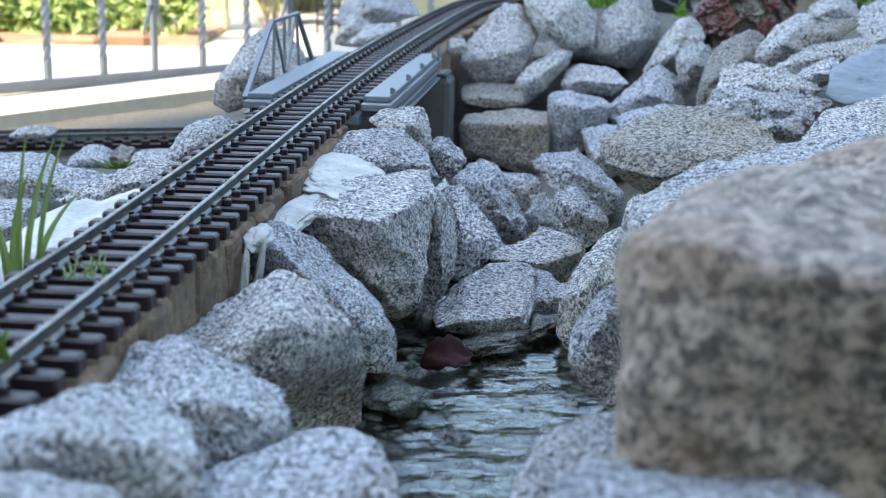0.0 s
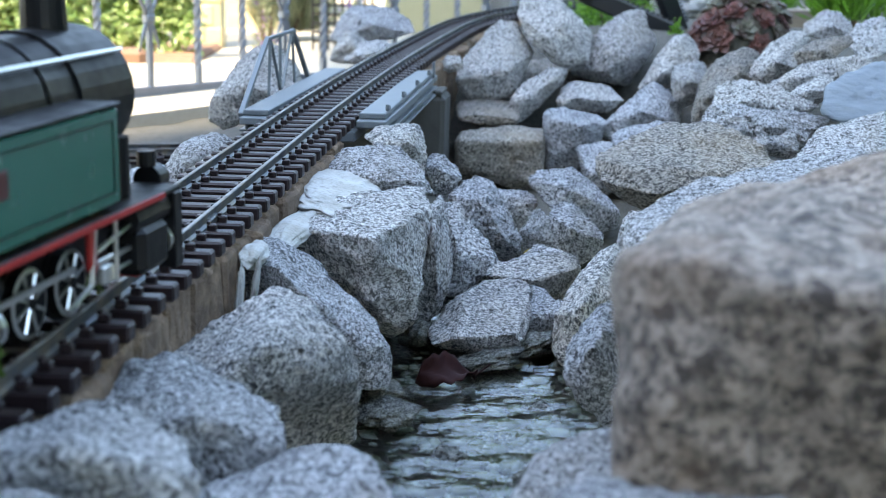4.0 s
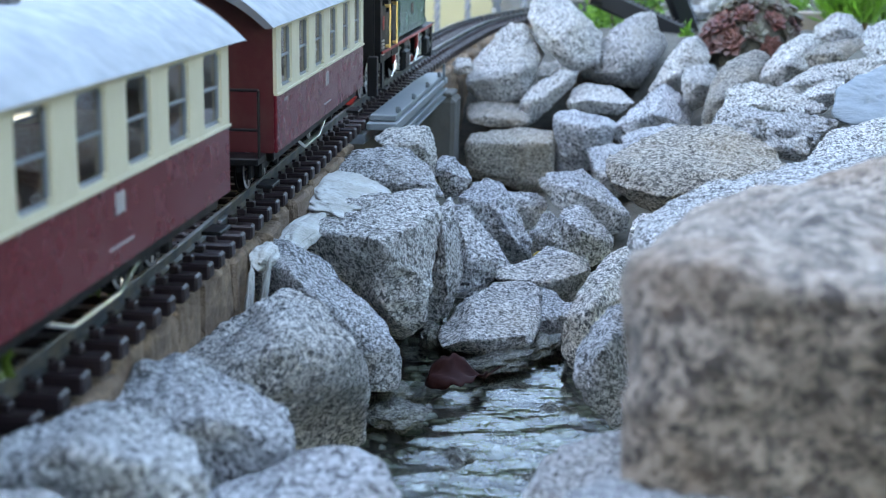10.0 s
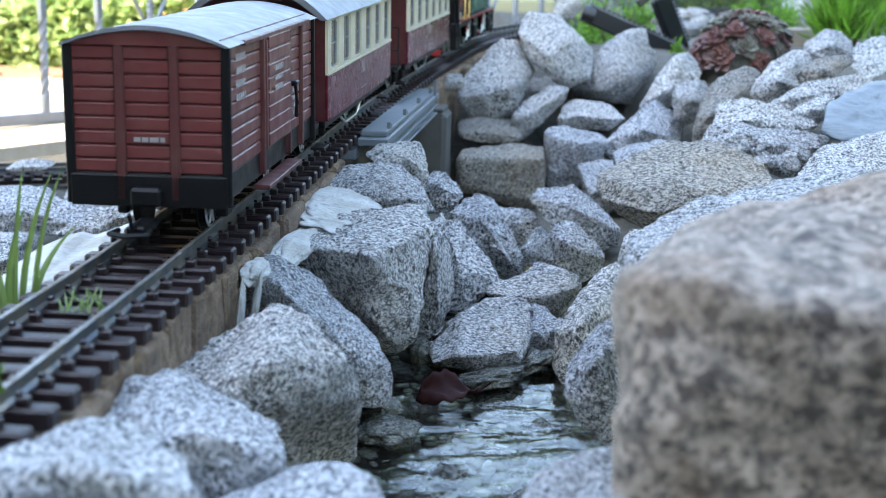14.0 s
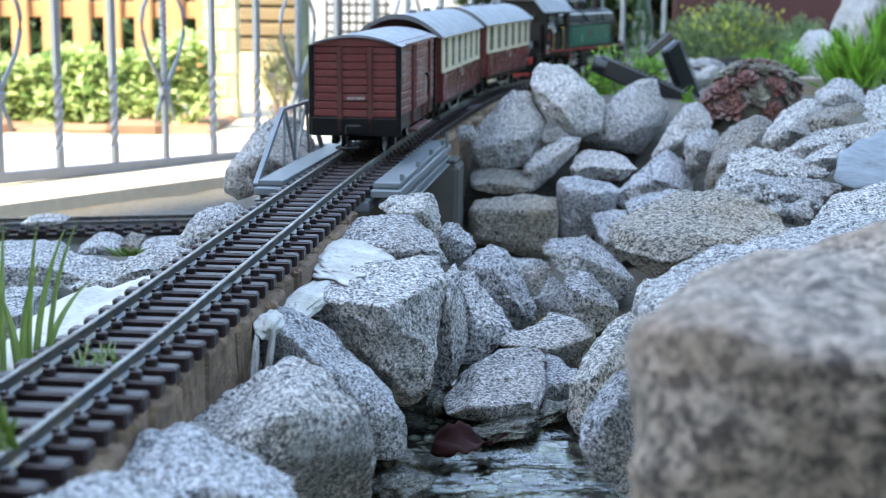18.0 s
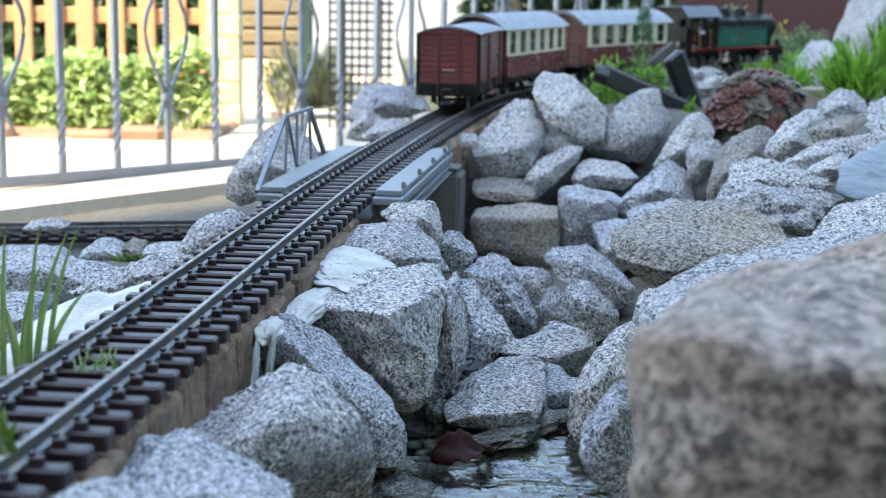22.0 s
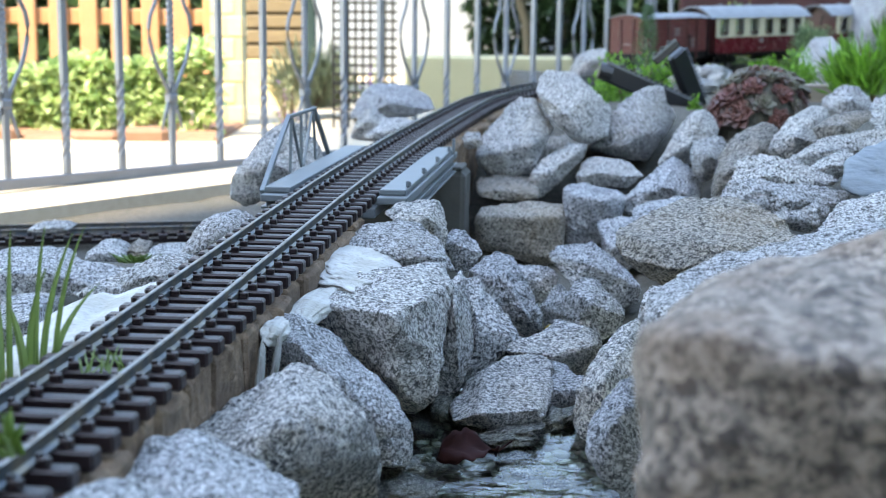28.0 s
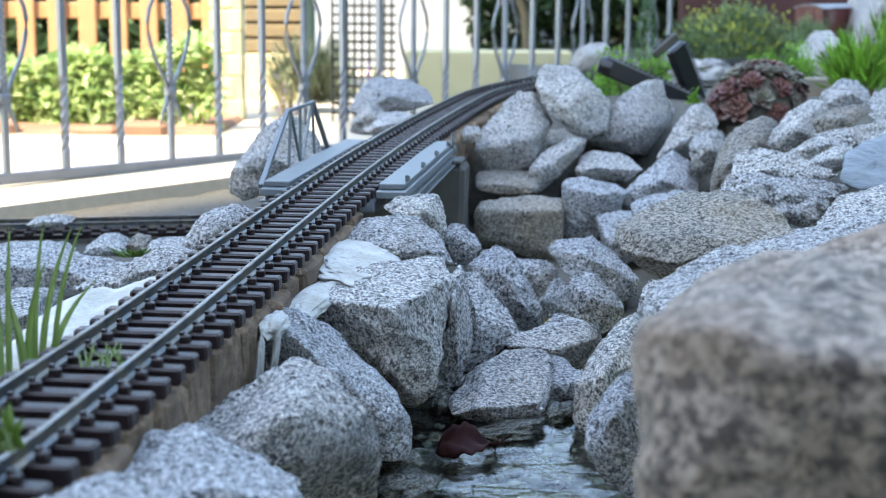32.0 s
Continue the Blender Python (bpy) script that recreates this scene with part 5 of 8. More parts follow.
def sleeper_bm():
    bm = boxm(-0.0458, 0.0458, -0.0062, 0.0062, -0.0192, -0.0092, 0.0014)
    for s in (-1, 1):
        for k in (-1, 1):
            x = s * GAUGE / 2 + k * 0.0075
            box(bm, x - 0.003, x + 0.003, -0.0032, 0.0032, -0.0094, -0.0048, 0.0008)
            box(bm, x - 0.0012 - k * 0.002, x + 0.0012 - k * 0.002, -0.002, 0.002, -0.0049, -0.003)
    return bm


RAIL_PROFILE = [(-0.0035, -0.0092), (0.0035, -0.0092), (0.0035, -0.0078), (0.0009, -0.0066), (0.0009, -0.0028), (0.0016, -0.0020), (0.0016, -0.0003), (-0.0016, -0.0003), (-0.0016, -0.0020), (-0.0009, -0.0028), (-0.0009, -0.0066), (-0.0035, -0.0078)]


def rail_bm(place, s0, s1, side, profile, step=0.04):
    bm = bmesh.new()
    rings = []
    k = max(1, int((s1 - s0) / step))
    for i in range(k + 1):
        s = s0 + (s1 - s0) * i / k
        m = place(s)
        rings.append([bm.verts.new(m @ Vector((side + x, 0, z))) for x, z in profile])
    n = len(profile)
    for a, b in zip(rings, rings[1:]):
        for i in range(n):
            bm.faces.new((a[i], a[(i + 1) % n], b[(i + 1) % n], b[i]))
    bm.faces.new(rings[0][::-1])
    bm.faces.new(rings[-1])
    bmesh.ops.recalc_face_normals(bm, faces=bm.faces[:])
    return bm


def make_track(name, label, place, s0, s1, joint=None, joints=()):
    t = thing(name, label, "railway track", kind="structure")
    me = mesh_of("sleeper", sleeper_bm())
    me.materials.append(SLEEPER)
    k = 0
    s = s0
    rnd = random.Random(3)
    while s < s1:
        o = new("sleeper", me)
        o.parent = t
        wob = rnd.uniform(-1, 1)
        extra = 0.0
        if joint and abs(s - joint) < PITCH * 0.6:
            extra = 4.0
        o.matrix_local = place(s) @ pose(0, 0, 0, 0, extra * 0.3, wob * 0.4 + extra)
        k += 1
        s += PITCH
    for side in (-GAUGE / 2, GAUGE / 2):
        r = part("rail", rail_bm(place, s0, s1, side, RAIL_PROFILE), RAIL, t, "weathered dark metal rail")
        part("rail_head", rail_bm(place, s0, s1, side, [(-0.0014, -0.0006), (0.0014, -0.0006), (0.001, 0.0), (-0.001, 0.0)]), RAILTOP, r, "worn shiny rail head")
        part("sleeper_web", rail_bm(place, s0, s1, side, [(-0.004, -0.0236), (0.004, -0.0236), (0.004, -0.0178), (-0.004, -0.0178)]), SLEEPER, t)
        for q in joints:
            m = place(q)
            part("rail_joiner", boxm(-0.0042, 0.0042, -0.012, 0.012, -0.0095, -0.0045, 0.0008, m @ Matrix.Translation((side, 0, 0))), RAIL, t, "metal rail joiner")
    return t


make_track("railway_track", "brown sleepered garden railway track climbing to the bridge", on_pose, 0.10, 5.3, 0.915, (0.915, 1.965))

LOW_A, LOW_B = Vector((-1.6, 1.84, -0.135)), Vector((-0.22, 2.125, -0.135))


def low_pose(s):
    d = (LOW_B - LOW_A).normalized()
    return Matrix.Translation(LOW_A + d * s) @ Matrix.Rotation(math.atan2(-d.x, d.y), 4, "Z")


make_track("lower_railway_track", "dark lower garden railway track beside the path", low_pose, 0.3, 1.4)

# concrete bed under the near track
CONCRETE = mat("old_concrete", (0.36, 0.31, 0.25), 0.9)
_n = Net(CONCRETE)
_n.color(_n.mix(_n.grey(_n.noise(12, 5), (0.4, 0), (0.65, 1)), _n.ramp(_n.noise(90, 5), (0.35, (0.13, 0.082, 0.05)), (0.65, (0.4, 0.27, 0.17))), (0.16, 0.105, 0.07)))
_n.bump(_n.noise(70, 7, 0.7), 1.0, 0.012)


def slab_on_track(name, s0, s1, w0, w1, z0, z1, material, label, seed=1):
    t = thing(name, label, "track bed", kind="structure")
    s = s0
    k = 0
    rnd = random.Random(seed)
    while s < s1:
        e = min(s1, s + rnd.uniform(0.05, 0.085))
        bm = boxm(-w0, w1 + rnd.uniform(-0.006, 0.005), 0.001, e - s - 0.003, z0, z1 - rnd.uniform(0, 0.003), 0.003, on_pose(s))
        bmesh.ops.subdivide_edges(bm, edges=bm.edges[:], cuts=3, use_grid_fill=True)
        for v in bm.verts:
            v.co += noise.noise_vector(v.co * 45) * 0.004 + noise.noise_vector(v.co * 140) * 0.0015
        part("bed_block", bm, material, t)
        s = e
    return t


slab_on_track("track_bed", 0.1, 1.355, 0.05, 0.043, -0.15, -0.0225, CONCRETE, "rough brown concrete blocks carrying the track")
slab_on_track("track_bed_far", 1.95, 5.3, 0.052, 0.05, -0.15, -0.0225, CONCRETE, "rough brown concrete bed of the far curve", 2)

# ---- the bridge ----
GREYPAINT = mat("bridge_grey_plastic", (0.3, 0.34, 0.38), 0.45)
_n = Net(GREYPAINT)
_n.color(_n.mix(_n.noise(30, 5), (0.085, 0.1, 0.11), (0.135, 0.152, 0.162)))
# nearly black concrete: the shade at the bridge ends is put into the colour
SHADECON = mat("abutment_concrete_shaded", (0.3, 0.29, 0.26), 0.9)
_n = Net(SHADECON)
_n.color(_n.mix(_n.noise(14, 5), (0.034, 0.033, 0.029), (0.075, 0.071, 0.062)))
_n.bump(_n.noise(90, 5), 0.5, 0.002)


def make_bridge():
    s0, s1 = 1.425, 1.885
    L = s1 - s0
    t = thing("railway_bridge", "grey plastic model railway girder bridge with a broken truss", "bridge", on_pose(s0, 0, 0))
    part("deck", boxm(-0.046, 0.046, -0.02, L + 0.02, -0.034, -0.0235, 0.001), GREYPAINT, t)
    for sd in (1, -1):
        a, b = (0.0475, 0.075) if sd > 0 else (-0.075, -0.0475)
        part("walkway", boxm(a, b, 0, L, -0.012, -0.006, 0.0008), GREYPAINT, t)
        part("girder_flange", boxm(a - 0.001, b + 0.003, -0.014, L + 0.006, -0.02, -0.0125, 0.0008), GREYPAINT, t)
        part("girder_web", boxm(sd * 0.0715 - 0.0015, sd * 0.0715 + 0.0015, 0, L, -0.037, -0.0202), GREYPAINT, t)
        part("girder_rib", boxm(sd * 0.0745 - 0.004, sd * 0.0745 + 0.004, -0.004, L, -0.0285, -0.0262, 0.0005), GREYPAINT, t)
        part("girder_foot", boxm(sd * 0.0725 - 0.005, sd * 0.0725 + 0.005, 0, L, -0.0395, -0.0372, 0.0005), GREYPAINT, t)
    for k in range(4):
        y = 0.02 + k * 0.125
        part("bracket", boxm(0.0722, 0.0762, y, y + 0.004, -0.0058, 0.001, 0.0006), GREYPAINT, t)
        part("bracket_foot", boxm(0.0722, 0.0762, y + 0.010, y + 0.012, -0.0058, -0.001, 0.0004), GREYPAINT, t)
    part("end_bracket", boxm(0.0745, 0.0785, L - 0.03, L - 0.026, -0.02, 0.008, 0.0008), GREYPAINT, t)
    # the one truss panel left standing
    tr = part("truss", boxm(-0.0795, -0.0755, 0.125, 0.265, 0.0555, 0.0595, 0.0006), GREYPAINT, t, "remaining grey truss panel")
    for y0, z0, y1, z1 in ((0.0, -0.012, 0.128, 0.0585), (0.262, 0.0585, 0.35, -0.006), (0.14, 0.057, 0.13, -0.006), (0.14, 0.057, 0.19, -0.006), (0.19, 0.057, 0.19, -0.006), (0.255, 0.057, 0.2, -0.006), (0.258, 0.057, 0.27, -0.006)):
        d = Vector((0, y1 - y0, z1 - z0))
        w = 0.0026 if y0 in (0.0, 0.262) else 0.0016
        m = Matrix.Translation((-0.0775, (y0 + y1) / 2, (z0 + z1) / 2)) @ d.to_track_quat("Z", "Y").to_matrix().to_4x4()
        part("truss_bar", boxm(-w, w, -w, w, -d.length / 2, d.length / 2, 0.0004, m), GREYPAINT, tr)
    return t


make_bridge()


def make_abutment(s, x0, x1, y0, y1, top, label):
    ab = thing("bridge_abutment", label, "abutment", on_pose(s, 0, 0), kind="structure")
    bm = boxm(x0, x1, y0, y1, -0.22, top, 0.006)
    bmesh.ops.subdivide_edges(bm, edges=bm.edges[:], cuts=3, use_grid_fill=True)
    for v in bm.verts:
        v.co += noise.noise_vector(v.co * 30) * 0.002
    part("block", bm, SHADECON, ab)
    part("cap", boxm(x0 + 0.004, x1 - 0.004, y0 + 0.002, y1 - 0.002, top, top + 0.006, 0.002), SHADECON, ab)


make_abutment(1.885, -0.08, 0.083, -0.004, 0.06, -0.046, "weathered concrete bridge abutment with its shade put into the colour")
make_abutment(1.36, -0.075, 0.062, 0.0, 0.045, -0.046, "low concrete bridge abutment beside the stones, coloured dark for its shade")

# ---- the garden fence ----
FENCE = mat("fence_galvanised", (0.42, 0.45, 0.48), 0.5, 0.35)
_n = Net(FENCE)
_n.color(_n.mix(_n.noise(20, 5), (0.14, 0.152, 0.17), (0.24, 0.255, 0.28)))


def twisted(x, z0, z1, w, turns, bm=None):
    """A square bar twisted about its own axis."""
    bm = bm or bmesh.new()
    k = max(8, int((z1 - z0) / 0.006))
    rings = []
    for i in range(k + 1):
        a = turns * 2 * math.pi * i / k + math.pi / 4
        z = z0 + (z1 - z0) * i / k
        rings.append([bm.verts.new((x + w * 0.7071 * math.cos(a + j * math.pi / 2), w * 0.7071 * math.sin(a + j * math.pi / 2), z)) for j in range(4)])
    for a, b in zip(rings, rings[1:]):
        for j in range(4):
            bm.faces.new((a[j], a[(j + 1) % 4], b[(j + 1) % 4], b[j]))
    bm.faces.new(rings[0][::-1])
    bm.faces.new(rings[-1])
    return bm


def make_fence():
    d = Vector((FD.x, FD.y, 0))
    step = d.length
    m = Matrix.Translation(F0) @ Matrix.Rotation(math.atan2(d.y, d.x), 4, "Z")
    t = thing("garden_fence", "silver-grey wrought metal garden fence with twisted bars", "fence", m)
    n0, n1 = -3, 19
    H = 0.95
    slope = FD.z / step
    shear = Matrix.Identity(4)
    shear[2][0] = slope
    for z in (0.0, H):
        part("rail", boxm((n0 - 0.5) * step, (n1 + 0.5) * step, -0.007, 0.007, z - 0.02, z, 0.0015, shear), FENCE, t)
    for k in range(n0, n1 + 1):
        x = k * step
        z = x * slope
        if k % 3 == 0:
            b = part("ornament_bar", twisted(0, 0.16, 0.5, 0.011, 7), FENCE, t)
            b.matrix_local = Matrix.Translation((x, 0, z))
            for q in (boxm(-0.0055, 0.0055, -0.0055, 0.0055, 0.0, 0.16, 0.0008), boxm(-0.0055, 0.0055, -0.0055, 0.0055, 0.5, H - 0.013, 0.0008)):
                part("bar_end", q, FENCE, b)
            for sd in (-1, 1):
                pts = []
                for zz, xx in ((0.137, 0.007), (0.152, 0.011), (0.174, 0.023), (0.202, 0.039), (0.225, 0.047), (0.248, 0.053), (0.272, 0.055), (0.295, 0.05), (0.315, 0.039), (0.335, 0.031), (0.36, 0.028), (0.42, 0.03), (0.48, 0.018), (0.53, 0.008)):
                    pts.append((sd * xx, 0, zz))
                part("scroll", tube(pts, 0.0042, 6), FENCE, b, smooth=True)
                part("scroll_foot", tube([(sd * 0.006, 0, 0.132), (sd * 0.012, 0, 0.113), (sd * 0.021, 0, 0.09), (sd * 0.027, 0, 0.07)], [0.0042, 0.004, 0.0034, 0.002], 6), FENCE, b, smooth=True)
            part("collar", boxm(-0.011, 0.011, -0.009, 0.009, 0.126, 0.142, 0.002), FENCE, b)
        else:
            b = part("bar", twisted(0, 0.03, 0.17, 0.012, 1.5), FENCE, t)
            b.matrix_local = Matrix.Translation((x, 0, z))
            part("bar_end", boxm(-0.006, 0.006, -0.006, 0.006, 0, 0.03, 0.0005), FENCE, b)
            part("bar_end", boxm(-0.006, 0.006, -0.006, 0.006, 0.17, H - 0.013, 0.0005), FENCE, b)
    return t


make_fence()


# ---- the train ----
def paint(name, color, rough=0.35, dirt=0.15, metal=0.0):
    m = mat(name, color, rough, metal)
    n = Net(m)
    c = n.mix(n.grey(n.noise(45, 5, 0.65), (0.45, 0.0), (0.75, dirt)), color, (0.16, 0.13, 0.1))
    n.color(n.mix(n.grey(n.noise(12, 3), (0.3, 0.0), (0.7, 0.12)), c, tuple(v * 0.6 for v in color)))
    n.rough(n.grey(n.noise(60, 4), (0.3, rough * 0.8), (0.7, min(1, rough * 1.3))))
    return m


BLACKP = paint("black_plastic", (0.0028, 0.0028, 0.0033), 0.45, 0.008)
BLACKP.node_tree.nodes["Principled BSDF"].inputs["Specular IOR Level"].default_value = 0.22
DARKRED = paint("coach_red", (0.085, 0.006, 0.011), 0.24, 0.02)
ENDRED = paint("coach_end_red", (0.05, 0.005, 0.006), 0.4)
CREAM = paint("coach_cream", (0.43, 0.385, 0.27), 0.4, 0.08)
ROOFG = paint("roof_grey", (0.13, 0.143, 0.16), 0.5, 0.12)
ROOFEDGE = paint("roof_edge", (0.09, 0.09, 0.1), 0.5)
BROWNRED = paint("wagon_red", (0.098, 0.017, 0.016), 0.42, 0.14)
BROWNRED2 = paint("wagon_red_dark", (0.06, 0.01, 0.01), 0.45, 0.14)
LGREEN = paint("loco_green", (0.014, 0.085, 0.06), 0.22, 0.04)
SIGNAL = paint("signal_red", (0.26, 0.009, 0.009), 0.4, 0.08)
CABROOF = paint("cab_roof_grey", (0.06, 0.067, 0.08), 0.4, 0.06)
BRASS = mat("brass", (0.7, 0.5, 0.2), 0.3, 0.95)
STEEL = mat("bright_steel", (0.6, 0.6, 0.58), 0.3, 0.95)
WHITE = mat("white_lettering", (0.22, 0.2, 0.195), 0.6)
LAMPG = mat("lamp_lens", (0.1, 0.115, 0.15), 0.15)
SEATM = paint("seat_brown", (0.16, 0.07, 0.05), 0.6)
FIGURE = mat("figure_plastic", (0.4, 0.52, 0.68), 0.6)
GLASS = mat("pane_glass", (0.9, 0.92, 0.92), 0.02)
GLASS.node_tree.nodes["Principled BSDF"].inputs["Transmission Weight"].default_value = 1.0
GLASS.node_tree.nodes["Principled BSDF"].inputs["IOR"].default_value = 1.3
WHEELS = []
RODS = []


def roof_profile(w, z0, z1, thick=0.003, k=36):
    """An arched roof section, open below."""
    out, inn = [], []
    for i in range(k + 1):
        a = math.pi * i / k
        c = math.cos(a)
        s = math.sin(a) ** 2
        out.append((w * c, z0 + (z1 - z0) * s))
        inn.append(((w - thick) * c, z0 + (z1 - z0 - thick) * s - 0.0005))
    return out + inn[::-1]


def disc(bm, r, x0, x1, seg=20):
    return rod(bm, (x0, 0, 0), (x1, 0, 0), r, None, seg)


def wheelset(parent, y, r=0.0155, red=False, crank=False):
    """Two flanged wheels on an axle, turning about its own x axis."""
    bm = bmesh.new()
    for s in (-1, 1):
        disc(bm, r, s * 0.0195, s * 0.0245)
        disc(bm, r + 0.0022, s * 0.0185, s * 0.0197)
    rod(bm, (-0.027, 0, 0), (0.027, 0, 0), 0.0028)
    w = part("wheelset", bm, SIGNAL if red else BLACKP, parent)
    w.location = (0, y, r)
    for s in (-1, 1):
        b2 = bmesh.new()
        for k in range(8):
            a = k * math.pi / 4
            rod(b2, (s * 0.0252, 0, 0), (s * 0.0252, (r - 0.003) * math.cos(a), (r - 0.003) * math.sin(a)), 0.0009, None, 5)
        part("spokes", b2, STEEL if not red else SIGNAL, w)
        rim = bmesh.new()
        bmesh.ops.create_circle(rim, segments=20, radius=r * 0.98)
        for v in rim.verts:
            v.co = Vector((s * 0.0247, v.co.x, v.co.y))
        e = bmesh.ops.extrude_edge_only(rim, edges=rim.edges[:])
        for g in e["geom"]:
            if isinstance(g, bmesh.types.BMVert):
                g.co.y *= 0.86
                g.co.z *= 0.86
                g.co.x += s * 0.0006
        part("rim", rim, STEEL, w)
    WHEELS.append((w, y, r))
    return w


def coupling(parent, y, d):
    bm = boxm(-0.006, 0.006, min(y, y + d * 0.03), max(y, y + d * 0.03), 0.012, 0.018, 0.001)
    tube([(0.01, y + d * 0.03, 0.016), (0.012, y + d * 0.042, 0.016), (0, y + d * 0.048, 0.016), (-0.012, y + d * 0.042, 0.016), (-0.01, y + d * 0.03, 0.016)], 0.0018, 6, bm)
    part("coupling", bm, BLACKP, parent)
    h = tube([(0, y + d * 0.02, 0.02), (0, y + d * 0.035, 0.018), (0.0, y + d * 0.04, 0.028)], 0.0014, 6)
    part("coupling_hook", h, BLACKP, parent)


def bogie(parent, y, base=0.052, r=0.0155):
    b = part("bogie_frame", boxm(-0.031, -0.0285, y - base * 0.85, y + base * 0.85, 0.010, 0.022, 0.001), BLACKP, parent)
    f = bmesh.new()
    box(f, 0.0285, 0.031, y - base * 0.85, y + base * 0.85, 0.010, 0.022, 0.001)
    box(f, -0.028, 0.028, y - 0.012, y + 0.012, 0.014, 0.03)
    part("bogie_side", f, BLACKP, parent)
    for k in (-1, 1):
        for s in (-1, 1):
            q = boxm(s * 0.033 - 0.003, s * 0.033 + 0.003, y + k * base / 2 - 0.005, y + k * base / 2 + 0.005, 0.009, 0.021, 0.0015)
            part("axle_box", q, BLACKP, parent)
            sp = bmesh.new()
            for j in range(4):
                box(sp, s * 0.0325 - 0.002, s * 0.0325 + 0.002, y + k * base / 2 - 0.013 + j * 0.002, y + k * base / 2 + 0.013 - j * 0.002, 0.0215 + j * 0.0014, 0.0227 + j * 0.0014)
            part("leaf_spring", sp, BLACKP, parent)
        wheelset(parent, y + k * base / 2, r)


def bars(parent, x, y0, y1, z0, z1, rows=2, side=1):
    """Lettering too small to read: plain bars."""
    bm = bmesh.new()
    h = (z1 - z0) / (rows * 2 - 1)
    for i in range(rows):
        y = y0
        while y < y1 - 0.001:
            e = min(y1, y + 0.004 + 0.003 * ((i * 7 + int(y * 3000)) % 3) / 2)
            box(bm, x - 0.0003, x + 0.0003, y, e, z0 + 2 * i * h, z0 + (2 * i + 1) * h)
            y = e + 0.0012
    return part("lettering", bm, WHITE, parent)


def make_coach(L, pitch, ww):
    W = 0.058
    t = thing("passenger_coach", "red and cream model railway coach with a grey arched roof", "railway coach", group="train vehicles")
    Z0, ZB, ZT = 0.036, 0.0765, 0.1255
    n = 6
    first = (L - (n - 1) * pitch) / 2
    part("floor", boxm(-W + 0.002, W - 0.002, 0.002, L - 0.002, Z0 + 0.001, Z0 + 0.004), BLACKP, t)
    for s in (-1, 1):
        x0, x1 = (W - 0.0025, W) if s > 0 else (-W, -W + 0.0025)
        red = part("side_panel", boxm(x0, x1, 0, L, Z0, ZB, 0.0006), DARKRED, t, "dark red lower side panel")
        part("belt_rail", boxm(x0 + (0.0004 if s > 0 else -0.0012), x1 + (0.0012 if s > 0 else -0.0004), 0, L, ZB - 0.0007, ZB + 0.0009), CREAM, t)
        up = bmesh.new()
        zb, zt = ZB + 0.0032, ZT - 0.004
        box(up, x0, x1, 0, L, ZB + 0.0009, zb)
        box(up, x0, x1, 0, L, zt, ZT)
        y = 0.0
        for k in range(n):
            c = first + k * pitch
            box(up, x0, x1, y, c - ww / 2, zb, zt)
            for yy, zz in ((c - ww / 2, zb), (c + ww / 2, zb), (c - ww / 2, zt), (c + ww / 2, zt)):
                ys = (yy, yy + 0.003) if yy < c else (yy - 0.003, yy)
                zs = (zz, zz + 0.003) if zz == zb else (zz - 0.003, zz)
                box(up, x0, x1, ys[0], ys[1], zs[0], zs[1], 0.001)
            y = c + ww / 2
        box(up, x0, x1, y, L, zb, zt)
        part("window_panel", up, CREAM, t, "cream window panel")
        for k in range(n):
            c = first + k * pitch
            f = bmesh.new()
            xi = W - 0.003 if s > 0 else -W + 0.003
            for a, b, d, e in ((c - ww / 2, c - ww / 2 + 0.0016, zb, zt), (c + ww / 2 - 0.0016, c + ww / 2, zb, zt), (c - ww / 2, c + ww / 2, zb, zb + 0.0016), (c - ww / 2, c + ww / 2, zt - 0.0016, zt), (c - ww / 2, c + ww / 2, (zb + zt) / 2 - 0.0006, (zb + zt) / 2 + 0.0008)):
                box(f, xi - 0.001, xi + 0.0012, a, b, d, e)
            w = part("window", f, ROOFG, t, "grey window frame with a middle bar")
            p = part("pane", boxm(xi - 0.0004, xi + 0.0001, c - ww / 2, c + ww / 2, zb, zt), GLASS, w)
            p.visible_shadow = False
        part("plate", boxm(s * W - 0.0005, s * W + 0.0005, L * 0.5 - 0.006, L * 0.5 + 0.006, 0.061, 0.071), WHITE, t, "small white plate")
        bars(t, s * W + s * 0.0001, L * 0.06, L * 0.06 + 0.014, 0.069, 0.0715, 1)
        bars(t, s * W + s * 0.0001, L * 0.46, L * 0.55, 0.0455, 0.0468, 1)
        tr = bmesh.new()
        rod(tr, (s * 0.045, 0.1, 0.034), (s * 0.045, 0.16, 0.014), 0.0012)
        rod(tr, (s * 0.045, 0.16, 0.014), (s * 0.045, L - 0.16, 0.014), 0.0012)
        rod(tr, (s * 0.045, L - 0.16, 0.014), (s * 0.045, L - 0.1, 0.034), 0.0012)
        part("truss_rod", tr, STEEL, t, "bright underframe truss rod")
        part("sole_bar", boxm(s * 0.05 - 0.003, s * 0.05 + 0.003, 0.01, L - 0.01, 0.028, 0.036, 0.0008), BLACKP, t)
        for y in (0.004, L - 0.004):
            part("step", boxm(s * 0.05 - 0.006, s * 0.05 + 0.006, y - 0.012, y + 0.012, 0.012, 0.0145, 0.0005), BLACKP, t)
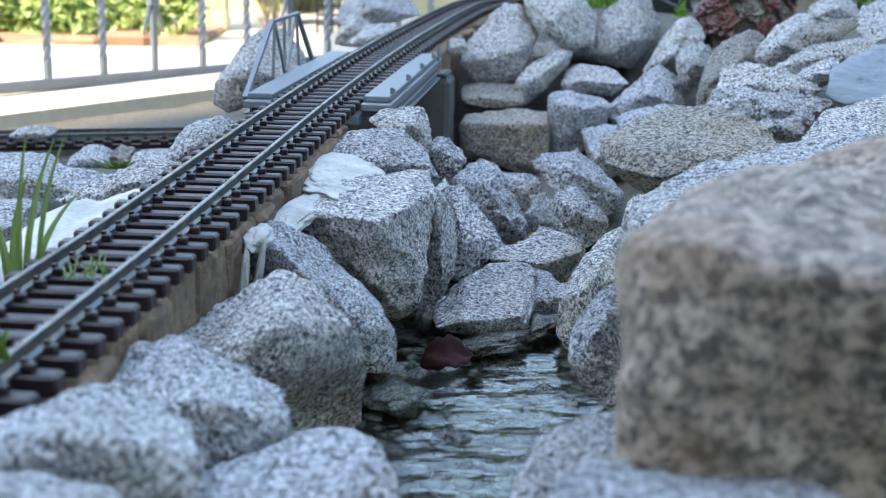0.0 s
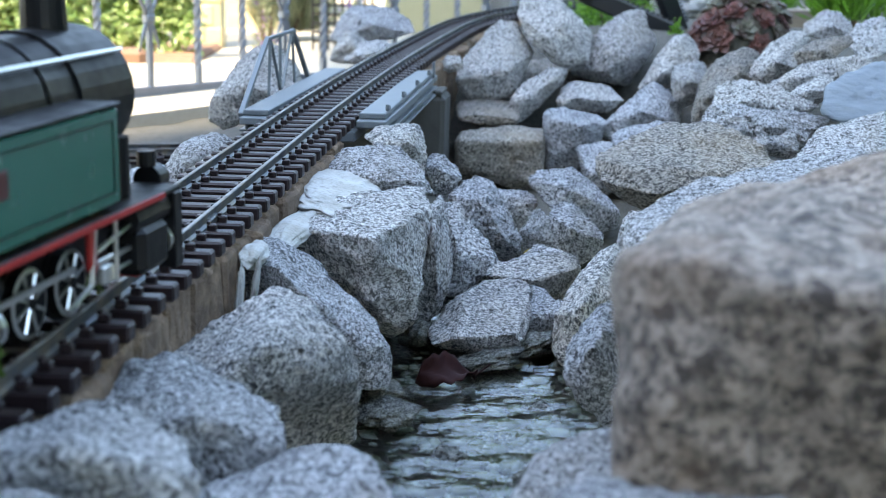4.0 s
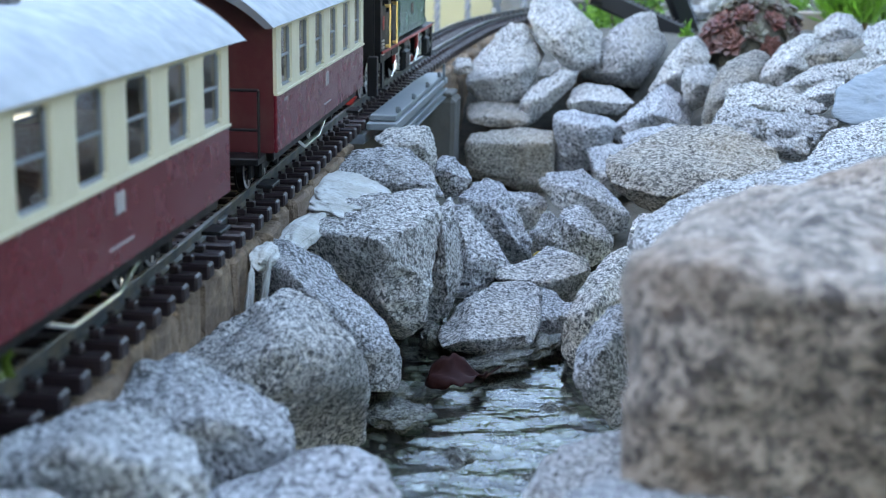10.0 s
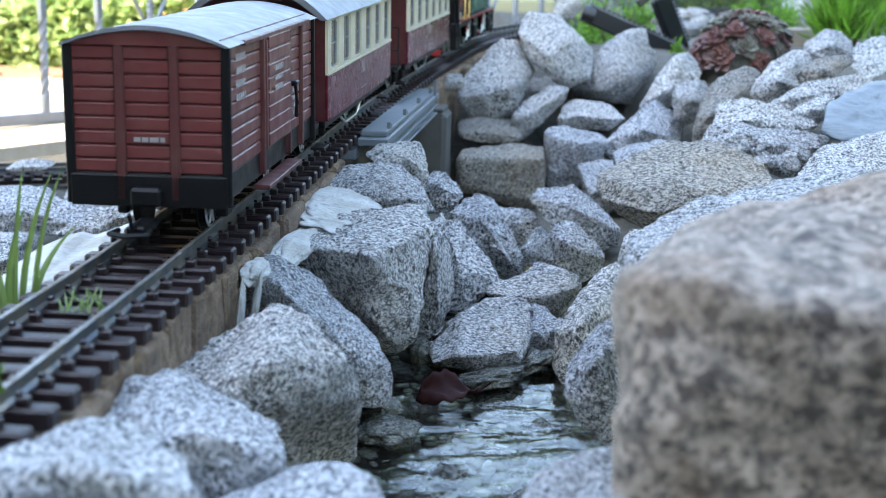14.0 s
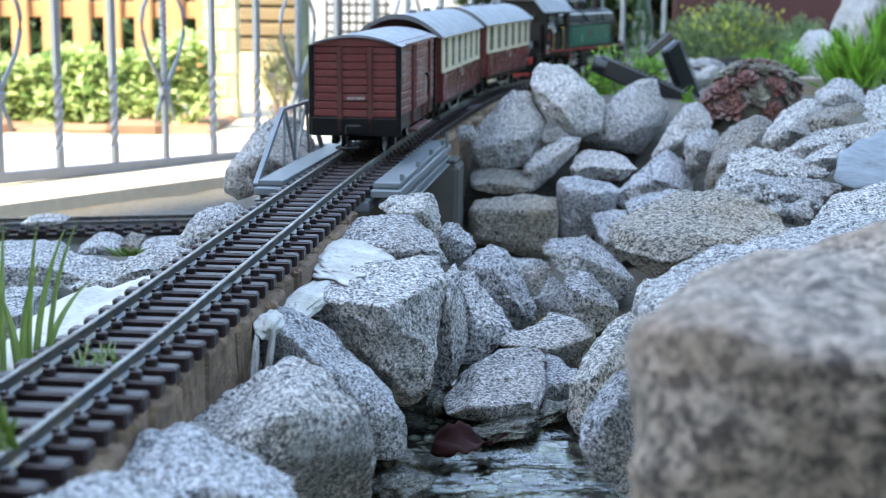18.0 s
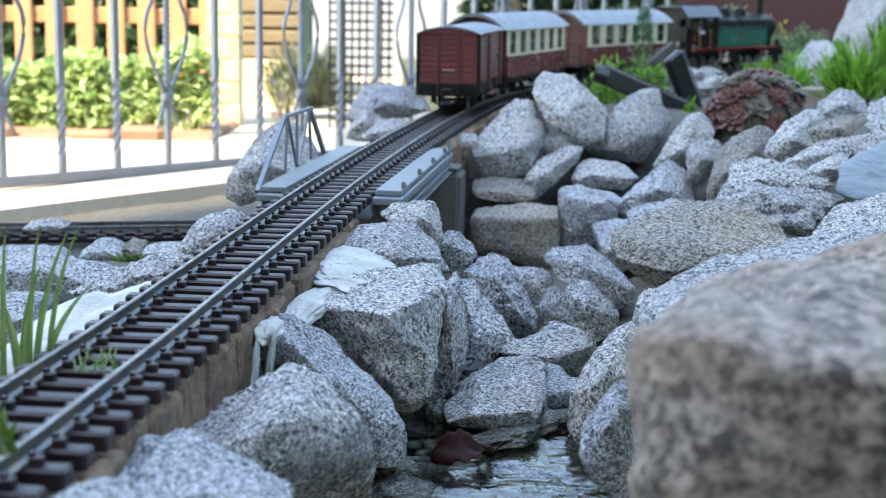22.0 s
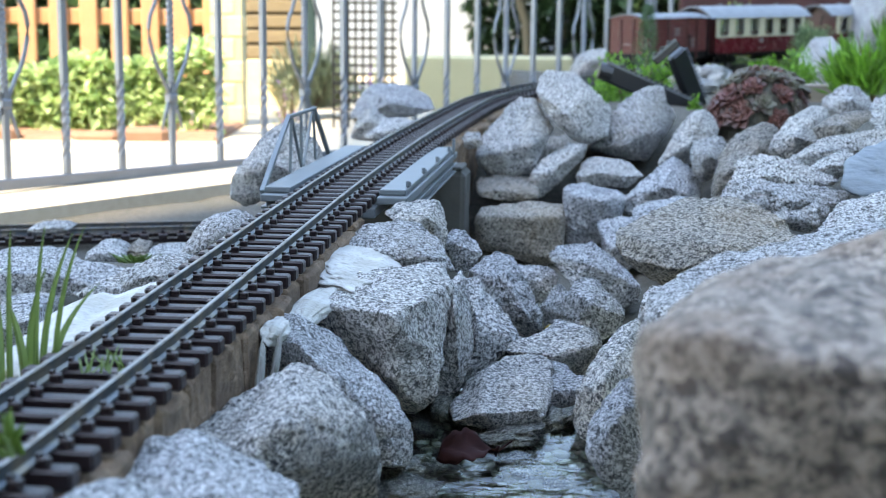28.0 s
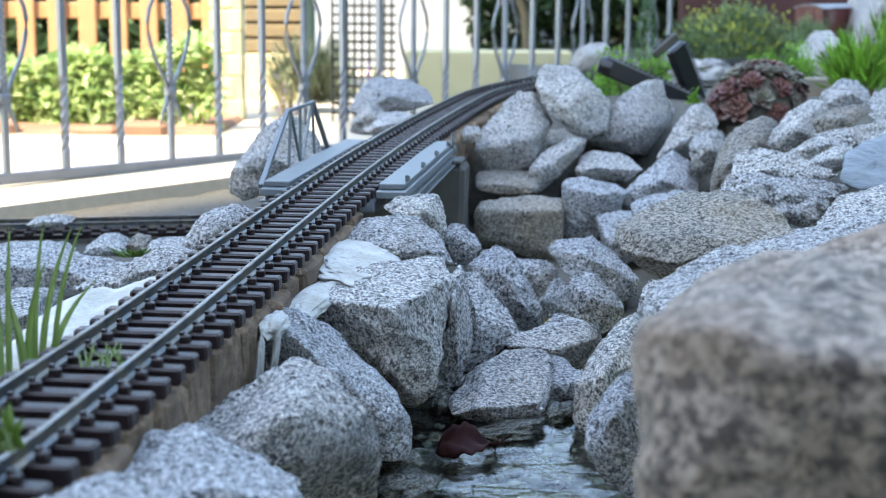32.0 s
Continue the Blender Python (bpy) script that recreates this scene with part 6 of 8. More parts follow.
    # ends with a doorway each
    for y, d in ((0.0, -1), (L, 1)):
        e = bmesh.new()
        ya, yb = (y, y + 0.0025) if d < 0 else (y - 0.0025, y)
        for a, b in ((-W + 0.0025, -0.016), (0.016, W - 0.0025)):
            box(e, a, b, ya, yb, Z0, ZT)
        box(e, -0.016, 0.016, ya, yb, 0.118, ZT)
        prism([(W * math.cos(math.pi * i / 12), ZT + 0.024 * math.sin(math.pi * i / 12) ** 2) for i in range(13)], ya, yb, e)
        part("end_wall", e, ENDRED, t, "dark red coach end")
        part("end_door", boxm(-0.016, 0.016, ya + 0.0005, yb - 0.0005, Z0, 0.118), ENDRED, t)
        for s in (-1, 1):
            g = bmesh.new()
            for x in (0.02, 0.05):
                rod(g, (s * x, y + d * 0.022, Z0), (s * x, y + d * 0.022, 0.082), 0.0011)
            for z in (0.055, 0.082):
                rod(g, (s * 0.02, y + d * 0.022, z), (s * 0.05, y + d * 0.022, z), 0.0011)
            part("platform_railing", g, BLACKP, t)
        part("platform", boxm(-0.05, 0.05, min(y, y + d * 0.026), max(y, y + d * 0.026), 0.031, 0.036, 0.0008), BLACKP, t)
        hs = tube([(0.012, y + d * 0.002, 0.125), (0.02, y + d * 0.02, 0.11), (0.022, y + d * 0.026, 0.07), (0.014, y + d * 0.03, 0.03)], 0.0018, 6)
        part("brake_hose", hs, BLACKP, t)
        coupling(t, y + d * 0.006, d)
    prof = roof_profile(W + 0.004, ZT - 0.001, 0.1545)
    part("roof", prism(prof, -0.025, L + 0.025), ROOFG, t, "light grey arched roof", smooth=False)
    for a, b in ((-0.0265, -0.025), (L + 0.025, L + 0.0265)):
        part("roof_rim", prism(roof_profile(W + 0.0045, ZT - 0.0015, 0.1555, 0.006), a, b), ROOFEDGE, t, "dark roof rim")
    for k in range(3):
        part("roof_vent", boxm(-0.005, 0.005, 0.08 + k * 0.12, 0.095 + k * 0.12, 0.152, 0.159, 0.0015), ROOFEDGE, t)
    for k in range(n):
        y = first + k * pitch
        for x in (-0.03, 0.03):
            st = boxm(x - 0.018, x + 0.018, y - 0.008, y + 0.008, 0.04, 0.056, 0.002)
            box(st, x - 0.018, x + 0.018, y + 0.006, y + 0.01, 0.056, 0.086, 0.002)
            part("seat", st, SEATM, t)
    bogie(t, 0.075)
    bogie(t, L - 0.075)
    return t


def make_wagon():
    L, W = 0.285, 0.0508
    t = thing("goods_wagon", "red-brown planked model box wagon with a pale roof", "railway wagon", group="train vehicles")
    Z0, ZR, ZT = 0.0245, 0.046, 0.1268
    part("underframe", boxm(-W + 0.001, W - 0.001, 0.0, L, Z0 + 0.004, ZR, 0.001), BLACKP, t, "black wagon underframe")
    part("core", boxm(-W + 0.004, W - 0.004, 0.004, L - 0.004, ZR, ZT + 0.004), BROWNRED2, t)
    rows = 9
    h = (ZT - ZR) / rows
    for i in range(rows):
        z0, z1 = ZR + i * h, ZR + (i + 1) * h - 0.0007
        for y in (0.0, L - 0.005):
            part("plank", boxm(-W, W, y, y + 0.005, z0, z1, 0.0009), BROWNRED, t)
        for s in (-1, 1):
            x0, x1 = (W - 0.005, W) if s > 0 else (-W, -W + 0.005)
            for a, b in ((0.0055, 0.0958), (0.1892, L - 0.0055)):
                part("plank", boxm(x0, x1, a, b, z0, z1, 0.0009), BROWNRED, t)
    for y, d in ((0.0, -1), (L, 1)):
        ya, yb = (y - 0.003, y + 0.001) if d < 0 else (y - 0.001, y + 0.003)
        for x in (-0.0175, 0.0175):
            part("end_post", boxm(x - 0.003, x + 0.003, ya, yb, Z0 + 0.004, ZT, 0.0008), BROWNRED2, t)
        for x in (-W, W):
            part("corner_post", boxm(x - 0.003, x + 0.003, y - 0.002, y + 0.002, Z0 + 0.001, ZT, 0.0008), BLACKP, t)
        part("buffer_beam", boxm(-W, W, ya, yb, Z0, ZR - 0.001, 0.0008), BLACKP, t)
        part("gable", prism([(W * math.cos(math.pi * i / 12), ZT + 0.009 * math.sin(math.pi * i / 12) ** 2) for i in range(13)], y - 0.002 if d < 0 else y - 0.002, y + 0.002), BROWNRED, t)
        coupling(t, y + d * 0.004, d)
        bars(t, 0, 0, 0.02, 0, 0.003, 1).matrix_local = Matrix.Translation((-0.009, y + d * 0.0012, 0.066)) @ Matrix.Rotation(-math.pi / 2, 4, "Z")
        part("coupling_box", boxm(-0.01, 0.01, min(y, y + d * 0.012), max(y, y + d * 0.012), 0.026, 0.038, 0.002), BLACKP, t)
    for s in (-1, 1):
        x0, x1 = (W - 0.001, W + 0.0035) if s > 0 else (-W - 0.0035, -W + 0.001)
        dr = part("sliding_door", boxm(x0, x1, 0.1007, 0.1843, ZR + 0.001, ZT - 0.003, 0.0012), BROWNRED2, t, "dark red sliding door")
        for i in range(rows - 1):
            part("door_plank", boxm(x0 + (0.004 if s > 0 else -0.0008), x1 + (0.0008 if s > 0 else -0.004), 0.1056, 0.1794, ZR + 0.003 + i * h * 1.08, ZR + 0.003 + (i + 0.9) * h * 1.08, 0.0008), BROWNRED, dr)
        bars(dr, s * (W + 0.0047), 0.1228, 0.1499, 0.086, 0.104, 3)
        for y in (0.0970, 0.1867, 0.2340):
            part("side_post", boxm(s * W - 0.003, s * W + 0.003, y - 0.002, y + 0.002, Z0 + 0.006, ZT, 0.0008), BROWNRED2, t)
        part("door_rail", boxm(s * W - 0.002, s * W + 0.004, 0.0369, 0.2580, ZT - 0.002, ZT + 0.0015, 0.0006), BROWNRED2, t)
        part("foot_board", boxm(s * 0.052 - 0.005, s * 0.052 + 0.007, 0.0860, 0.2027, 0.021, 0.0245, 0.0006), BROWNRED2, t)
        part("door_latch", boxm(s * W - 0.002, s * W + 0.007, 0.1880, 0.2002, 0.082, 0.086, 0.001), BLACKP, t)
        part("tail_hook", tube([(s * (W + 0.005), 0.1941, 0.084), (s * (W + 0.006), 0.1941, 0.07), (s * (W + 0.005), 0.1966, 0.058)], 0.0014, 6), BLACKP, t)
        bars(t, s * (W + 0.0002), 0.2039, 0.2285, 0.058, 0.078, 4)
        bars(t, s * (W + 0.0002), 0.025, 0.05, 0.09, 0.12, 4)
        for y in (0.055, L - 0.055):
            part("axle_box", boxm(s * 0.034 - 0.004, s * 0.034 + 0.004, y - 0.007, y + 0.007, 0.009, 0.027, 0.0012), BLACKP, t)
            sp = bmesh.new()
            for j in range(4):
                box(sp, s * 0.0395 - 0.002, s * 0.0395 + 0.002, y - 0.022 + j * 0.004, y + 0.022 - j * 0.004, 0.022 + j * 0.0016, 0.0234 + j * 0.0016)
            part("leaf_spring", sp, BROWNRED2, t)
    part("roof", prism(roof_profile(W + 0.004, ZT, 0.1395, 0.0025, 28), -0.006, L + 0.006), ROOFG, t, "pale grey curved roof")
    for y in (0.055, L - 0.055):
        wheelset(t, y)
    return t


def make_loco():
    t = thing("steam_locomotive", "green and black model steam tank locomotive with red lining", "locomotive", group="train vehicles")
    # tanks and running plate
    for s in (-1, 1):
        x0, x1 = (0.032, 0.056) if s > 0 else (-0.056, -0.032)
        part("side_tank", boxm(x0, x1, 0.12, 0.333, 0.060, 0.107, 0.0018), LGREEN, t, "glossy green side tank")
        ln = bmesh.new()
        xs = s * 0.0562
        for a, b, c, d in ((0.127, 0.326, 0.0665, 0.0671), (0.127, 0.326, 0.1005, 0.1011), (0.127, 0.1276, 0.0665, 0.1011), (0.3254, 0.326, 0.0665, 0.1011)):
            box(ln, xs - 0.0003, xs + 0.0003, a, b, c, d)
        part("lining", ln, BLACKP, t)
        part("emblem", boxm(xs - 0.0004, xs + 0.0004, 0.212, 0.226, 0.082, 0.094, 0.0003), ENDRED, t, "small dark red emblem")
        part("tank_rim", boxm(x0 - 0.001, x1 + 0.001, 0.119, 0.334, 0.107, 0.109, 0.0006), BLACKP, t)
        part("running_plate", boxm(s * 0.045 - 0.012, s * 0.045 + 0.0125, 0.0, 0.403, 0.0545, 0.0575, 0.0006), BLACKP, t, "black running plate")
        part("red_edging", boxm(s * 0.058 - 0.0006, s * 0.058 + 0.0006, 0.0, 0.38, 0.0543, 0.0571), SIGNAL, t, "thin red edge of the running plate")
        part("filler", boxm(s * 0.044 - 0.007, s * 0.044 + 0.007, 0.2, 0.225, 0.109, 0.1125, 0.001), BLACKP, t)
        # cab side with window and door openings
        c = bmesh.new()
        cx0, cx1 = (0.053, 0.056) if s > 0 else (-0.056, -0.053)
        box(c, cx0, cx1, 0.0, 0.034, 0.045, 0.102)
        box(c, cx0, cx1, 0.074, 0.117, 0.045, 0.102)
        box(c, cx0, cx1, 0.0, 0.01, 0.102, 0.138)
        box(c, cx0, cx1, 0.05, 0.062, 0.102, 0.138)
        box(c, cx0, cx1, 0.102, 0.117, 0.102, 0.138)
        box(c, cx0, cx1, 0.01, 0.117, 0.131, 0.138)
        part("cab_side", c, BLACKP, t)
        part("cab_door", boxm(cx0 + s * 0.0006, cx1 - s * 0.0006, 0.034, 0.074, 0.045, 0.094, 0.0006), BLACKP, t)
        part("cab_plate", boxm(xs - 0.0004, xs + 0.0004, 0.014, 0.021, 0.078, 0.092), SIGNAL, t, "small red plate")
        for y in (0.033, 0.078):
            hr = rodm((s * 0.0605, y, 0.058), (s * 0.0605, y, 0.104), 0.001)
            rod(hr, (s * 0.055, y, 0.06), (s * 0.0605, y, 0.06), 0.0018)
            rod(hr, (s * 0.055, y, 0.102), (s * 0.0605, y, 0.102), 0.0018)
            part("handrail", hr, BRASS, t, "brass cab handrail")
        vent = bmesh.new()
        for k in range(5):
            box(vent, xs - 0.0005, xs + 0.0008, 0.008, 0.02, 0.052 + k * 0.0035, 0.054 + k * 0.0035)
        part("louvre", vent, STEEL, t)
        part("cab_step", boxm(s * 0.05 - 0.006, s * 0.05 + 0.006, 0.034, 0.06, 0.012, 0.014, 0.0005), BLACKP, t)
        part("step_hanger", boxm(s * 0.05 - 0.001, s * 0.05 + 0.001, 0.04, 0.054, 0.014, 0.046), BLACKP, t)
        # cylinders and valve gear, two engine units
        for yc, big in ((0.185, 1.0), (0.362, 1.0)):
            part("cylinder", boxm(s * 0.043 - 0.011, s * 0.043 + 0.011, yc, yc + 0.034, 0.016, 0.042, 0.004), BLACKP, t)
            part("valve_chest", rodm((s * 0.046, yc - 0.004, 0.046), (s * 0.046, yc + 0.038, 0.046), 0.0075, None, 12), BLACKP, t)
            part("cylinder_cover", rodm((s * 0.046, yc + 0.034, 0.028), (s * 0.046, yc + 0.038, 0.028), 0.0085, None, 14), STEEL, t)
            g = bmesh.new()
            rod(g, (s * 0.046, yc, 0.024), (s * 0.046, yc - 0.03, 0.024), 0.0012)
            box(g, s * 0.046 - 0.002, s * 0.046 + 0.002, yc - 0.034, yc - 0.022, 0.02, 0.029, 0.0008)
            box(g, s * 0.046 - 0.0012, s * 0.046 + 0.0012, yc - 0.04, yc, 0.0305, 0.0325)
            part("slide_bar", g, STEEL, t, "bright metal slide bar")
            v = bmesh.new()
            rod(v, (s * 0.048, yc - 0.004, 0.044), (s * 0.048, yc - 0.045, 0.038), 0.0013)
            rod(v, (s * 0.048, yc - 0.02, 0.05), (s * 0.049, yc - 0.022, 0.02), 0.0013)
            rod(v, (s * 0.049, yc - 0.045, 0.05), (s * 0.049, yc - 0.05, 0.024), 0.0016)
            rod(v, (s * 0.049, yc - 0.05, 0.024), (s * 0.049, yc - 0.075, 0.018), 0.0013)
            part("valve_gear", v, STEEL, t, "bright valve gear rods")
            hang = bmesh.new()
            box(hang, s * 0.048 - 0.002, s * 0.048 + 0.002, yc - 0.05, yc - 0.044, 0.03, 0.054, 0.0008)
            part("gear_bracket", hang, SIGNAL, t)
    # cab ends, floor and roof
    for ya, yb in ((0.0, 0.003), (0.114, 0.117)):
        e = boxm(-0.053, 0.053, ya, yb, 0.045, 0.108)
        box(e, -0.053, -0.042, ya, yb, 0.108, 0.131)
        box(e, -0.018, 0.018, ya, yb, 0.108, 0.131)
        box(e, 0.042, 0.053, ya, yb, 0.108, 0.131)
        prism([(-0.056, 0.131), (0.056, 0.131), (0.056, 0.137), (0.034, 0.1585), (-0.034, 0.1585), (-0.056, 0.137)], ya, yb, e)
        part("cab_end", e, BLACKP, t)
    part("cab_floor", boxm(-0.053, 0.053, 0.003, 0.114, 0.045, 0.05), BLACKP, t)
    part("cab_roof", prism([(0.0605, 0.1355), (0.0365, 0.1625), (-0.0365, 0.1625), (-0.0605, 0.1355), (-0.0585, 0.1355), (-0.0355, 0.1597), (0.0355, 0.1597), (0.0585, 0.1355)], -0.014, 0.128), CABROOF, t, "dark grey cab roof with slanting sides")
    part("roof_seam", prism([(0.0371, 0.1622), (0.0371, 0.1632), (-0.0371, 0.1632), (-0.0371, 0.1622)], 0.056, 0.058), BLACKP, t)
    part("roof_vent", boxm(-0.016, 0.016, 0.03, 0.05, 0.1626, 0.168, 0.002), BLACKP, t)
    part("coal_bunker", boxm(-0.05, 0.05, -0.006, 0.0, 0.046, 0.112, 0.001), BLACKP, t)
    part("rear_lamp", rodm((0.03, -0.006, 0.07), (0.03, -0.014, 0.07), 0.0085, None, 16), BLACKP, t)
    part("lamp_lens", rodm((0.03, -0.0142, 0.07), (0.03, -0.0152, 0.07), 0.0068, None, 16), LAMPG, t, "white lamp lens")
    # boiler, smokebox, chimney and domes
    part("boiler", rodm((0, 0.11, 0.105), (0, 0.345, 0.105), 0.0335, None, 28), BLACKP, t, smooth=False)
    part("smokebox", rodm((0, 0.34, 0.105), (0, 0.4, 0.105), 0.035, None, 28), BLACKP, t)
    part("smokebox_door", rodm((0, 0.4, 0.105), (0, 0.406, 0.105), 0.029, 0.02, 28), BLACKP, t)
    ch = rodm((0, 0.372, 0.135), (0, 0.372, 0.172), 0.012, 0.0105, 18)
    rod(ch, (0, 0.372, 0.172), (0, 0.372, 0.178), 0.0145, None, 18)
    part("chimney", ch, BLACKP, t)
    for y, r in ((0.285, 0.015), (0.215, 0.017), (0.16, 0.014)):
        d = rodm((0, y, 0.132), (0, y, 0.153), r, r * 0.95, 18)
        rod(d, (0, y, 0.153), (0, y, 0.16), r * 0.95, r * 0.4, 18)
        part("dome", d, BLACKP, t)
    bands = bmesh.new()
    for y in (0.14, 0.19, 0.25, 0.31):
        rod(bands, (0, y, 0.105), (0, y + 0.002, 0.105), 0.0345, None, 28)
    part("boiler_band", bands, BLACKP, t)
    for s in (-1, 1):
        part("boiler_handrail", tube([(s * 0.03, 0.12, 0.128), (s * 0.03, 0.395, 0.128)], 0.0012, 6), STEEL, t)
        part("pipe", tube([(s * 0.012, 0.215, 0.145), (s * 0.03, 0.23, 0.132), (s * 0.034, 0.26, 0.112)], 0.0016, 6), BLACKP, t)
    part("whistle", rodm((0.012, 0.13, 0.138), (0.012, 0.13, 0.16), 0.002), BRASS, t)
    part("bell", rodm((-0.012, 0.185, 0.14), (-0.012, 0.185, 0.156), 0.008, 0.004, 14), BRASS, t)
    part("air_pump", rodm((0.04, 0.36, 0.058), (0.04, 0.36, 0.088), 0.008, None, 14), BLACKP, t)
    # frames and buffer beams
    part("main_frame", boxm(-0.017, 0.017, -0.02, 0.403, 0.012, 0.055, 0.001), BLACKP, t)
    for y, d in ((-0.012, -1), (0.405, 1)):
        part("buffer_beam", boxm(-0.05 if d > 0 else -0.034, 0.05 if d > 0 else 0.034, y - 0.003, y + 0.003, 0.03, 0.05 if d > 0 else 0.044, 0.0008), SIGNAL, t, "red buffer beam")
        part("beam_post", boxm(-0.055, -0.045, y - 0.004, y + 0.006, 0.012, 0.053, 0.0008), BLACKP, t)
        part("beam_post", boxm(0.045, 0.055, y - 0.004, y + 0.006, 0.012, 0.053, 0.0008), BLACKP, t)
        part("guard", prism([(-0.035, 0.012), (0.035, 0.012), (0.03, 0.004), (-0.03, 0.004)], y - 0.006 + d * 0.008, y + 0.004 + d * 0.008), SIGNAL, t, "red rail guard")
        coupling(t, y, d)
        for x in (-0.038, 0.038) if d > 0 else ():
            q = rodm((x, y, 0.058), (x, y + d * 0.012, 0.058), 0.008, None, 16)
            rod(q, (x, y, 0.066), (x, y, 0.074), 0.005, None, 12)
            lp = part("headlamp", q, BLACKP, t)
            part("lens", rodm((x, y + d * 0.0121, 0.058), (x, y + d * 0.0135, 0.058), 0.0068, None, 16), LAMPG, lp, "white lamp lens")
        part("beam_pipe", tube([(0.02, y + d * 0.004, 0.05), (0.022, y + d * 0.01, 0.035), (0.022, y + d * 0.01, 0.018)], 0.0016, 6), BLACKP, t)
    # driving wheels and rods
    r = 0.0175
    for group in ((0.055, 0.097, 0.139), (0.255, 0.297, 0.339)):
        for y in group:
            wheelset(t, y, r, red=False)
        for s in (-1, 1):
            o = part("coupling_rod", boxm(s * 0.0275 - 0.001, s * 0.0275 + 0.001, group[0] - 0.003, group[2] + 0.003, -0.002, 0.002, 0.0008), STEEL, t, "bright coupling rod")
            RODS.append((o, s, r))
    # the driver figure
    f = bmesh.new()
    bmesh.ops.create_uvsphere(f, u_segments=10, v_segments=8, radius=0.0075, matrix=Matrix.Translation((0.036, 0.072, 0.122)))
    rod(f, (0.036, 0.072, 0.08), (0.036, 0.072, 0.114), 0.01, 0.0075, 10)
    part("driver_figure", f, FIGURE, t, "small blue moulded figure in the cab")
    return t


LOCO, COACH_A, COACH_B, WAGON = make_loco(), make_coach(0.382, 0.063, 0.036), make_coach(0.382, 0.063, 0.036), make_wagon()


# ---- plants ----
def leafy(name, dark, light, rough=0.5, glow=0.25):
    m = mat(name, light, rough)
    n = Net(m)
    g = n.t.nodes.new("ShaderNodeNewGeometry")
    n.color(n.ramp(g.outputs["Random Per Island"], (0.0, dark), (0.55, light), (1.0, tuple(min(1, c * 1.35) for c in light))))
    tr = n.t.nodes.new("ShaderNodeBsdfTranslucent")
    n.link(n.b.inputs["Base Color"].links[0].from_socket, tr.inputs[0])
    mx = n.t.nodes.new("ShaderNodeMixShader")
    mx.inputs[0].default_value = glow
    n.link(n.b.outputs[0], mx.inputs[1])
    n.link(tr.outputs[0], mx.inputs[2])
    n.link(mx.outputs[0], n.t.nodes["Material Output"].inputs[0])
    return m


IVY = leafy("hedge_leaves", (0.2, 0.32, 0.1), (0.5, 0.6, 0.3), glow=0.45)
# dark green with the shade of the background foliage put into the colour
SHADELEAF = leafy("shaded_hedge_leaves", (0.012, 0.03, 0.012), (0.045, 0.085, 0.03))
LIME = leafy("fresh_green_leaves", (0.05, 0.13, 0.015), (0.14, 0.3, 0.03))
SEDUM = leafy("sedum_leaves", (0.05, 0.09, 0.04), (0.14, 0.2, 0.09))
YELLOWL = leafy("yellow_green_flowers", (0.2, 0.24, 0.03), (0.4, 0.42, 0.06))
CONIFER = leafy("conifer_needles", (0.03, 0.075, 0.03), (0.09, 0.17, 0.07))
BLADE = leafy("grass_blades", (0.06, 0.11, 0.025), (0.15, 0.21, 0.06), glow=0.35)
GREYGRASS = leafy("grey_green_grass", (0.12, 0.14, 0.07), (0.3, 0.32, 0.18))
MOSS = leafy("moss", (0.03, 0.06, 0.008), (0.09, 0.15, 0.02))
PURPLE = leafy("purple_flowers", (0.2, 0.08, 0.3), (0.4, 0.2, 0.55))
STEMM = mat("plant_stem", (0.12, 0.09, 0.05), 0.8)


def leaf(bm, p, d, up, length, width, fold=0.25):
    """One folded leaf from p along d."""
    s = d.cross(up)
    s = s.normalized() if s.length > 1e-5 else Vector((1, 0, 0))
    n = s.cross(d).normalized()
    a = bm.verts.new(p)
    m1 = bm.verts.new(p + d * length * 0.5 + s * width * 0.5 + n * width * fold)
    m2 = bm.verts.new(p + d * length * 0.5 - s * width * 0.5 + n * width * fold)
    b = bm.verts.new(p + d * length)
    c = bm.verts.new(p + d * length * 0.55)
    bm.faces.new((a, m1, c))
    bm.faces.new((a, c, m2))
    bm.faces.new((c, m1, b))
    bm.faces.new((c, b, m2))


def leaves(size, count, length, width, seed, up=0.4, clumps=14, hollow=0.45):
    """Leaves gathered in uneven clumps over a low mound of the given size."""
    rnd = random.Random(seed)
    bm = bmesh.new()
    cl = []
    for _ in range(clumps):
        v = Vector((rnd.gauss(0, 1), rnd.gauss(0, 1), abs(rnd.gauss(0, 1)) * 0.9)).normalized() * rnd.uniform(0.5, 1.0)
        cl.append((v, rnd.uniform(0.2, 0.42)))
    for i in range(count):
        c, r = cl[i % clumps]
        o = Vector((rnd.gauss(0, 1), rnd.gauss(0, 1), rnd.gauss(0, 1))).normalized() * r * rnd.random() ** 0.4
        q = c * (1 - r * 0.5) + o
        if q.z < 0:
            q.z = -q.z * 0.3
        p = Vector((q.x * size[0] / 2, q.y * size[1] / 2, q.z * size[2]))
        d = (Vector((q.x, q.y, q.z * 0.8 + up)) + Vector((rnd.gauss(0, 0.5), rnd.gauss(0, 0.5), rnd.gauss(0, 0.4)))).normalized()
        leaf(bm, p, d, Vector((rnd.gauss(0, 1), rnd.gauss(0, 1), rnd.gauss(0.3, 1))), length * rnd.uniform(0.6, 1.2), width * rnd.uniform(0.7, 1.2))
    return bm


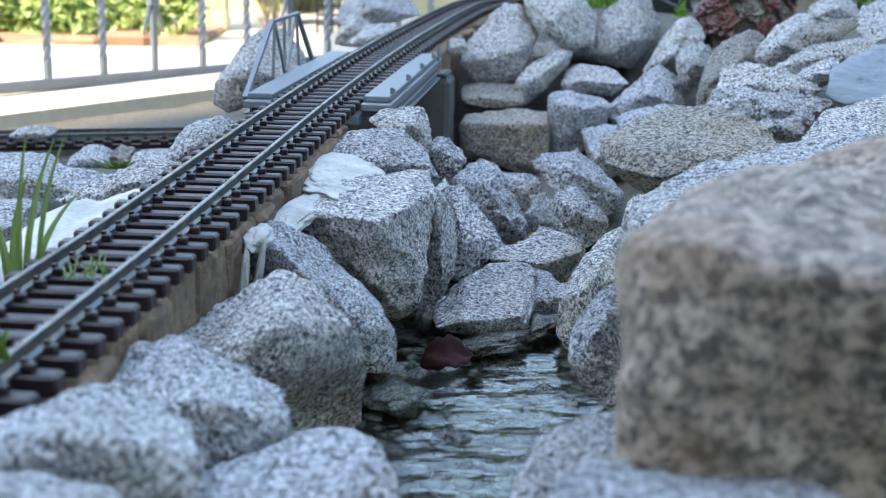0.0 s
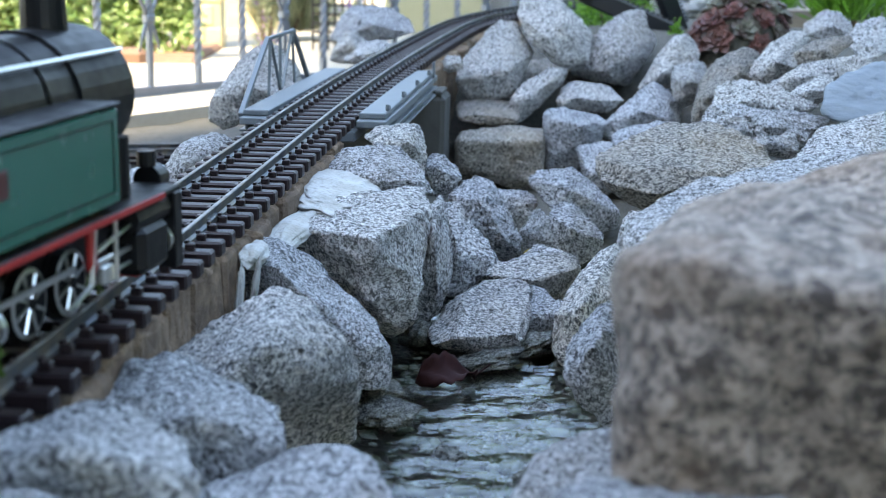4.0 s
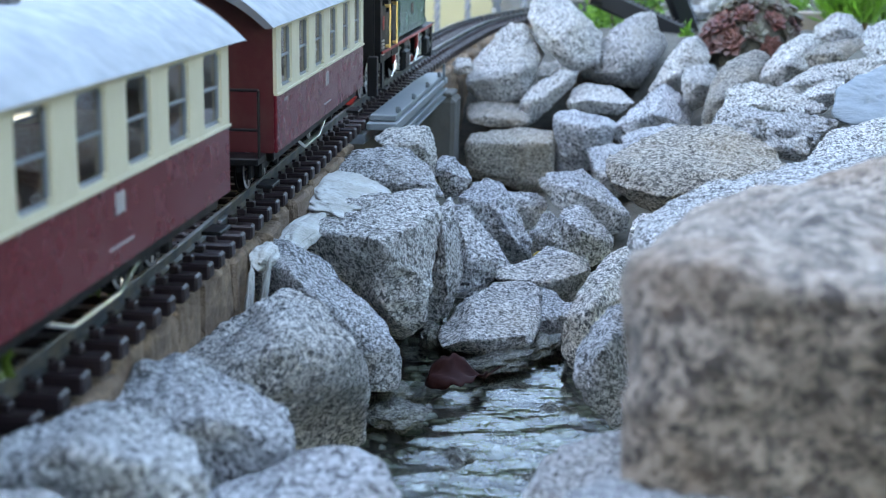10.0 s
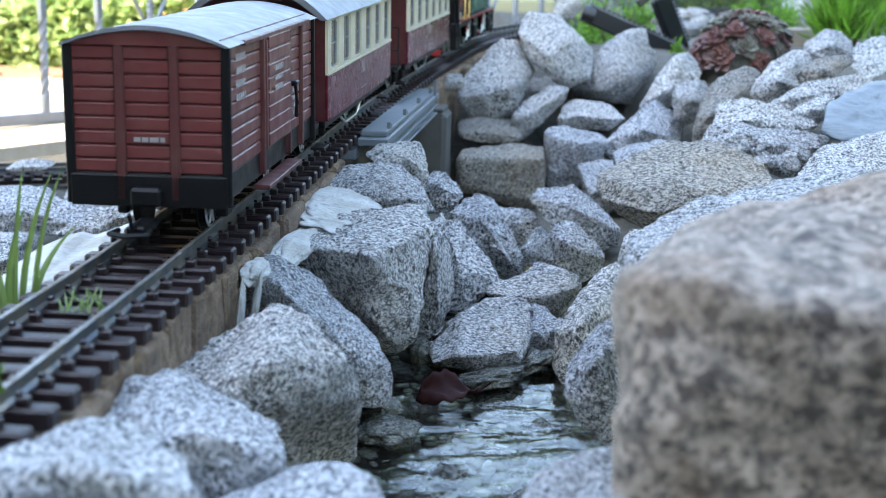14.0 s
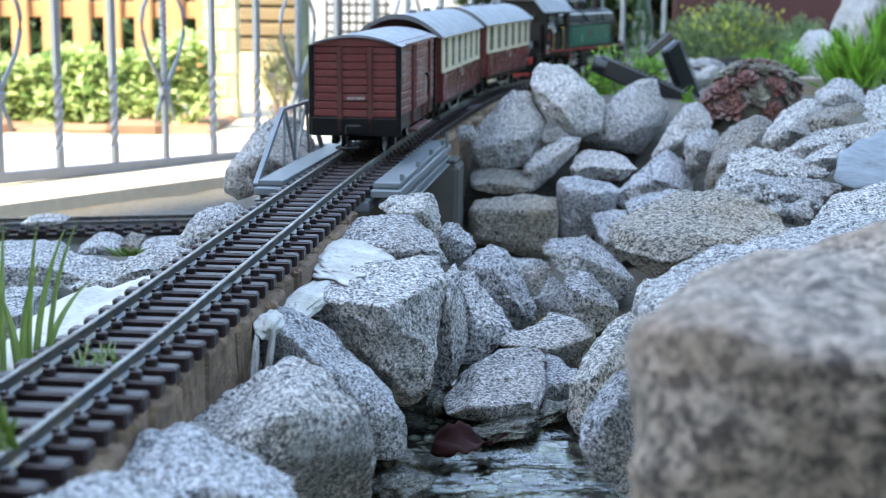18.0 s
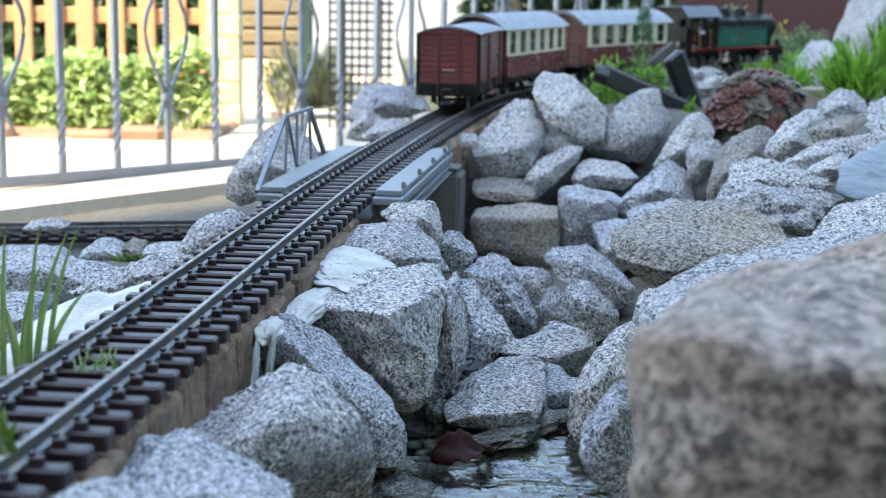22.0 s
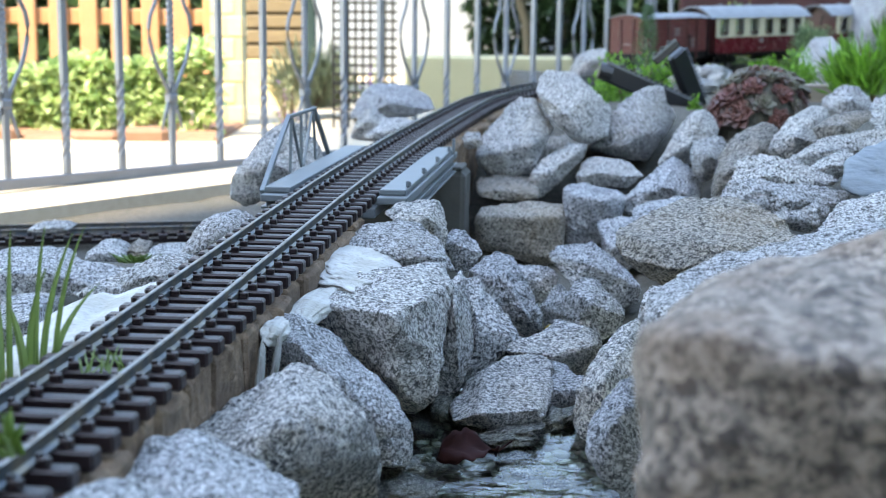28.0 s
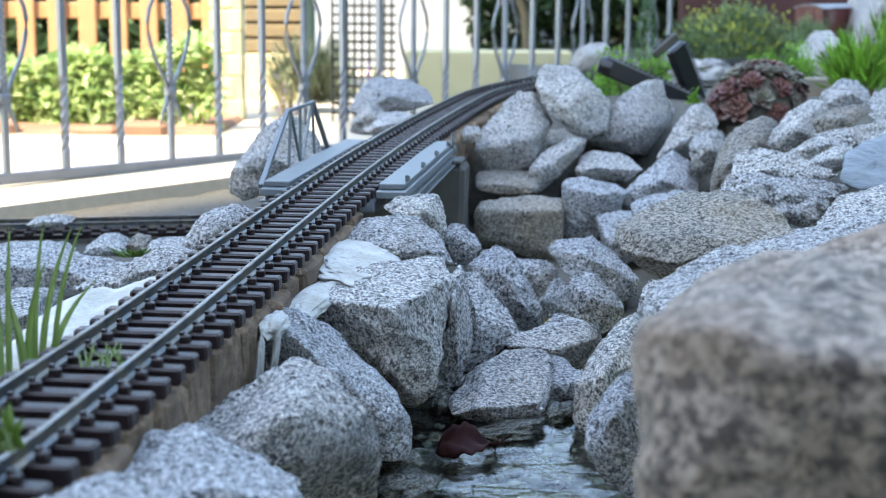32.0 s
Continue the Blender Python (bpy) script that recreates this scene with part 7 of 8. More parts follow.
def bush(name, label, base, size, count, length, width, material, seed, up=0.4, clumps=14, extra=None):
    t = thing(name, label, "plant", Matrix.Translation(base))
    rnd = random.Random(seed + 5)
    for _ in range(7):
        a = rnd.uniform(0, 6.28)
        r = rnd.uniform(0.2, 0.7)
        part("stem", rodm((0, 0, -0.01), (math.cos(a) * size[0] / 2 * r, math.sin(a) * size[1] / 2 * r, size[2] * rnd.uniform(0.4, 0.8)), 0.003, 0.001, 5), STEMM, t)
    part("foliage", leaves(size, count, length, width, seed, up, clumps), material, t)
    if extra:
        tagged(part("flowers", leaves((size[0], size[1], size[2] * 1.08), extra[1], length * 0.8, width, seed + 9, 0.9, clumps + 8), extra[0], t), kind="stuff")
    return t


bush("green_shrub", "low bright green shrub behind the stone wall", (0.371, 2.750, -0.026), (0.2148, 0.16, 0.1413), 2600, 0.011, 0.0055, LIME, 11, clumps=22)
bush("green_shrub", "small bright green shrub beside the stone wall", (0.454, 2.500, -0.016), (0.0617, 0.06, 0.0514), 500, 0.009, 0.005, LIME, 12)
bush("green_cushion_plant", "flat fresh green cushion plant near the curve", (0.739, 3.050, 0.023), (0.1880, 0.14, 0.0878), 1800, 0.016, 0.004, LIME, 13, up=0.8, clumps=20)
bush("green_cushion_plant", "spiky yellow-green plant between the boulders", (0.795, 2.600, 0.035), (0.1817, 0.16, 0.1389), 1100, 0.045, 0.006, LIME, 14, up=1.2, clumps=14)
bush("sedum_bush", "grey-green flowering sedum behind the far track", (0.928, 4.500, 0.014), (0.4624, 0.35, 0.1850), 4200, 0.02, 0.009, SEDUM, 15, clumps=30, extra=(YELLOWL, 700))
bush("grey_green_shrub", "grey-green low shrub beside the pale boulder", (0.943, 3.600, 0.080), (0.1480, 0.15, 0.0814), 1300, 0.014, 0.005, SEDUM, 16)
bush("rockery_plant", "low green rockery plant beyond the slate", (1.209, 3.900, 0.077), (0.2565, 0.2, 0.0962), 1300, 0.02, 0.009, SEDUM, 17)


def conifer(base, height, radius, seed):
    rnd = random.Random(seed)
    t = thing("dwarf_conifer", "slender young dwarf conifer beside the black edging", "tree", Matrix.Translation(base))
    part("trunk", rodm((0, 0, -0.02), (0, 0, height * 0.95), 0.004, 0.001, 6), STEMM, t)
    bm = bmesh.new()
    for i in range(900):
        v = rnd.random() ** 0.8
        r = radius * (1 - v) ** 0.8 * rnd.uniform(0.3, 1.0) + 0.003
        a = rnd.uniform(0, 6.283)
        p = Vector((r * math.cos(a), r * math.sin(a), height * v))
        d = Vector((math.cos(a), math.sin(a), rnd.uniform(0.2, 1.2))).normalized()
        leaf(bm, p, d, Vector((0, 0, 1)), rnd.uniform(0.008, 0.016), 0.003)
    part("needles", bm, CONIFER, t)


conifer((0.444, 3.100, 0.046), 0.1504, 0.0331, 21)


def rosette_mesh(seed, petals=26):
    rnd = random.Random(seed)
    bm = bmesh.new()
    heart = None
    for i in range(petals):
        v = i / petals
        a = i * 2.39996
        tilt = 0.1 + 1.25 * (1 - v) ** 0.9
        L = 0.3 + 0.5 * (1 - v)
        d = Vector((math.cos(a) * math.sin(tilt), math.sin(a) * math.sin(tilt), math.cos(tilt)))
        s = Vector((-math.sin(a), math.cos(a), 0))
        n = s.cross(d)
        p = Vector((0, 0, 0.05 * v))
        w = 0.25 * (0.5 + 0.5 * (1 - v))
        ring = [p - s * w * 0.3, p + s * w * 0.3, p + d * L * 0.65 + s * w + n * 0.04, p + d * L + n * 0.1, p + d * L * 0.65 - s * w + n * 0.04]
        top = [bm.verts.new(q) for q in ring]
        low = [bm.verts.new(q - n * 0.07) for q in ring]
        bm.faces.new(top)
        bm.faces.new(low[::-1])
        for k in range(5):
            bm.faces.new((top[k], low[k], low[(k + 1) % 5], top[(k + 1) % 5]))
        if heart is None:
            heart = bm.verts.new((0, 0, -0.08))
        bm.faces.new((low[0], low[1], heart))
    bmesh.ops.recalc_face_normals(bm, faces=bm.faces[:])
    return mesh_of("rosette", bm)


REDLEAF = mat("succulent_red", (0.2, 0.06, 0.05), 0.45)
_n = Net(REDLEAF)
_base = _n.ramp(_n.random(), (0.0, (0.12, 0.03, 0.025)), (0.55, (0.15, 0.06, 0.045)), (0.8, (0.1, 0.1, 0.07)), (1.0, (0.14, 0.15, 0.11)))
_n.color(_n.mix(_n.grey(_n.noise(2.2, 4), (0.35, 0.0), (0.65, 1.0)), _base, (0.05, 0.022, 0.016)))


def make_succulent(base, w, h):
    t = thing("houseleek_clump", "domed clump of red-brown houseleek rosettes among stones", "plant", Matrix.Translation(base))
    rnd = random.Random(4)
    meshes = [rosette_mesh(k, 22 + 4 * k) for k in range(3)]
    for m in meshes:
        m.materials.append(REDLEAF)
    core = bmesh.new()
    bmesh.ops.create_uvsphere(core, u_segments=20, v_segments=12, radius=1.0)
    for v in core.verts:
        v.co = Vector((v.co.x * w * 0.42, v.co.y * w * 0.36, max(-0.3, v.co.z) * h * 0.82))
    part("soil_mound", core, SOIL, t)
    k = 0
    for i in range(28):
        z = 1 - (i + 0.5) / 28 * 1.05
        a = i * 2.39996
        r = math.sqrt(max(0, 1 - z * z))
        n = Vector((r * math.cos(a), r * math.sin(a), z + 0.15)).normalized()
        o = new("rosette", meshes[i % 3])
        o.parent = t
        big = 1.6 if i == 8 else rnd.uniform(0.8, 1.25)
        p = Vector((n.x * w * 0.42, n.y * w * 0.36, z * h * 0.84))
        o.matrix_local = Matrix.Translation(p) @ n.to_track_quat("Z", "Y").to_matrix().to_4x4() @ Matrix.Rotation(rnd.uniform(0, 6), 4, "Z") @ Matrix.Scale(w * 0.2 * big, 4)
    return t


make_succulent((0.520, 2.300, 0.005), 0.1796, 0.1021)

# grass tuft beside the near track
def blade(bm, base, tip, bend, w, k=8):
    base, tip = Vector(base), Vector(tip)
    mid = (base + tip) / 2 + Vector(bend)
    prev = None
    for i in range(k + 1):
        u = i / k
        p = base * (1 - u) ** 2 + mid * 2 * u * (1 - u) + tip * u * u
        ww = w * (1 - u ** 2.5) + 0.0002
        row = [bm.verts.new(p + Vector((-ww, 0, 0))), bm.verts.new(p + Vector((0, -ww * 0.5, 0))), bm.verts.new(p + Vector((ww, 0, 0)))]
        if prev:
            for j in range(2):
                bm.faces.new((prev[j], prev[j + 1], row[j + 1], row[j]))
        prev = row


def make_grass(base, h):
    t = thing("grass_tuft", "tuft of long green iris-like grass blades by the track", "plant", Matrix.Translation(base))
    rnd = random.Random(8)
    for dx, lean, hh, w in ((-0.02, -0.012, 0.9, 0.0022), (-0.012, -0.004, 0.6, 0.0026), (-0.006, 0.004, 0.98, 0.0018), (0.0, 0.018, 0.75, 0.0022), (0.006, 0.01, 1.0, 0.0016), (0.010, 0.022, 0.96, 0.002), (0.014, 0.03, 0.62, 0.0024), (0.004, -0.01, 0.55, 0.0028), (-0.016, 0.0, 0.45, 0.003), (-0.024, -0.02, 0.7, 0.0026), (0.018, 0.024, 1.02, 0.0016), (-0.028, -0.008, 0.5, 0.003)):
        bm = bmesh.new()
        blade(bm, (dx, rnd.uniform(-0.01, 0.01), -0.01), (dx + lean, rnd.uniform(-0.015, 0.015), h * hh), (lean * -0.4, 0, h * 0.1), w)
        part("blade", bm, BLADE, t)
    return t


make_grass((-0.247, 0.800, -0.030), 0.0937)


def sprigs(base, w, h, n, seed, label, name="weed", material=None, width=0.0005):
    t = thing(name, label, "plant", Matrix.Translation(base))
    rnd = random.Random(seed)
    for i in range(n):
        bm = bmesh.new()
        x = rnd.uniform(-0.3, 0.3) * w
        blade(bm, (x, rnd.uniform(-0.004, 0.004), -0.004), (x + rnd.uniform(-0.6, 0.6) * w, rnd.uniform(-0.01, 0.01), h * rnd.uniform(0.3, 1)), (0, 0, h * 0.2), width, 5)
        part("sprig", bm, material or BLADE, t)


sprigs((-0.187, 0.735, -0.002), 0.026, 0.009, 8, 31, "thin weed growing between the sleepers")
sprigs((-0.178, 0.740, -0.003), 0.014, 0.011, 5, 32, "thin weed growing between the sleepers")
sprigs((-0.181, 0.560, 0.008), 0.02, 0.016, 16, 33, "bright green moss beside the rail", "moss", MOSS, 0.0016)
sprigs((-0.363, 1.600, -0.102), 0.05, 0.008, 26, 34, "green grass among the stones", "moss", MOSS, 0.0022)

# ---- mortar, leaf, pebbles and edging ----
MORTAR = mat("white_mortar", (0.72, 0.7, 0.63), 0.7)
MORTAR.node_tree.nodes["Principled BSDF"].inputs["Specular IOR Level"].default_value = 0.2
_n = Net(MORTAR)
_c = _n.mix(_n.grey(_n.noise(24, 4), (0.4, 0), (0.7, 1)), (0.4, 0.395, 0.375), (0.27, 0.26, 0.22))
_n.color(_n.mix(_n.grey(_n.noise(190, 6, 0.75), (0.52, 0), (0.68, 0.6)), _c, (0.16, 0.155, 0.145)))
_n.bump(_n.noise(50, 6, 0.7), 0.7, 0.0035)
_n.bump(_n.noise(240, 4, 0.7), 0.6, 0.002)


def blob(name, label, place, size, turn, material, seed, category="mortar", rough=0.25, res=12, kind=""):
    bm = bmesh.new()
    bmesh.ops.create_cube(bm, size=2.0)
    bmesh.ops.subdivide_edges(bm, edges=bm.edges[:], cuts=res, use_grid_fill=True)
    off = Vector((seed * 3.1, seed * 1.7, 0))
    for v in bm.verts:
        p = v.co.normalized()
        p = p * (1 + rough * noise.fractal(p * 1.6 + off, 1, 2, 4))
        v.co = Vector((p.x * size[0] / 2, p.y * size[1] / 2, p.z * size[2] / 2))
    ob = part(name, bm, material, smooth=True)
    ob.matrix_world = pose(*place, *turn)
    return tagged(ob, label, category, "", kind)


def mortar(s, side, z, size, label, seed, name="mortar_patch", tilt=(0, 0)):
    p, d = on_track(s, side, z)
    blob(name, label, p, size, (tilt[0], tilt[1], math.degrees(math.atan2(-d.x, d.y))), MORTAR, seed, rough=0.24, res=20)


mortar(0.93, 0.051, -0.035, (0.018, 0.05, 0.013), "white mortar joint running down beside the bed", 1, tilt=(4, 24))
mortar(1.04, 0.057, -0.042, (0.026, 0.16, 0.012), "smooth white mortar joint between rail bed and boulder", 2, tilt=(0, 16))
mortar(1.2, 0.066, -0.0405, (0.07, 0.21, 0.016), "smooth white mortar joint above the boulder", 3, tilt=(0, 12))
mortar(0.885, 0.05, -0.062, (0.006, 0.01, 0.065), "dried mortar drip hanging over the stone", 4, "mortar_drip", (0, 4))
mortar(0.905, 0.056, -0.055, (0.005, 0.008, 0.05), "dried mortar drip hanging over the stone", 5, "mortar_drip", (0, 10))
mortar(0.95, -0.095, -0.058, (0.11, 0.36, 0.056), "broad pale mortar shoulder on the far track side", 6, tilt=(0, -12))
mortar(1.3, -0.072, -0.056, (0.05, 0.2, 0.046), "pale mortar beside the track at the bridge", 7)

WETSTONE = granite("wet_stone", (0.26, 0.26, 0.23), (0.04, 0.04, 0.035), (0.14, 0.13, 0.06), 0.5, rough=0.12)
_rnd = random.Random(77)
for _k in range(46):
    _y = _rnd.uniform(0.72, 1.32)
    _x = 0.025 + 0.06 * (_y - 0.9) + _rnd.uniform(-0.085, 0.08)
    _s = _rnd.uniform(0.014, 0.04)
    blob("wet_pebble", "dark wet pebble lying in the stream bed", (_x, _y, -0.153 + 0.026 * ease(0.97, 1.5, _y) + _rnd.uniform(-0.01, 0.004)), (_s * _rnd.uniform(1, 1.6), _s, _s * 0.8), (0, _rnd.uniform(-20, 20), _rnd.uniform(0, 180)), WETSTONE, _k, "stone", 0.35, 6)
blob("wet_stone", "dark wet stone at the water's edge", (-0.028, 0.955, -0.136), (0.0314, 0.04, 0.0196), (0, 0, 20), WETSTONE, 91, "stone", 0.35, 9)
blob("wet_stone", "dark mossy wet stone under water", (-0.021, 0.920, -0.138), (0.0416, 0.05, 0.0151), (0, 0, 0), WETSTONE, 92, "stone", 0.3, 9)
blob("wet_stone", "small dark wet stone below the boulder", (0.000, 1.090, -0.131), (0.0188, 0.03, 0.0215), (0, 0, 0), WETSTONE, 93, "stone", 0.3, 9)
blob("wet_stone", "wet pebbled stone in the small cascade", (0.054, 1.040, -0.135), (0.0470, 0.05, 0.0154), (0, -8, 0), WETSTONE, 94, "stone", 0.4, 9)
blob("wet_stone", "wet stone beside the small cascade", (0.088, 1.080, -0.135), (0.0400, 0.05, 0.0178), (0, -14, 0), WETSTONE, 95, "stone", 0.4, 9)



GRAVEL = mat("stream_gravel", (0.4, 0.4, 0.38), 0.25)
_n = Net(GRAVEL)
_g = _n.t.nodes.new("ShaderNodeNewGeometry")
_n.color(_n.mix(_n.noise(300, 4), _n.ramp(_g.outputs["Random Per Island"], (0.0, (0.025, 0.03, 0.02)), (0.5, (0.1, 0.115, 0.09)), (0.85, (0.2, 0.22, 0.19)), (1.0, (0.4, 0.42, 0.4))), (0.1, 0.11, 0.07)))


def make_gravel():
    """Small wet gravel that covers the stream bed."""
    rnd = random.Random(5)
    seed = bmesh.new()
    bmesh.ops.create_icosphere(seed, subdivisions=1, radius=1.0)
    unit = [v.co.copy() for v in seed.verts]
    tris = [[v.index for v in f.verts] for f in seed.faces]
    seed.free()
    bm = bmesh.new()
    for k in range(2000):
        y = rnd.uniform(0.42, 1.4)
        x = 0.025 + 0.06 * (y - 0.9) + rnd.uniform(-0.12, 0.12)
        r = rnd.uniform(0.003, 0.010)
        m = pose(x, y, -0.17 + 0.026 * ease(0.97, 1.5, y) + rnd.uniform(0, 0.009), rnd.uniform(0, 90), rnd.uniform(0, 90), rnd.uniform(0, 180)) @ Matrix.Diagonal((r * rnd.uniform(0.8, 1.6), r, r * rnd.uniform(0.5, 0.9), 1))
        vs = [bm.verts.new(m @ q) for q in unit]
        for f in tris:
            bm.faces.new([vs[i] for i in f])
    return tagged(part("stream_gravel", bm, GRAVEL, smooth=True), "wet grey gravel covering the stream bed", "gravel", kind="stuff")


make_gravel()

DEADLEAF = mat("dead_leaf", (0.11, 0.025, 0.018), 0.75)
DEADLEAF.node_tree.nodes["Principled BSDF"].inputs["Specular IOR Level"].default_value = 0.15
_n = Net(DEADLEAF)
_n.color(_n.mix(_n.noise(60, 5), (0.008, 0.0015, 0.0015), (0.022, 0.0035, 0.003)))


def make_leaf(place, w, turn, material, label):
    """A curled leaf with a wavy rim, a raised midrib and a stalk."""
    bm = bmesh.new()
    rows = []
    for i in range(25):
        u = i / 24
        half = 0.3 * math.sin(math.pi * min(1, u * 1.03)) ** 0.7 * (1 + 0.13 * math.sin(u * 31) + 0.08 * math.sin(u * 13 + 1))
        row = []
        for k in range(9):
            q = k / 4 - 1
            z = 0.1 * math.sin(u * 3.1) + 0.2 * abs(q) ** 1.5 * math.sin(u * 2.6 + q) + 0.02 * math.sin(u * 16 + q * 5) + 0.015 * (abs(q) < 0.1)
            row.append(bm.verts.new((w * (u - 0.5), w * half * q, w * z)))
        rows.append(row)
    for a, b in zip(rows, rows[1:]):
        for k in range(8):
            bm.faces.new((a[k], a[k + 1], b[k + 1], b[k]))
    t = part("dead_leaf", bm, material, smooth=True)
    sol = t.modifiers.new("thick", "SOLIDIFY")
    sol.thickness = 0.0006
    t.matrix_world = pose(*place, *turn)
    part("leaf_stalk", tube([(w * 0.48, 0, 0.002), (w * 0.62, 0.003, 0.006), (w * 0.7, 0.002, 0.012)], 0.0007, 5), material, t)
    return tagged(t, label, "leaf")


make_leaf((0.020, 0.990, -0.134), 0.0456, (26, 6, 16), DEADLEAF, "curled dark red-brown dead leaf lying in the stream")
YELLOWLEAF = mat("yellow_leaf", (0.35, 0.25, 0.03), 0.7)
_n = Net(YELLOWLEAF)
_n.color(_n.mix(_n.noise(90, 4), (0.3, 0.2, 0.02), (0.42, 0.32, 0.06)))
make_leaf((0.118, 1.440, -0.146), 0.02, (12, 4, -8), YELLOWLEAF, "small yellow fallen leaf lodged between bank stones")

EDGING = mat("black_ribbed_plastic", (0.007, 0.0075, 0.01), 0.4)


def strip(parent, name, a, b, w, thick, teeth):
    """A ribbed channel strip from a to b, with a toothed rim."""
    a, b = Vector(a), Vector(b)
    d = b - a
    L = d.length
    m = Matrix.Translation(a) @ d.to_track_quat("X", "Z").to_matrix().to_4x4()
    s = part(name, boxm(0, L, -thick / 2, thick / 2, -w / 2, w / 2, thick * 0.25, m), EDGING, parent)
    rim = boxm(0, L, -thick * 0.62, -thick * 0.5, w / 2 - 0.004, w / 2 + 0.001, 0, m)
    part("rim", rim, ROOFG, s, "worn pale rim")
    tb = bmesh.new()
    for k in range(teeth):
        x = L * (0.12 + 0.86 * k / teeth)
        box(tb, x, x + L * 0.4 / teeth, -thick * 0.7, thick * 0.5, w / 2, w / 2 + 0.0035, 0, m)
    part("ribs", tb, EDGING, s)
    return s


def make_edging():
    t = thing("garden_edging", "black ribbed plastic edging strip bent into a V", "garden edging", Matrix.Identity(4))
    strip(t, "strip", (0.298, 2.620, 0.078), (0.471, 2.600, 0.004), 0.0363, 0.016, 16)
    strip(t, "strip", (0.480, 2.640, 0.004), (0.426, 2.600, 0.114), 0.0427, 0.018, 14)
    part("end_cap", rodm((0.288, 2.620, 0.079), (0.311, 2.620, 0.072), 0.0162, None, 16), EDGING, t)
    cap = strip(t, "bent_end", (0.384, 2.580, 0.096), (0.426, 2.580, 0.133), 0.0170, 0.01, 3)
    return t


make_edging()
PLANK = mat("grey_plank", (0.25, 0.21, 0.17), 0.85)
_n = Net(PLANK)
_n.color(_n.mix(_n.noise(30, 5, 0.6, (1, 8, 8)), (0.17, 0.14, 0.11), (0.33, 0.28, 0.23)))
_p, _q = Vector((0.674, 2.750, 0.037)), Vector((0.813, 2.750, 0.036))
tagged(part("border_plank", boxm(_p.x, _q.x, _p.y, _p.y + 0.03, _p.z - 0.05, _p.z + 0.012, 0.003), PLANK), "weathered grey border plank behind the succulents", "plank")
for _k, _pl in enumerate(((0.534, 3.100, 0.041), (0.554, 3.000, 0.031), (0.609, 3.100, 0.039), (0.596, 3.300, 0.047), (0.615, 3.200, 0.052))):
    blob("pale_gravel_stone", "pale flat stone beside the far track", _pl, (0.07, 0.06, 0.03), (0, 0, _k * 40), GRANITE_W, 60 + _k, "stone", 0.3, 8)

# ---- beyond the fence ----
PICKET = mat("picket_wood", (0.42, 0.17, 0.06), 0.6)
_n = Net(PICKET)
_n.color(_n.mix(_n.noise(30, 5, 0.6, (8, 8, 1)), (0.38, 0.18, 0.08), (0.55, 0.3, 0.15)))
TERRA = mat("terracotta_edging", (0.35, 0.15, 0.08), 0.9)
_n = Net(TERRA)
_n.color(_n.mix(_n.noise(14, 5), (0.14, 0.07, 0.045), (0.32, 0.18, 0.11)))
YELLOWB = mat("yellow_brick", (0.6, 0.48, 0.25), 0.85)
_n = Net(YELLOWB)
_n.color(_n.mix(_n.noise(20, 5), (0.55, 0.42, 0.2), (0.68, 0.57, 0.34)))
PLANKB = mat("brown_planks", (0.3, 0.19, 0.09), 0.7)
_n = Net(PLANKB)
_n.color(_n.mix(_n.noise(24, 5, 0.6, (1, 8, 8)), (0.12, 0.085, 0.045), (0.24, 0.18, 0.1)))
TRELLIS = mat("trellis_dark", (0.035, 0.03, 0.025), 0.7)
GREENPOST = mat("green_post", (0.02, 0.045, 0.04), 0.6)
LOWWALL = mat("low_wall_render", (0.45, 0.43, 0.27), 0.9)
_n = Net(LOWWALL)
_n.color(_n.mix(_n.noise(6, 5), (0.36, 0.33, 0.19), (0.5, 0.45, 0.28)))
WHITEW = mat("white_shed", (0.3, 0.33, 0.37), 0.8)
MAROON = mat("maroon_boards", (0.05, 0.012, 0.012), 0.7)


def make_hedge(name, label, x0, x1, y, z0, z1, depth, count, length, material, seed):
    rnd = random.Random(seed)
    t = thing(name, label, "hedge", pose((x0 + x1) / 2, y, z0))
    w, h = x1 - x0, z1 - z0
    for k in range(max(2, int(w / 0.25))):
        x = -w / 2 + (k + 0.5) * w / max(2, int(w / 0.25))
        part("stem", rodm((x, 0, -0.03), (x + rnd.uniform(-0.05, 0.05), 0, h * 0.8), 0.008, 0.003, 6), STEMM, t)
    bm = bmesh.new()
    for i in range(count):
        x = rnd.uniform(-w / 2, w / 2)
        bump = 0.84 + 0.42 * noise.noise((x * 4.5, seed, 0)) + 0.12 * noise.noise((x * 17, seed, 3))
        z = h * bump * rnd.random() ** 0.75
        yy = -depth / 2 * (0.6 + 0.6 * noise.noise((x * 6, z * 7, seed))) * rnd.uniform(0.2, 1.1) + depth * 0.2
        d = Vector((rnd.gauss(0, 0.6), -0.7, rnd.gauss(0.1, 0.6))).normalized()
        leaf(bm, Vector((x, yy, z)), d, Vector((rnd.gauss(0, 1), rnd.gauss(0, 0.5), 1)), length * rnd.uniform(0.6, 1.3), length * 0.62)
    part("foliage", bm, material, t)
    return t


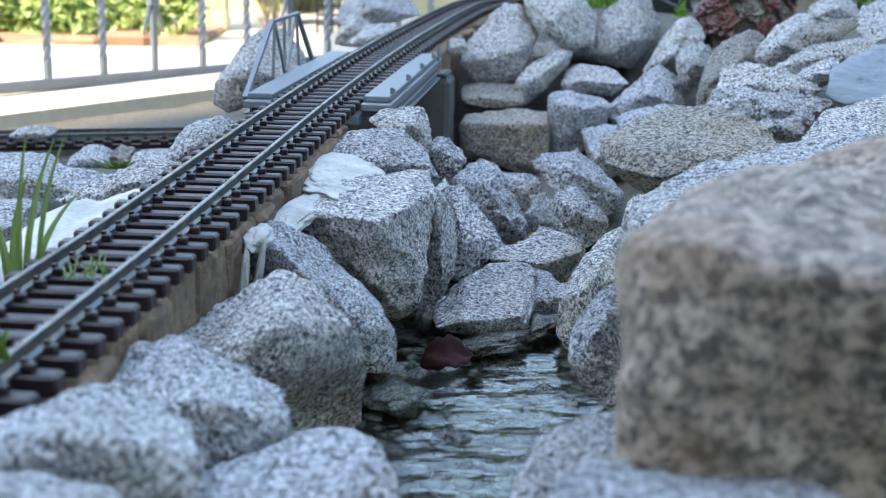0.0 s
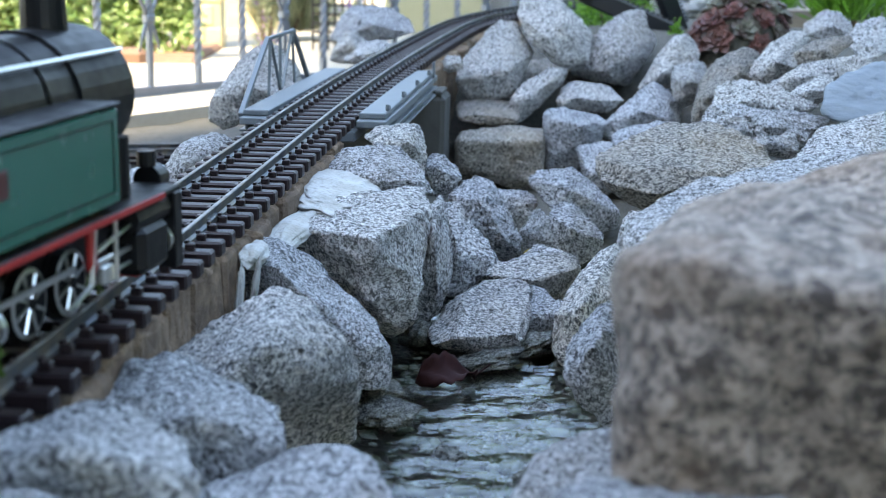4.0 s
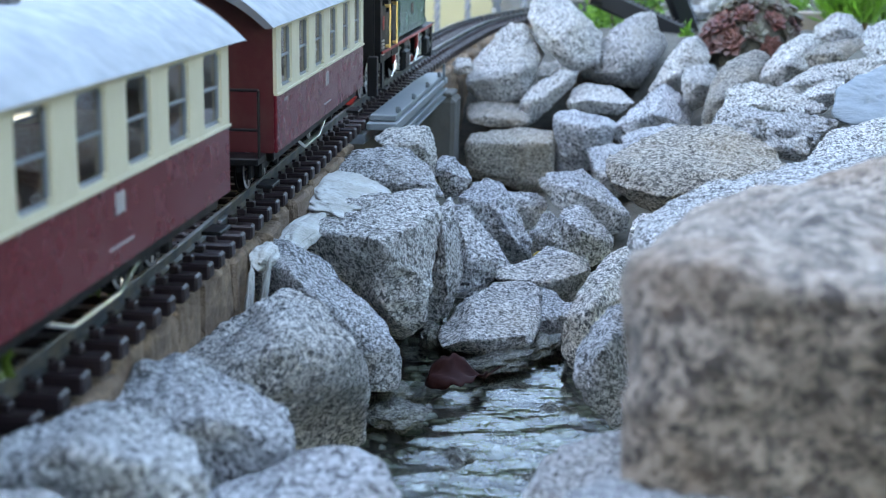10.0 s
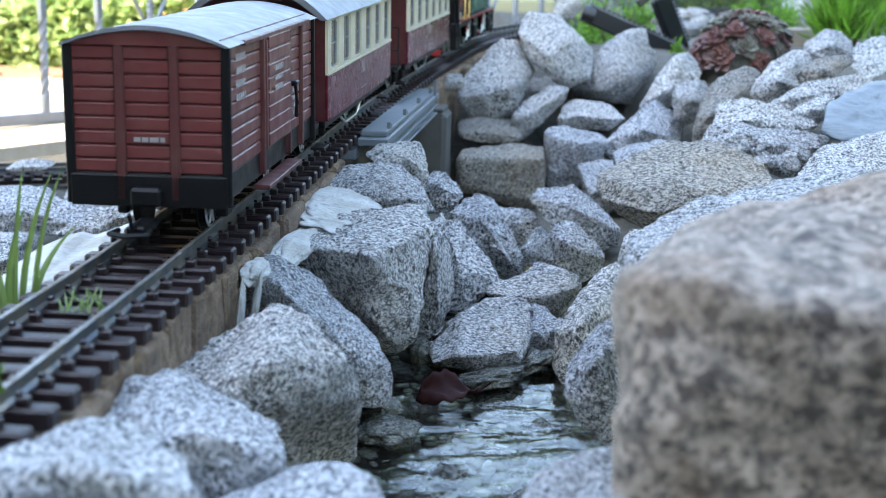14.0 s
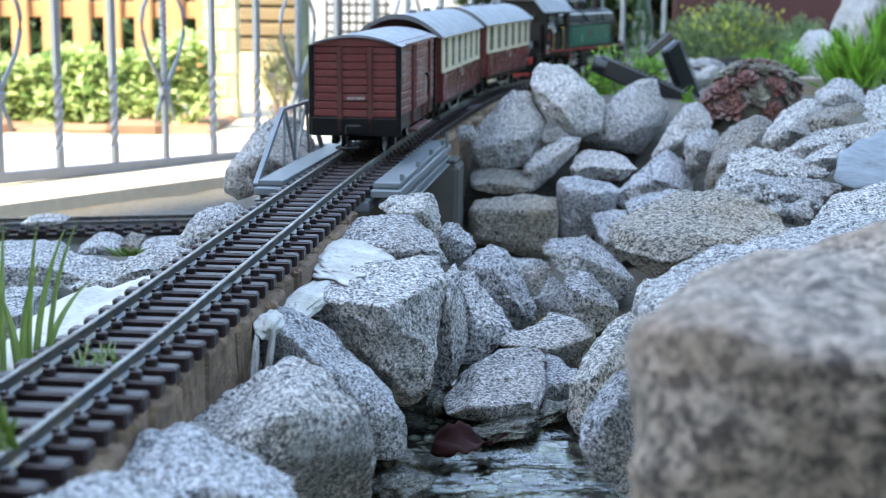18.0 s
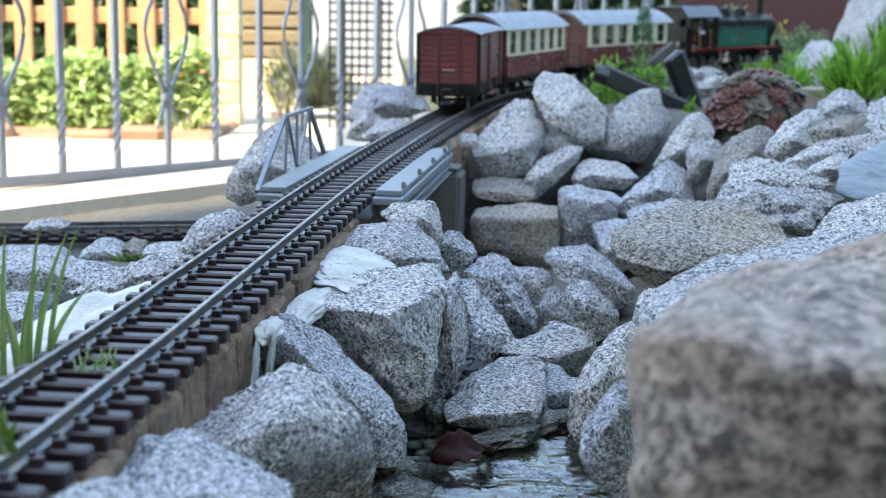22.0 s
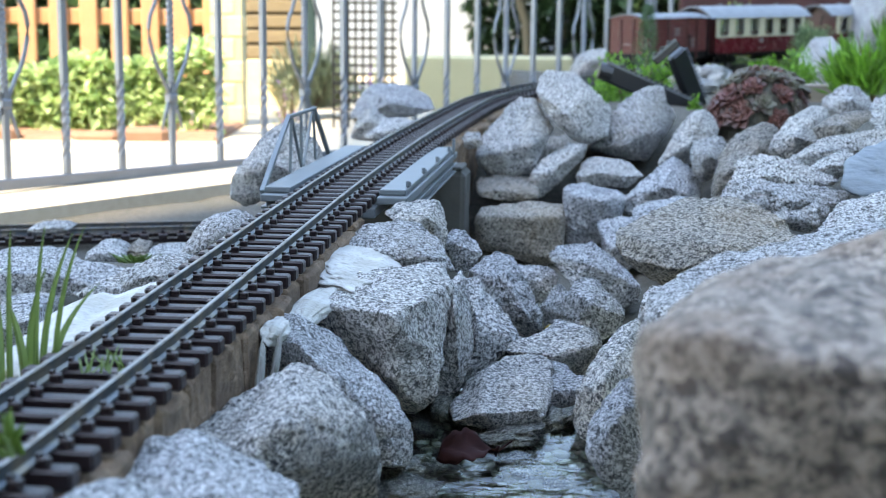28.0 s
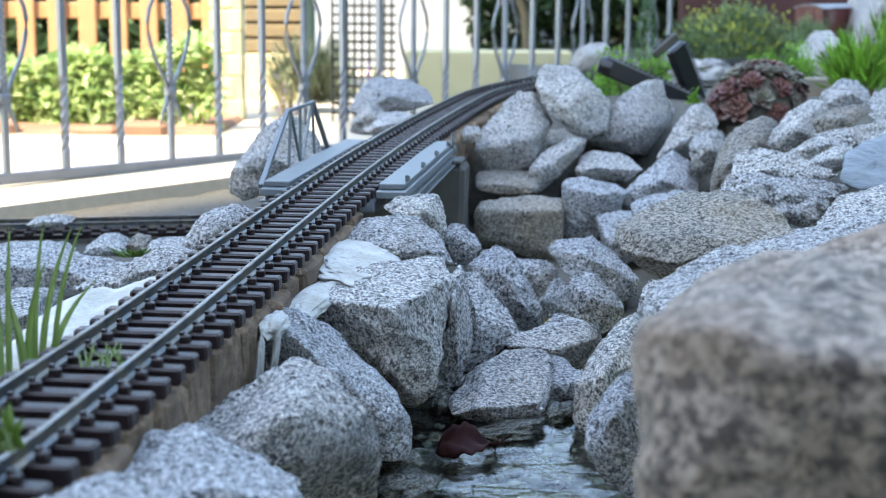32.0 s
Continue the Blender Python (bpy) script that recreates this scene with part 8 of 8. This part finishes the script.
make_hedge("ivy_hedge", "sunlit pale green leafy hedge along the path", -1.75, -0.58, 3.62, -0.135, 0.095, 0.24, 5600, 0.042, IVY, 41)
make_hedge("dark_hedge", "dark tall garden hedge behind the picket fence", -3.2, -0.62, 5.4, -0.15, 1.3, 0.5, 9000, 0.1, SHADELEAF, 42)
make_hedge("dark_hedge", "dark shrubbery behind the far curve", 0.12, 1.5, 6.4, -0.15, 1.4, 0.6, 12000, 0.07, SHADELEAF, 43)
make_hedge("dark_hedge", "tall shaded hedge closing the garden", 1.4, 6.0, 7.2, -0.15, 2.0, 0.7, 5000, 0.09, SHADELEAF, 44)
make_hedge("dark_hedge", "tall hedge closing the path", -8.0, -3.0, 6.5, -0.15, 2.0, 0.7, 4000, 0.1, SHADELEAF, 45)
_e = thing("bed_edging", "reddish terracotta edging blocks of the hedge bed", "edging", pose(-1.8, 3.44, -0.17))
for _k in range(10):
    part("edging_block", boxm(_k * 0.125, _k * 0.125 + 0.115, 0.012 * (_k % 2), 0.06, 0, 0.038 + 0.012 * (_k % 3), 0.012), TERRA, _e)
tagged(part("bed_soil", boxm(-1.8, -0.56, 3.5, 3.9, -0.17, -0.125, 0.01), TERRA), "dry red-brown soil of the hedge bed", "soil")


def make_pickets():
    t = thing("picket_fence", "orange-brown wooden picket fence behind the hedge", "fence", pose(0, 3.95, 0))
    w = 0.0487
    x = -1.45
    k = 0
    while x < -0.66:
        z0 = 0.0 + 0.01 * math.sin(k * 2.1)
        part("picket", boxm(x, x + w, -0.008, 0.008, -0.02 + z0, 0.75, 0.003), PICKET, t)
        x += 0.0860
        k += 1
    for z in (0.135, 0.6):
        part("cross_rail", boxm(-1.5, -0.64, 0.009, 0.028, z, z + 0.045, 0.003), PICKET, t)
    for x in (-1.5, -0.66):
        part("post", boxm(x - 0.02, x + 0.025, 0.03, 0.075, -0.16, 0.8, 0.004), PICKET, t)


make_pickets()


def make_pillar():
    t = thing("brick_pillar", "sunlit yellow brick gate pillar beside the fence", "pillar", pose(-0.605, 3.95, -0.142), kind="structure")
    for k in range(14):
        for j in range(2):
            a = -0.045 + j * 0.046 - (0.022 if k % 2 else 0)
            x0, x1 = max(-0.045, a), min(0.045, a + 0.043)
            part("brick", boxm(x0, x1, -0.045, 0.045, k * 0.062, k * 0.062 + 0.056, 0.003), YELLOWB, t)
    part("mortar_core", boxm(-0.042, 0.042, -0.042, 0.042, 0, 0.87), LOWWALL, t)


make_pillar()


def make_planks():
    t = thing("plank_wall", "brown horizontal plank wall of a garden shed", "shed", pose(-0.33, 4.7, 0))
    for k in range(16):
        z = 0.02 + k * 0.05
        part("plank", boxm(-0.33, -0.14, -0.012, 0.012, z, z + 0.041, 0.004), PLANKB, t)
    part("backing", boxm(-0.33, -0.14, 0.013, 0.02, -0.15, 0.82), TRELLIS, t)
    part("corner_post", boxm(-0.138, -0.1, -0.02, 0.02, -0.15, 0.9, 0.004), GREENPOST, t, "dark green corner post")
    part("footing", boxm(-0.33, -0.139, -0.02, 0.012, -0.15, 0.015, 0.004), YELLOWB, t, "pale yellow footing wall")


make_planks()


def make_trellis():
    t = thing("garden_trellis", "dark fine-meshed wooden trellis in the sun", "trellis", pose(-0.312, 3.9, 0))
    for k in range(34):
        z = -0.12 + k * 0.0245
        part("slat", boxm(0.0, 0.18, -0.003, 0.003, z, z + 0.007), TRELLIS, t)
    for k in range(9):
        x = k * 0.0205
        part("upright", boxm(x, x + 0.006, 0.0032, 0.009, -0.142, 0.72), TRELLIS, t)


make_trellis()
tagged(part("low_wall", boxm(-0.13, 0.42, 4.6, 4.7, -0.15, 0.035, 0.008), LOWWALL), "low yellowish garden wall behind the fence", "wall", kind="structure")
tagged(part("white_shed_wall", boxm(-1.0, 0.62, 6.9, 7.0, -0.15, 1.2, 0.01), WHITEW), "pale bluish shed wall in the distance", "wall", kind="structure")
tagged(part("maroon_fence", boxm(0.98, 2.4, 5.9, 5.95, -0.1, 0.9, 0.01), MAROON), "dark maroon board fence at the garden's end", "fence", kind="structure")
bush("ornamental_grass", "blurred grey-green ornamental grass on the sunny path", (-0.4, 4.25, -0.13), (0.24, 0.2, 0.2), 1500, 0.075, 0.006, GREYGRASS, 51, up=1.4, clumps=18)
bush("lavender", "small purple lavender flowers beside the fence", (-0.42, 3.75, -0.13), (0.07, 0.06, 0.15), 220, 0.02, 0.005, GREYGRASS, 52, up=1.5, extra=(PURPLE, 60))
bush("lavender", "small purple lavender flowers beside the trellis", (-0.19, 3.7, -0.13), (0.06, 0.06, 0.19), 220, 0.02, 0.005, GREYGRASS, 53, up=1.5, extra=(PURPLE, 60))


def trunk_tree(base, h, seed):
    rnd = random.Random(seed)
    t = thing("small_tree", "leaning dark tree trunk behind the fence", "tree", Matrix.Translation(base))
    part("trunk", tube([(0, 0, -0.1), (-0.03, 0, h * 0.3), (-0.11, 0, h * 0.7), (-0.16, 0.02, h)], [0.022, 0.018, 0.013, 0.008], 8), STEMM, t)
    for k in range(5):
        z = h * (0.4 + 0.12 * k)
        part("limb", tube([(-0.06 - 0.02 * k, 0, z), (0.05 * (k - 2), 0.05, z + 0.2), (0.11 * (k - 2), 0.08, z + 0.34)], [0.008, 0.006, 0.003], 6), STEMM, t)
    bm = leaves((1.1, 0.7, 0.7), 2200, 0.05, 0.028, seed, 0.2, 26)
    bmesh.ops.translate(bm, vec=(-0.1, 0, h * 0.75), verts=bm.verts[:])
    part("crown", bm, SHADELEAF, t)


trunk_tree((0.35, 5.6, -0.05), 0.62, 61)


def closing_hedge(x0, x1, y0, y1, h, label, seed):
    """A tall plain hedge that closes the garden outside the view."""
    rnd = random.Random(seed)
    t = thing("screen_hedge", label, "hedge", pose((x0 + x1) / 2, (y0 + y1) / 2, -0.17))
    w, d = x1 - x0, y1 - y0
    core = boxm(-w / 2, w / 2, -d / 2, d / 2, 0, h, 0.1)
    bmesh.ops.subdivide_edges(core, edges=core.edges[:], cuts=6, use_grid_fill=True)
    for v in core.verts:
        v.co += noise.noise_vector(v.co * 1.5) * 0.15
    part("core", core, SHADELEAF, t)
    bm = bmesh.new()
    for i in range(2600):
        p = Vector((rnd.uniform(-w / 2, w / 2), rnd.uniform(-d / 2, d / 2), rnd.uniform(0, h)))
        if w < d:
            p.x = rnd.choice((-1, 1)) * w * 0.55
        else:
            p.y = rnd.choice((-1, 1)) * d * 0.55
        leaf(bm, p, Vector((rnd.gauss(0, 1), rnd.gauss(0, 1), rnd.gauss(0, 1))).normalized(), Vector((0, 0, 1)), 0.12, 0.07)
    part("foliage", bm, SHADELEAF, t)


closing_hedge(-3.5, 3.2, 8.0, 8.7, 2.6, "tall dark hedge far behind the garden", 46)
# the two side hedges are unseen, added to keep low sky light off the stones
closing_hedge(-4.6, -4.0, -3.5, 1.6, 3.0, "unseen tall dark hedge added on one side to block low sky light", 71)
closing_hedge(3.6, 4.2, -3.5, 6.5, 3.4, "unseen tall dark hedge added on the other side to block low sky light", 72)


# ---- what moves ----
def train_at(t):
    """Metres run by the rear of the locomotive."""
    return 0.69 + 0.19 * (t - 6.0) - 0.0095 * max(0.0, t - 14.5) + 0.02 * max(0.0, t - 26.0)


def car_pose(s_rear, length):
    a, _ = on_track(s_rear + length * 0.18)
    b, _ = on_track(s_rear + length * 0.82)
    d = (b - a).normalized()
    m = Matrix.Translation(a - d * (length * 0.18))
    yaw = Matrix.Rotation(math.atan2(-d.x, d.y), 4, "Z")
    return m @ yaw @ Matrix.Rotation(math.asin(d.z), 4, "X")


def motions():
    times = [0.5 * i for i in range(65)]
    for car, off, length in ((LOCO, 0.0, 0.43), (COACH_A, -0.506, 0.382), (COACH_B, -1.025, 0.382), (WAGON, -1.353, 0.285)):
        walk(car, [(t, car_pose(train_at(t) + off, length)) for t in times])
    quick = [0.1 * i for i in range(321)]
    for w, y, r in WHEELS:
        walk(w, [(t, Matrix.Translation((0, y, r)) @ Matrix.Rotation(-train_at(t) / r, 4, "X")) for t in quick])
    for o, s, r in RODS:
        rows = []
        for t in quick:
            a = -train_at(t) / r + s * 0.8
            rows.append((t, pose(0, 0.0075 * math.cos(a), r + 0.0075 * math.sin(a))))
        walk(o, rows)
    walk(WATER_SHEET, [(0, pose(0, 0, 0)), (32, pose(0, -0.12, -0.0012))])


motions()
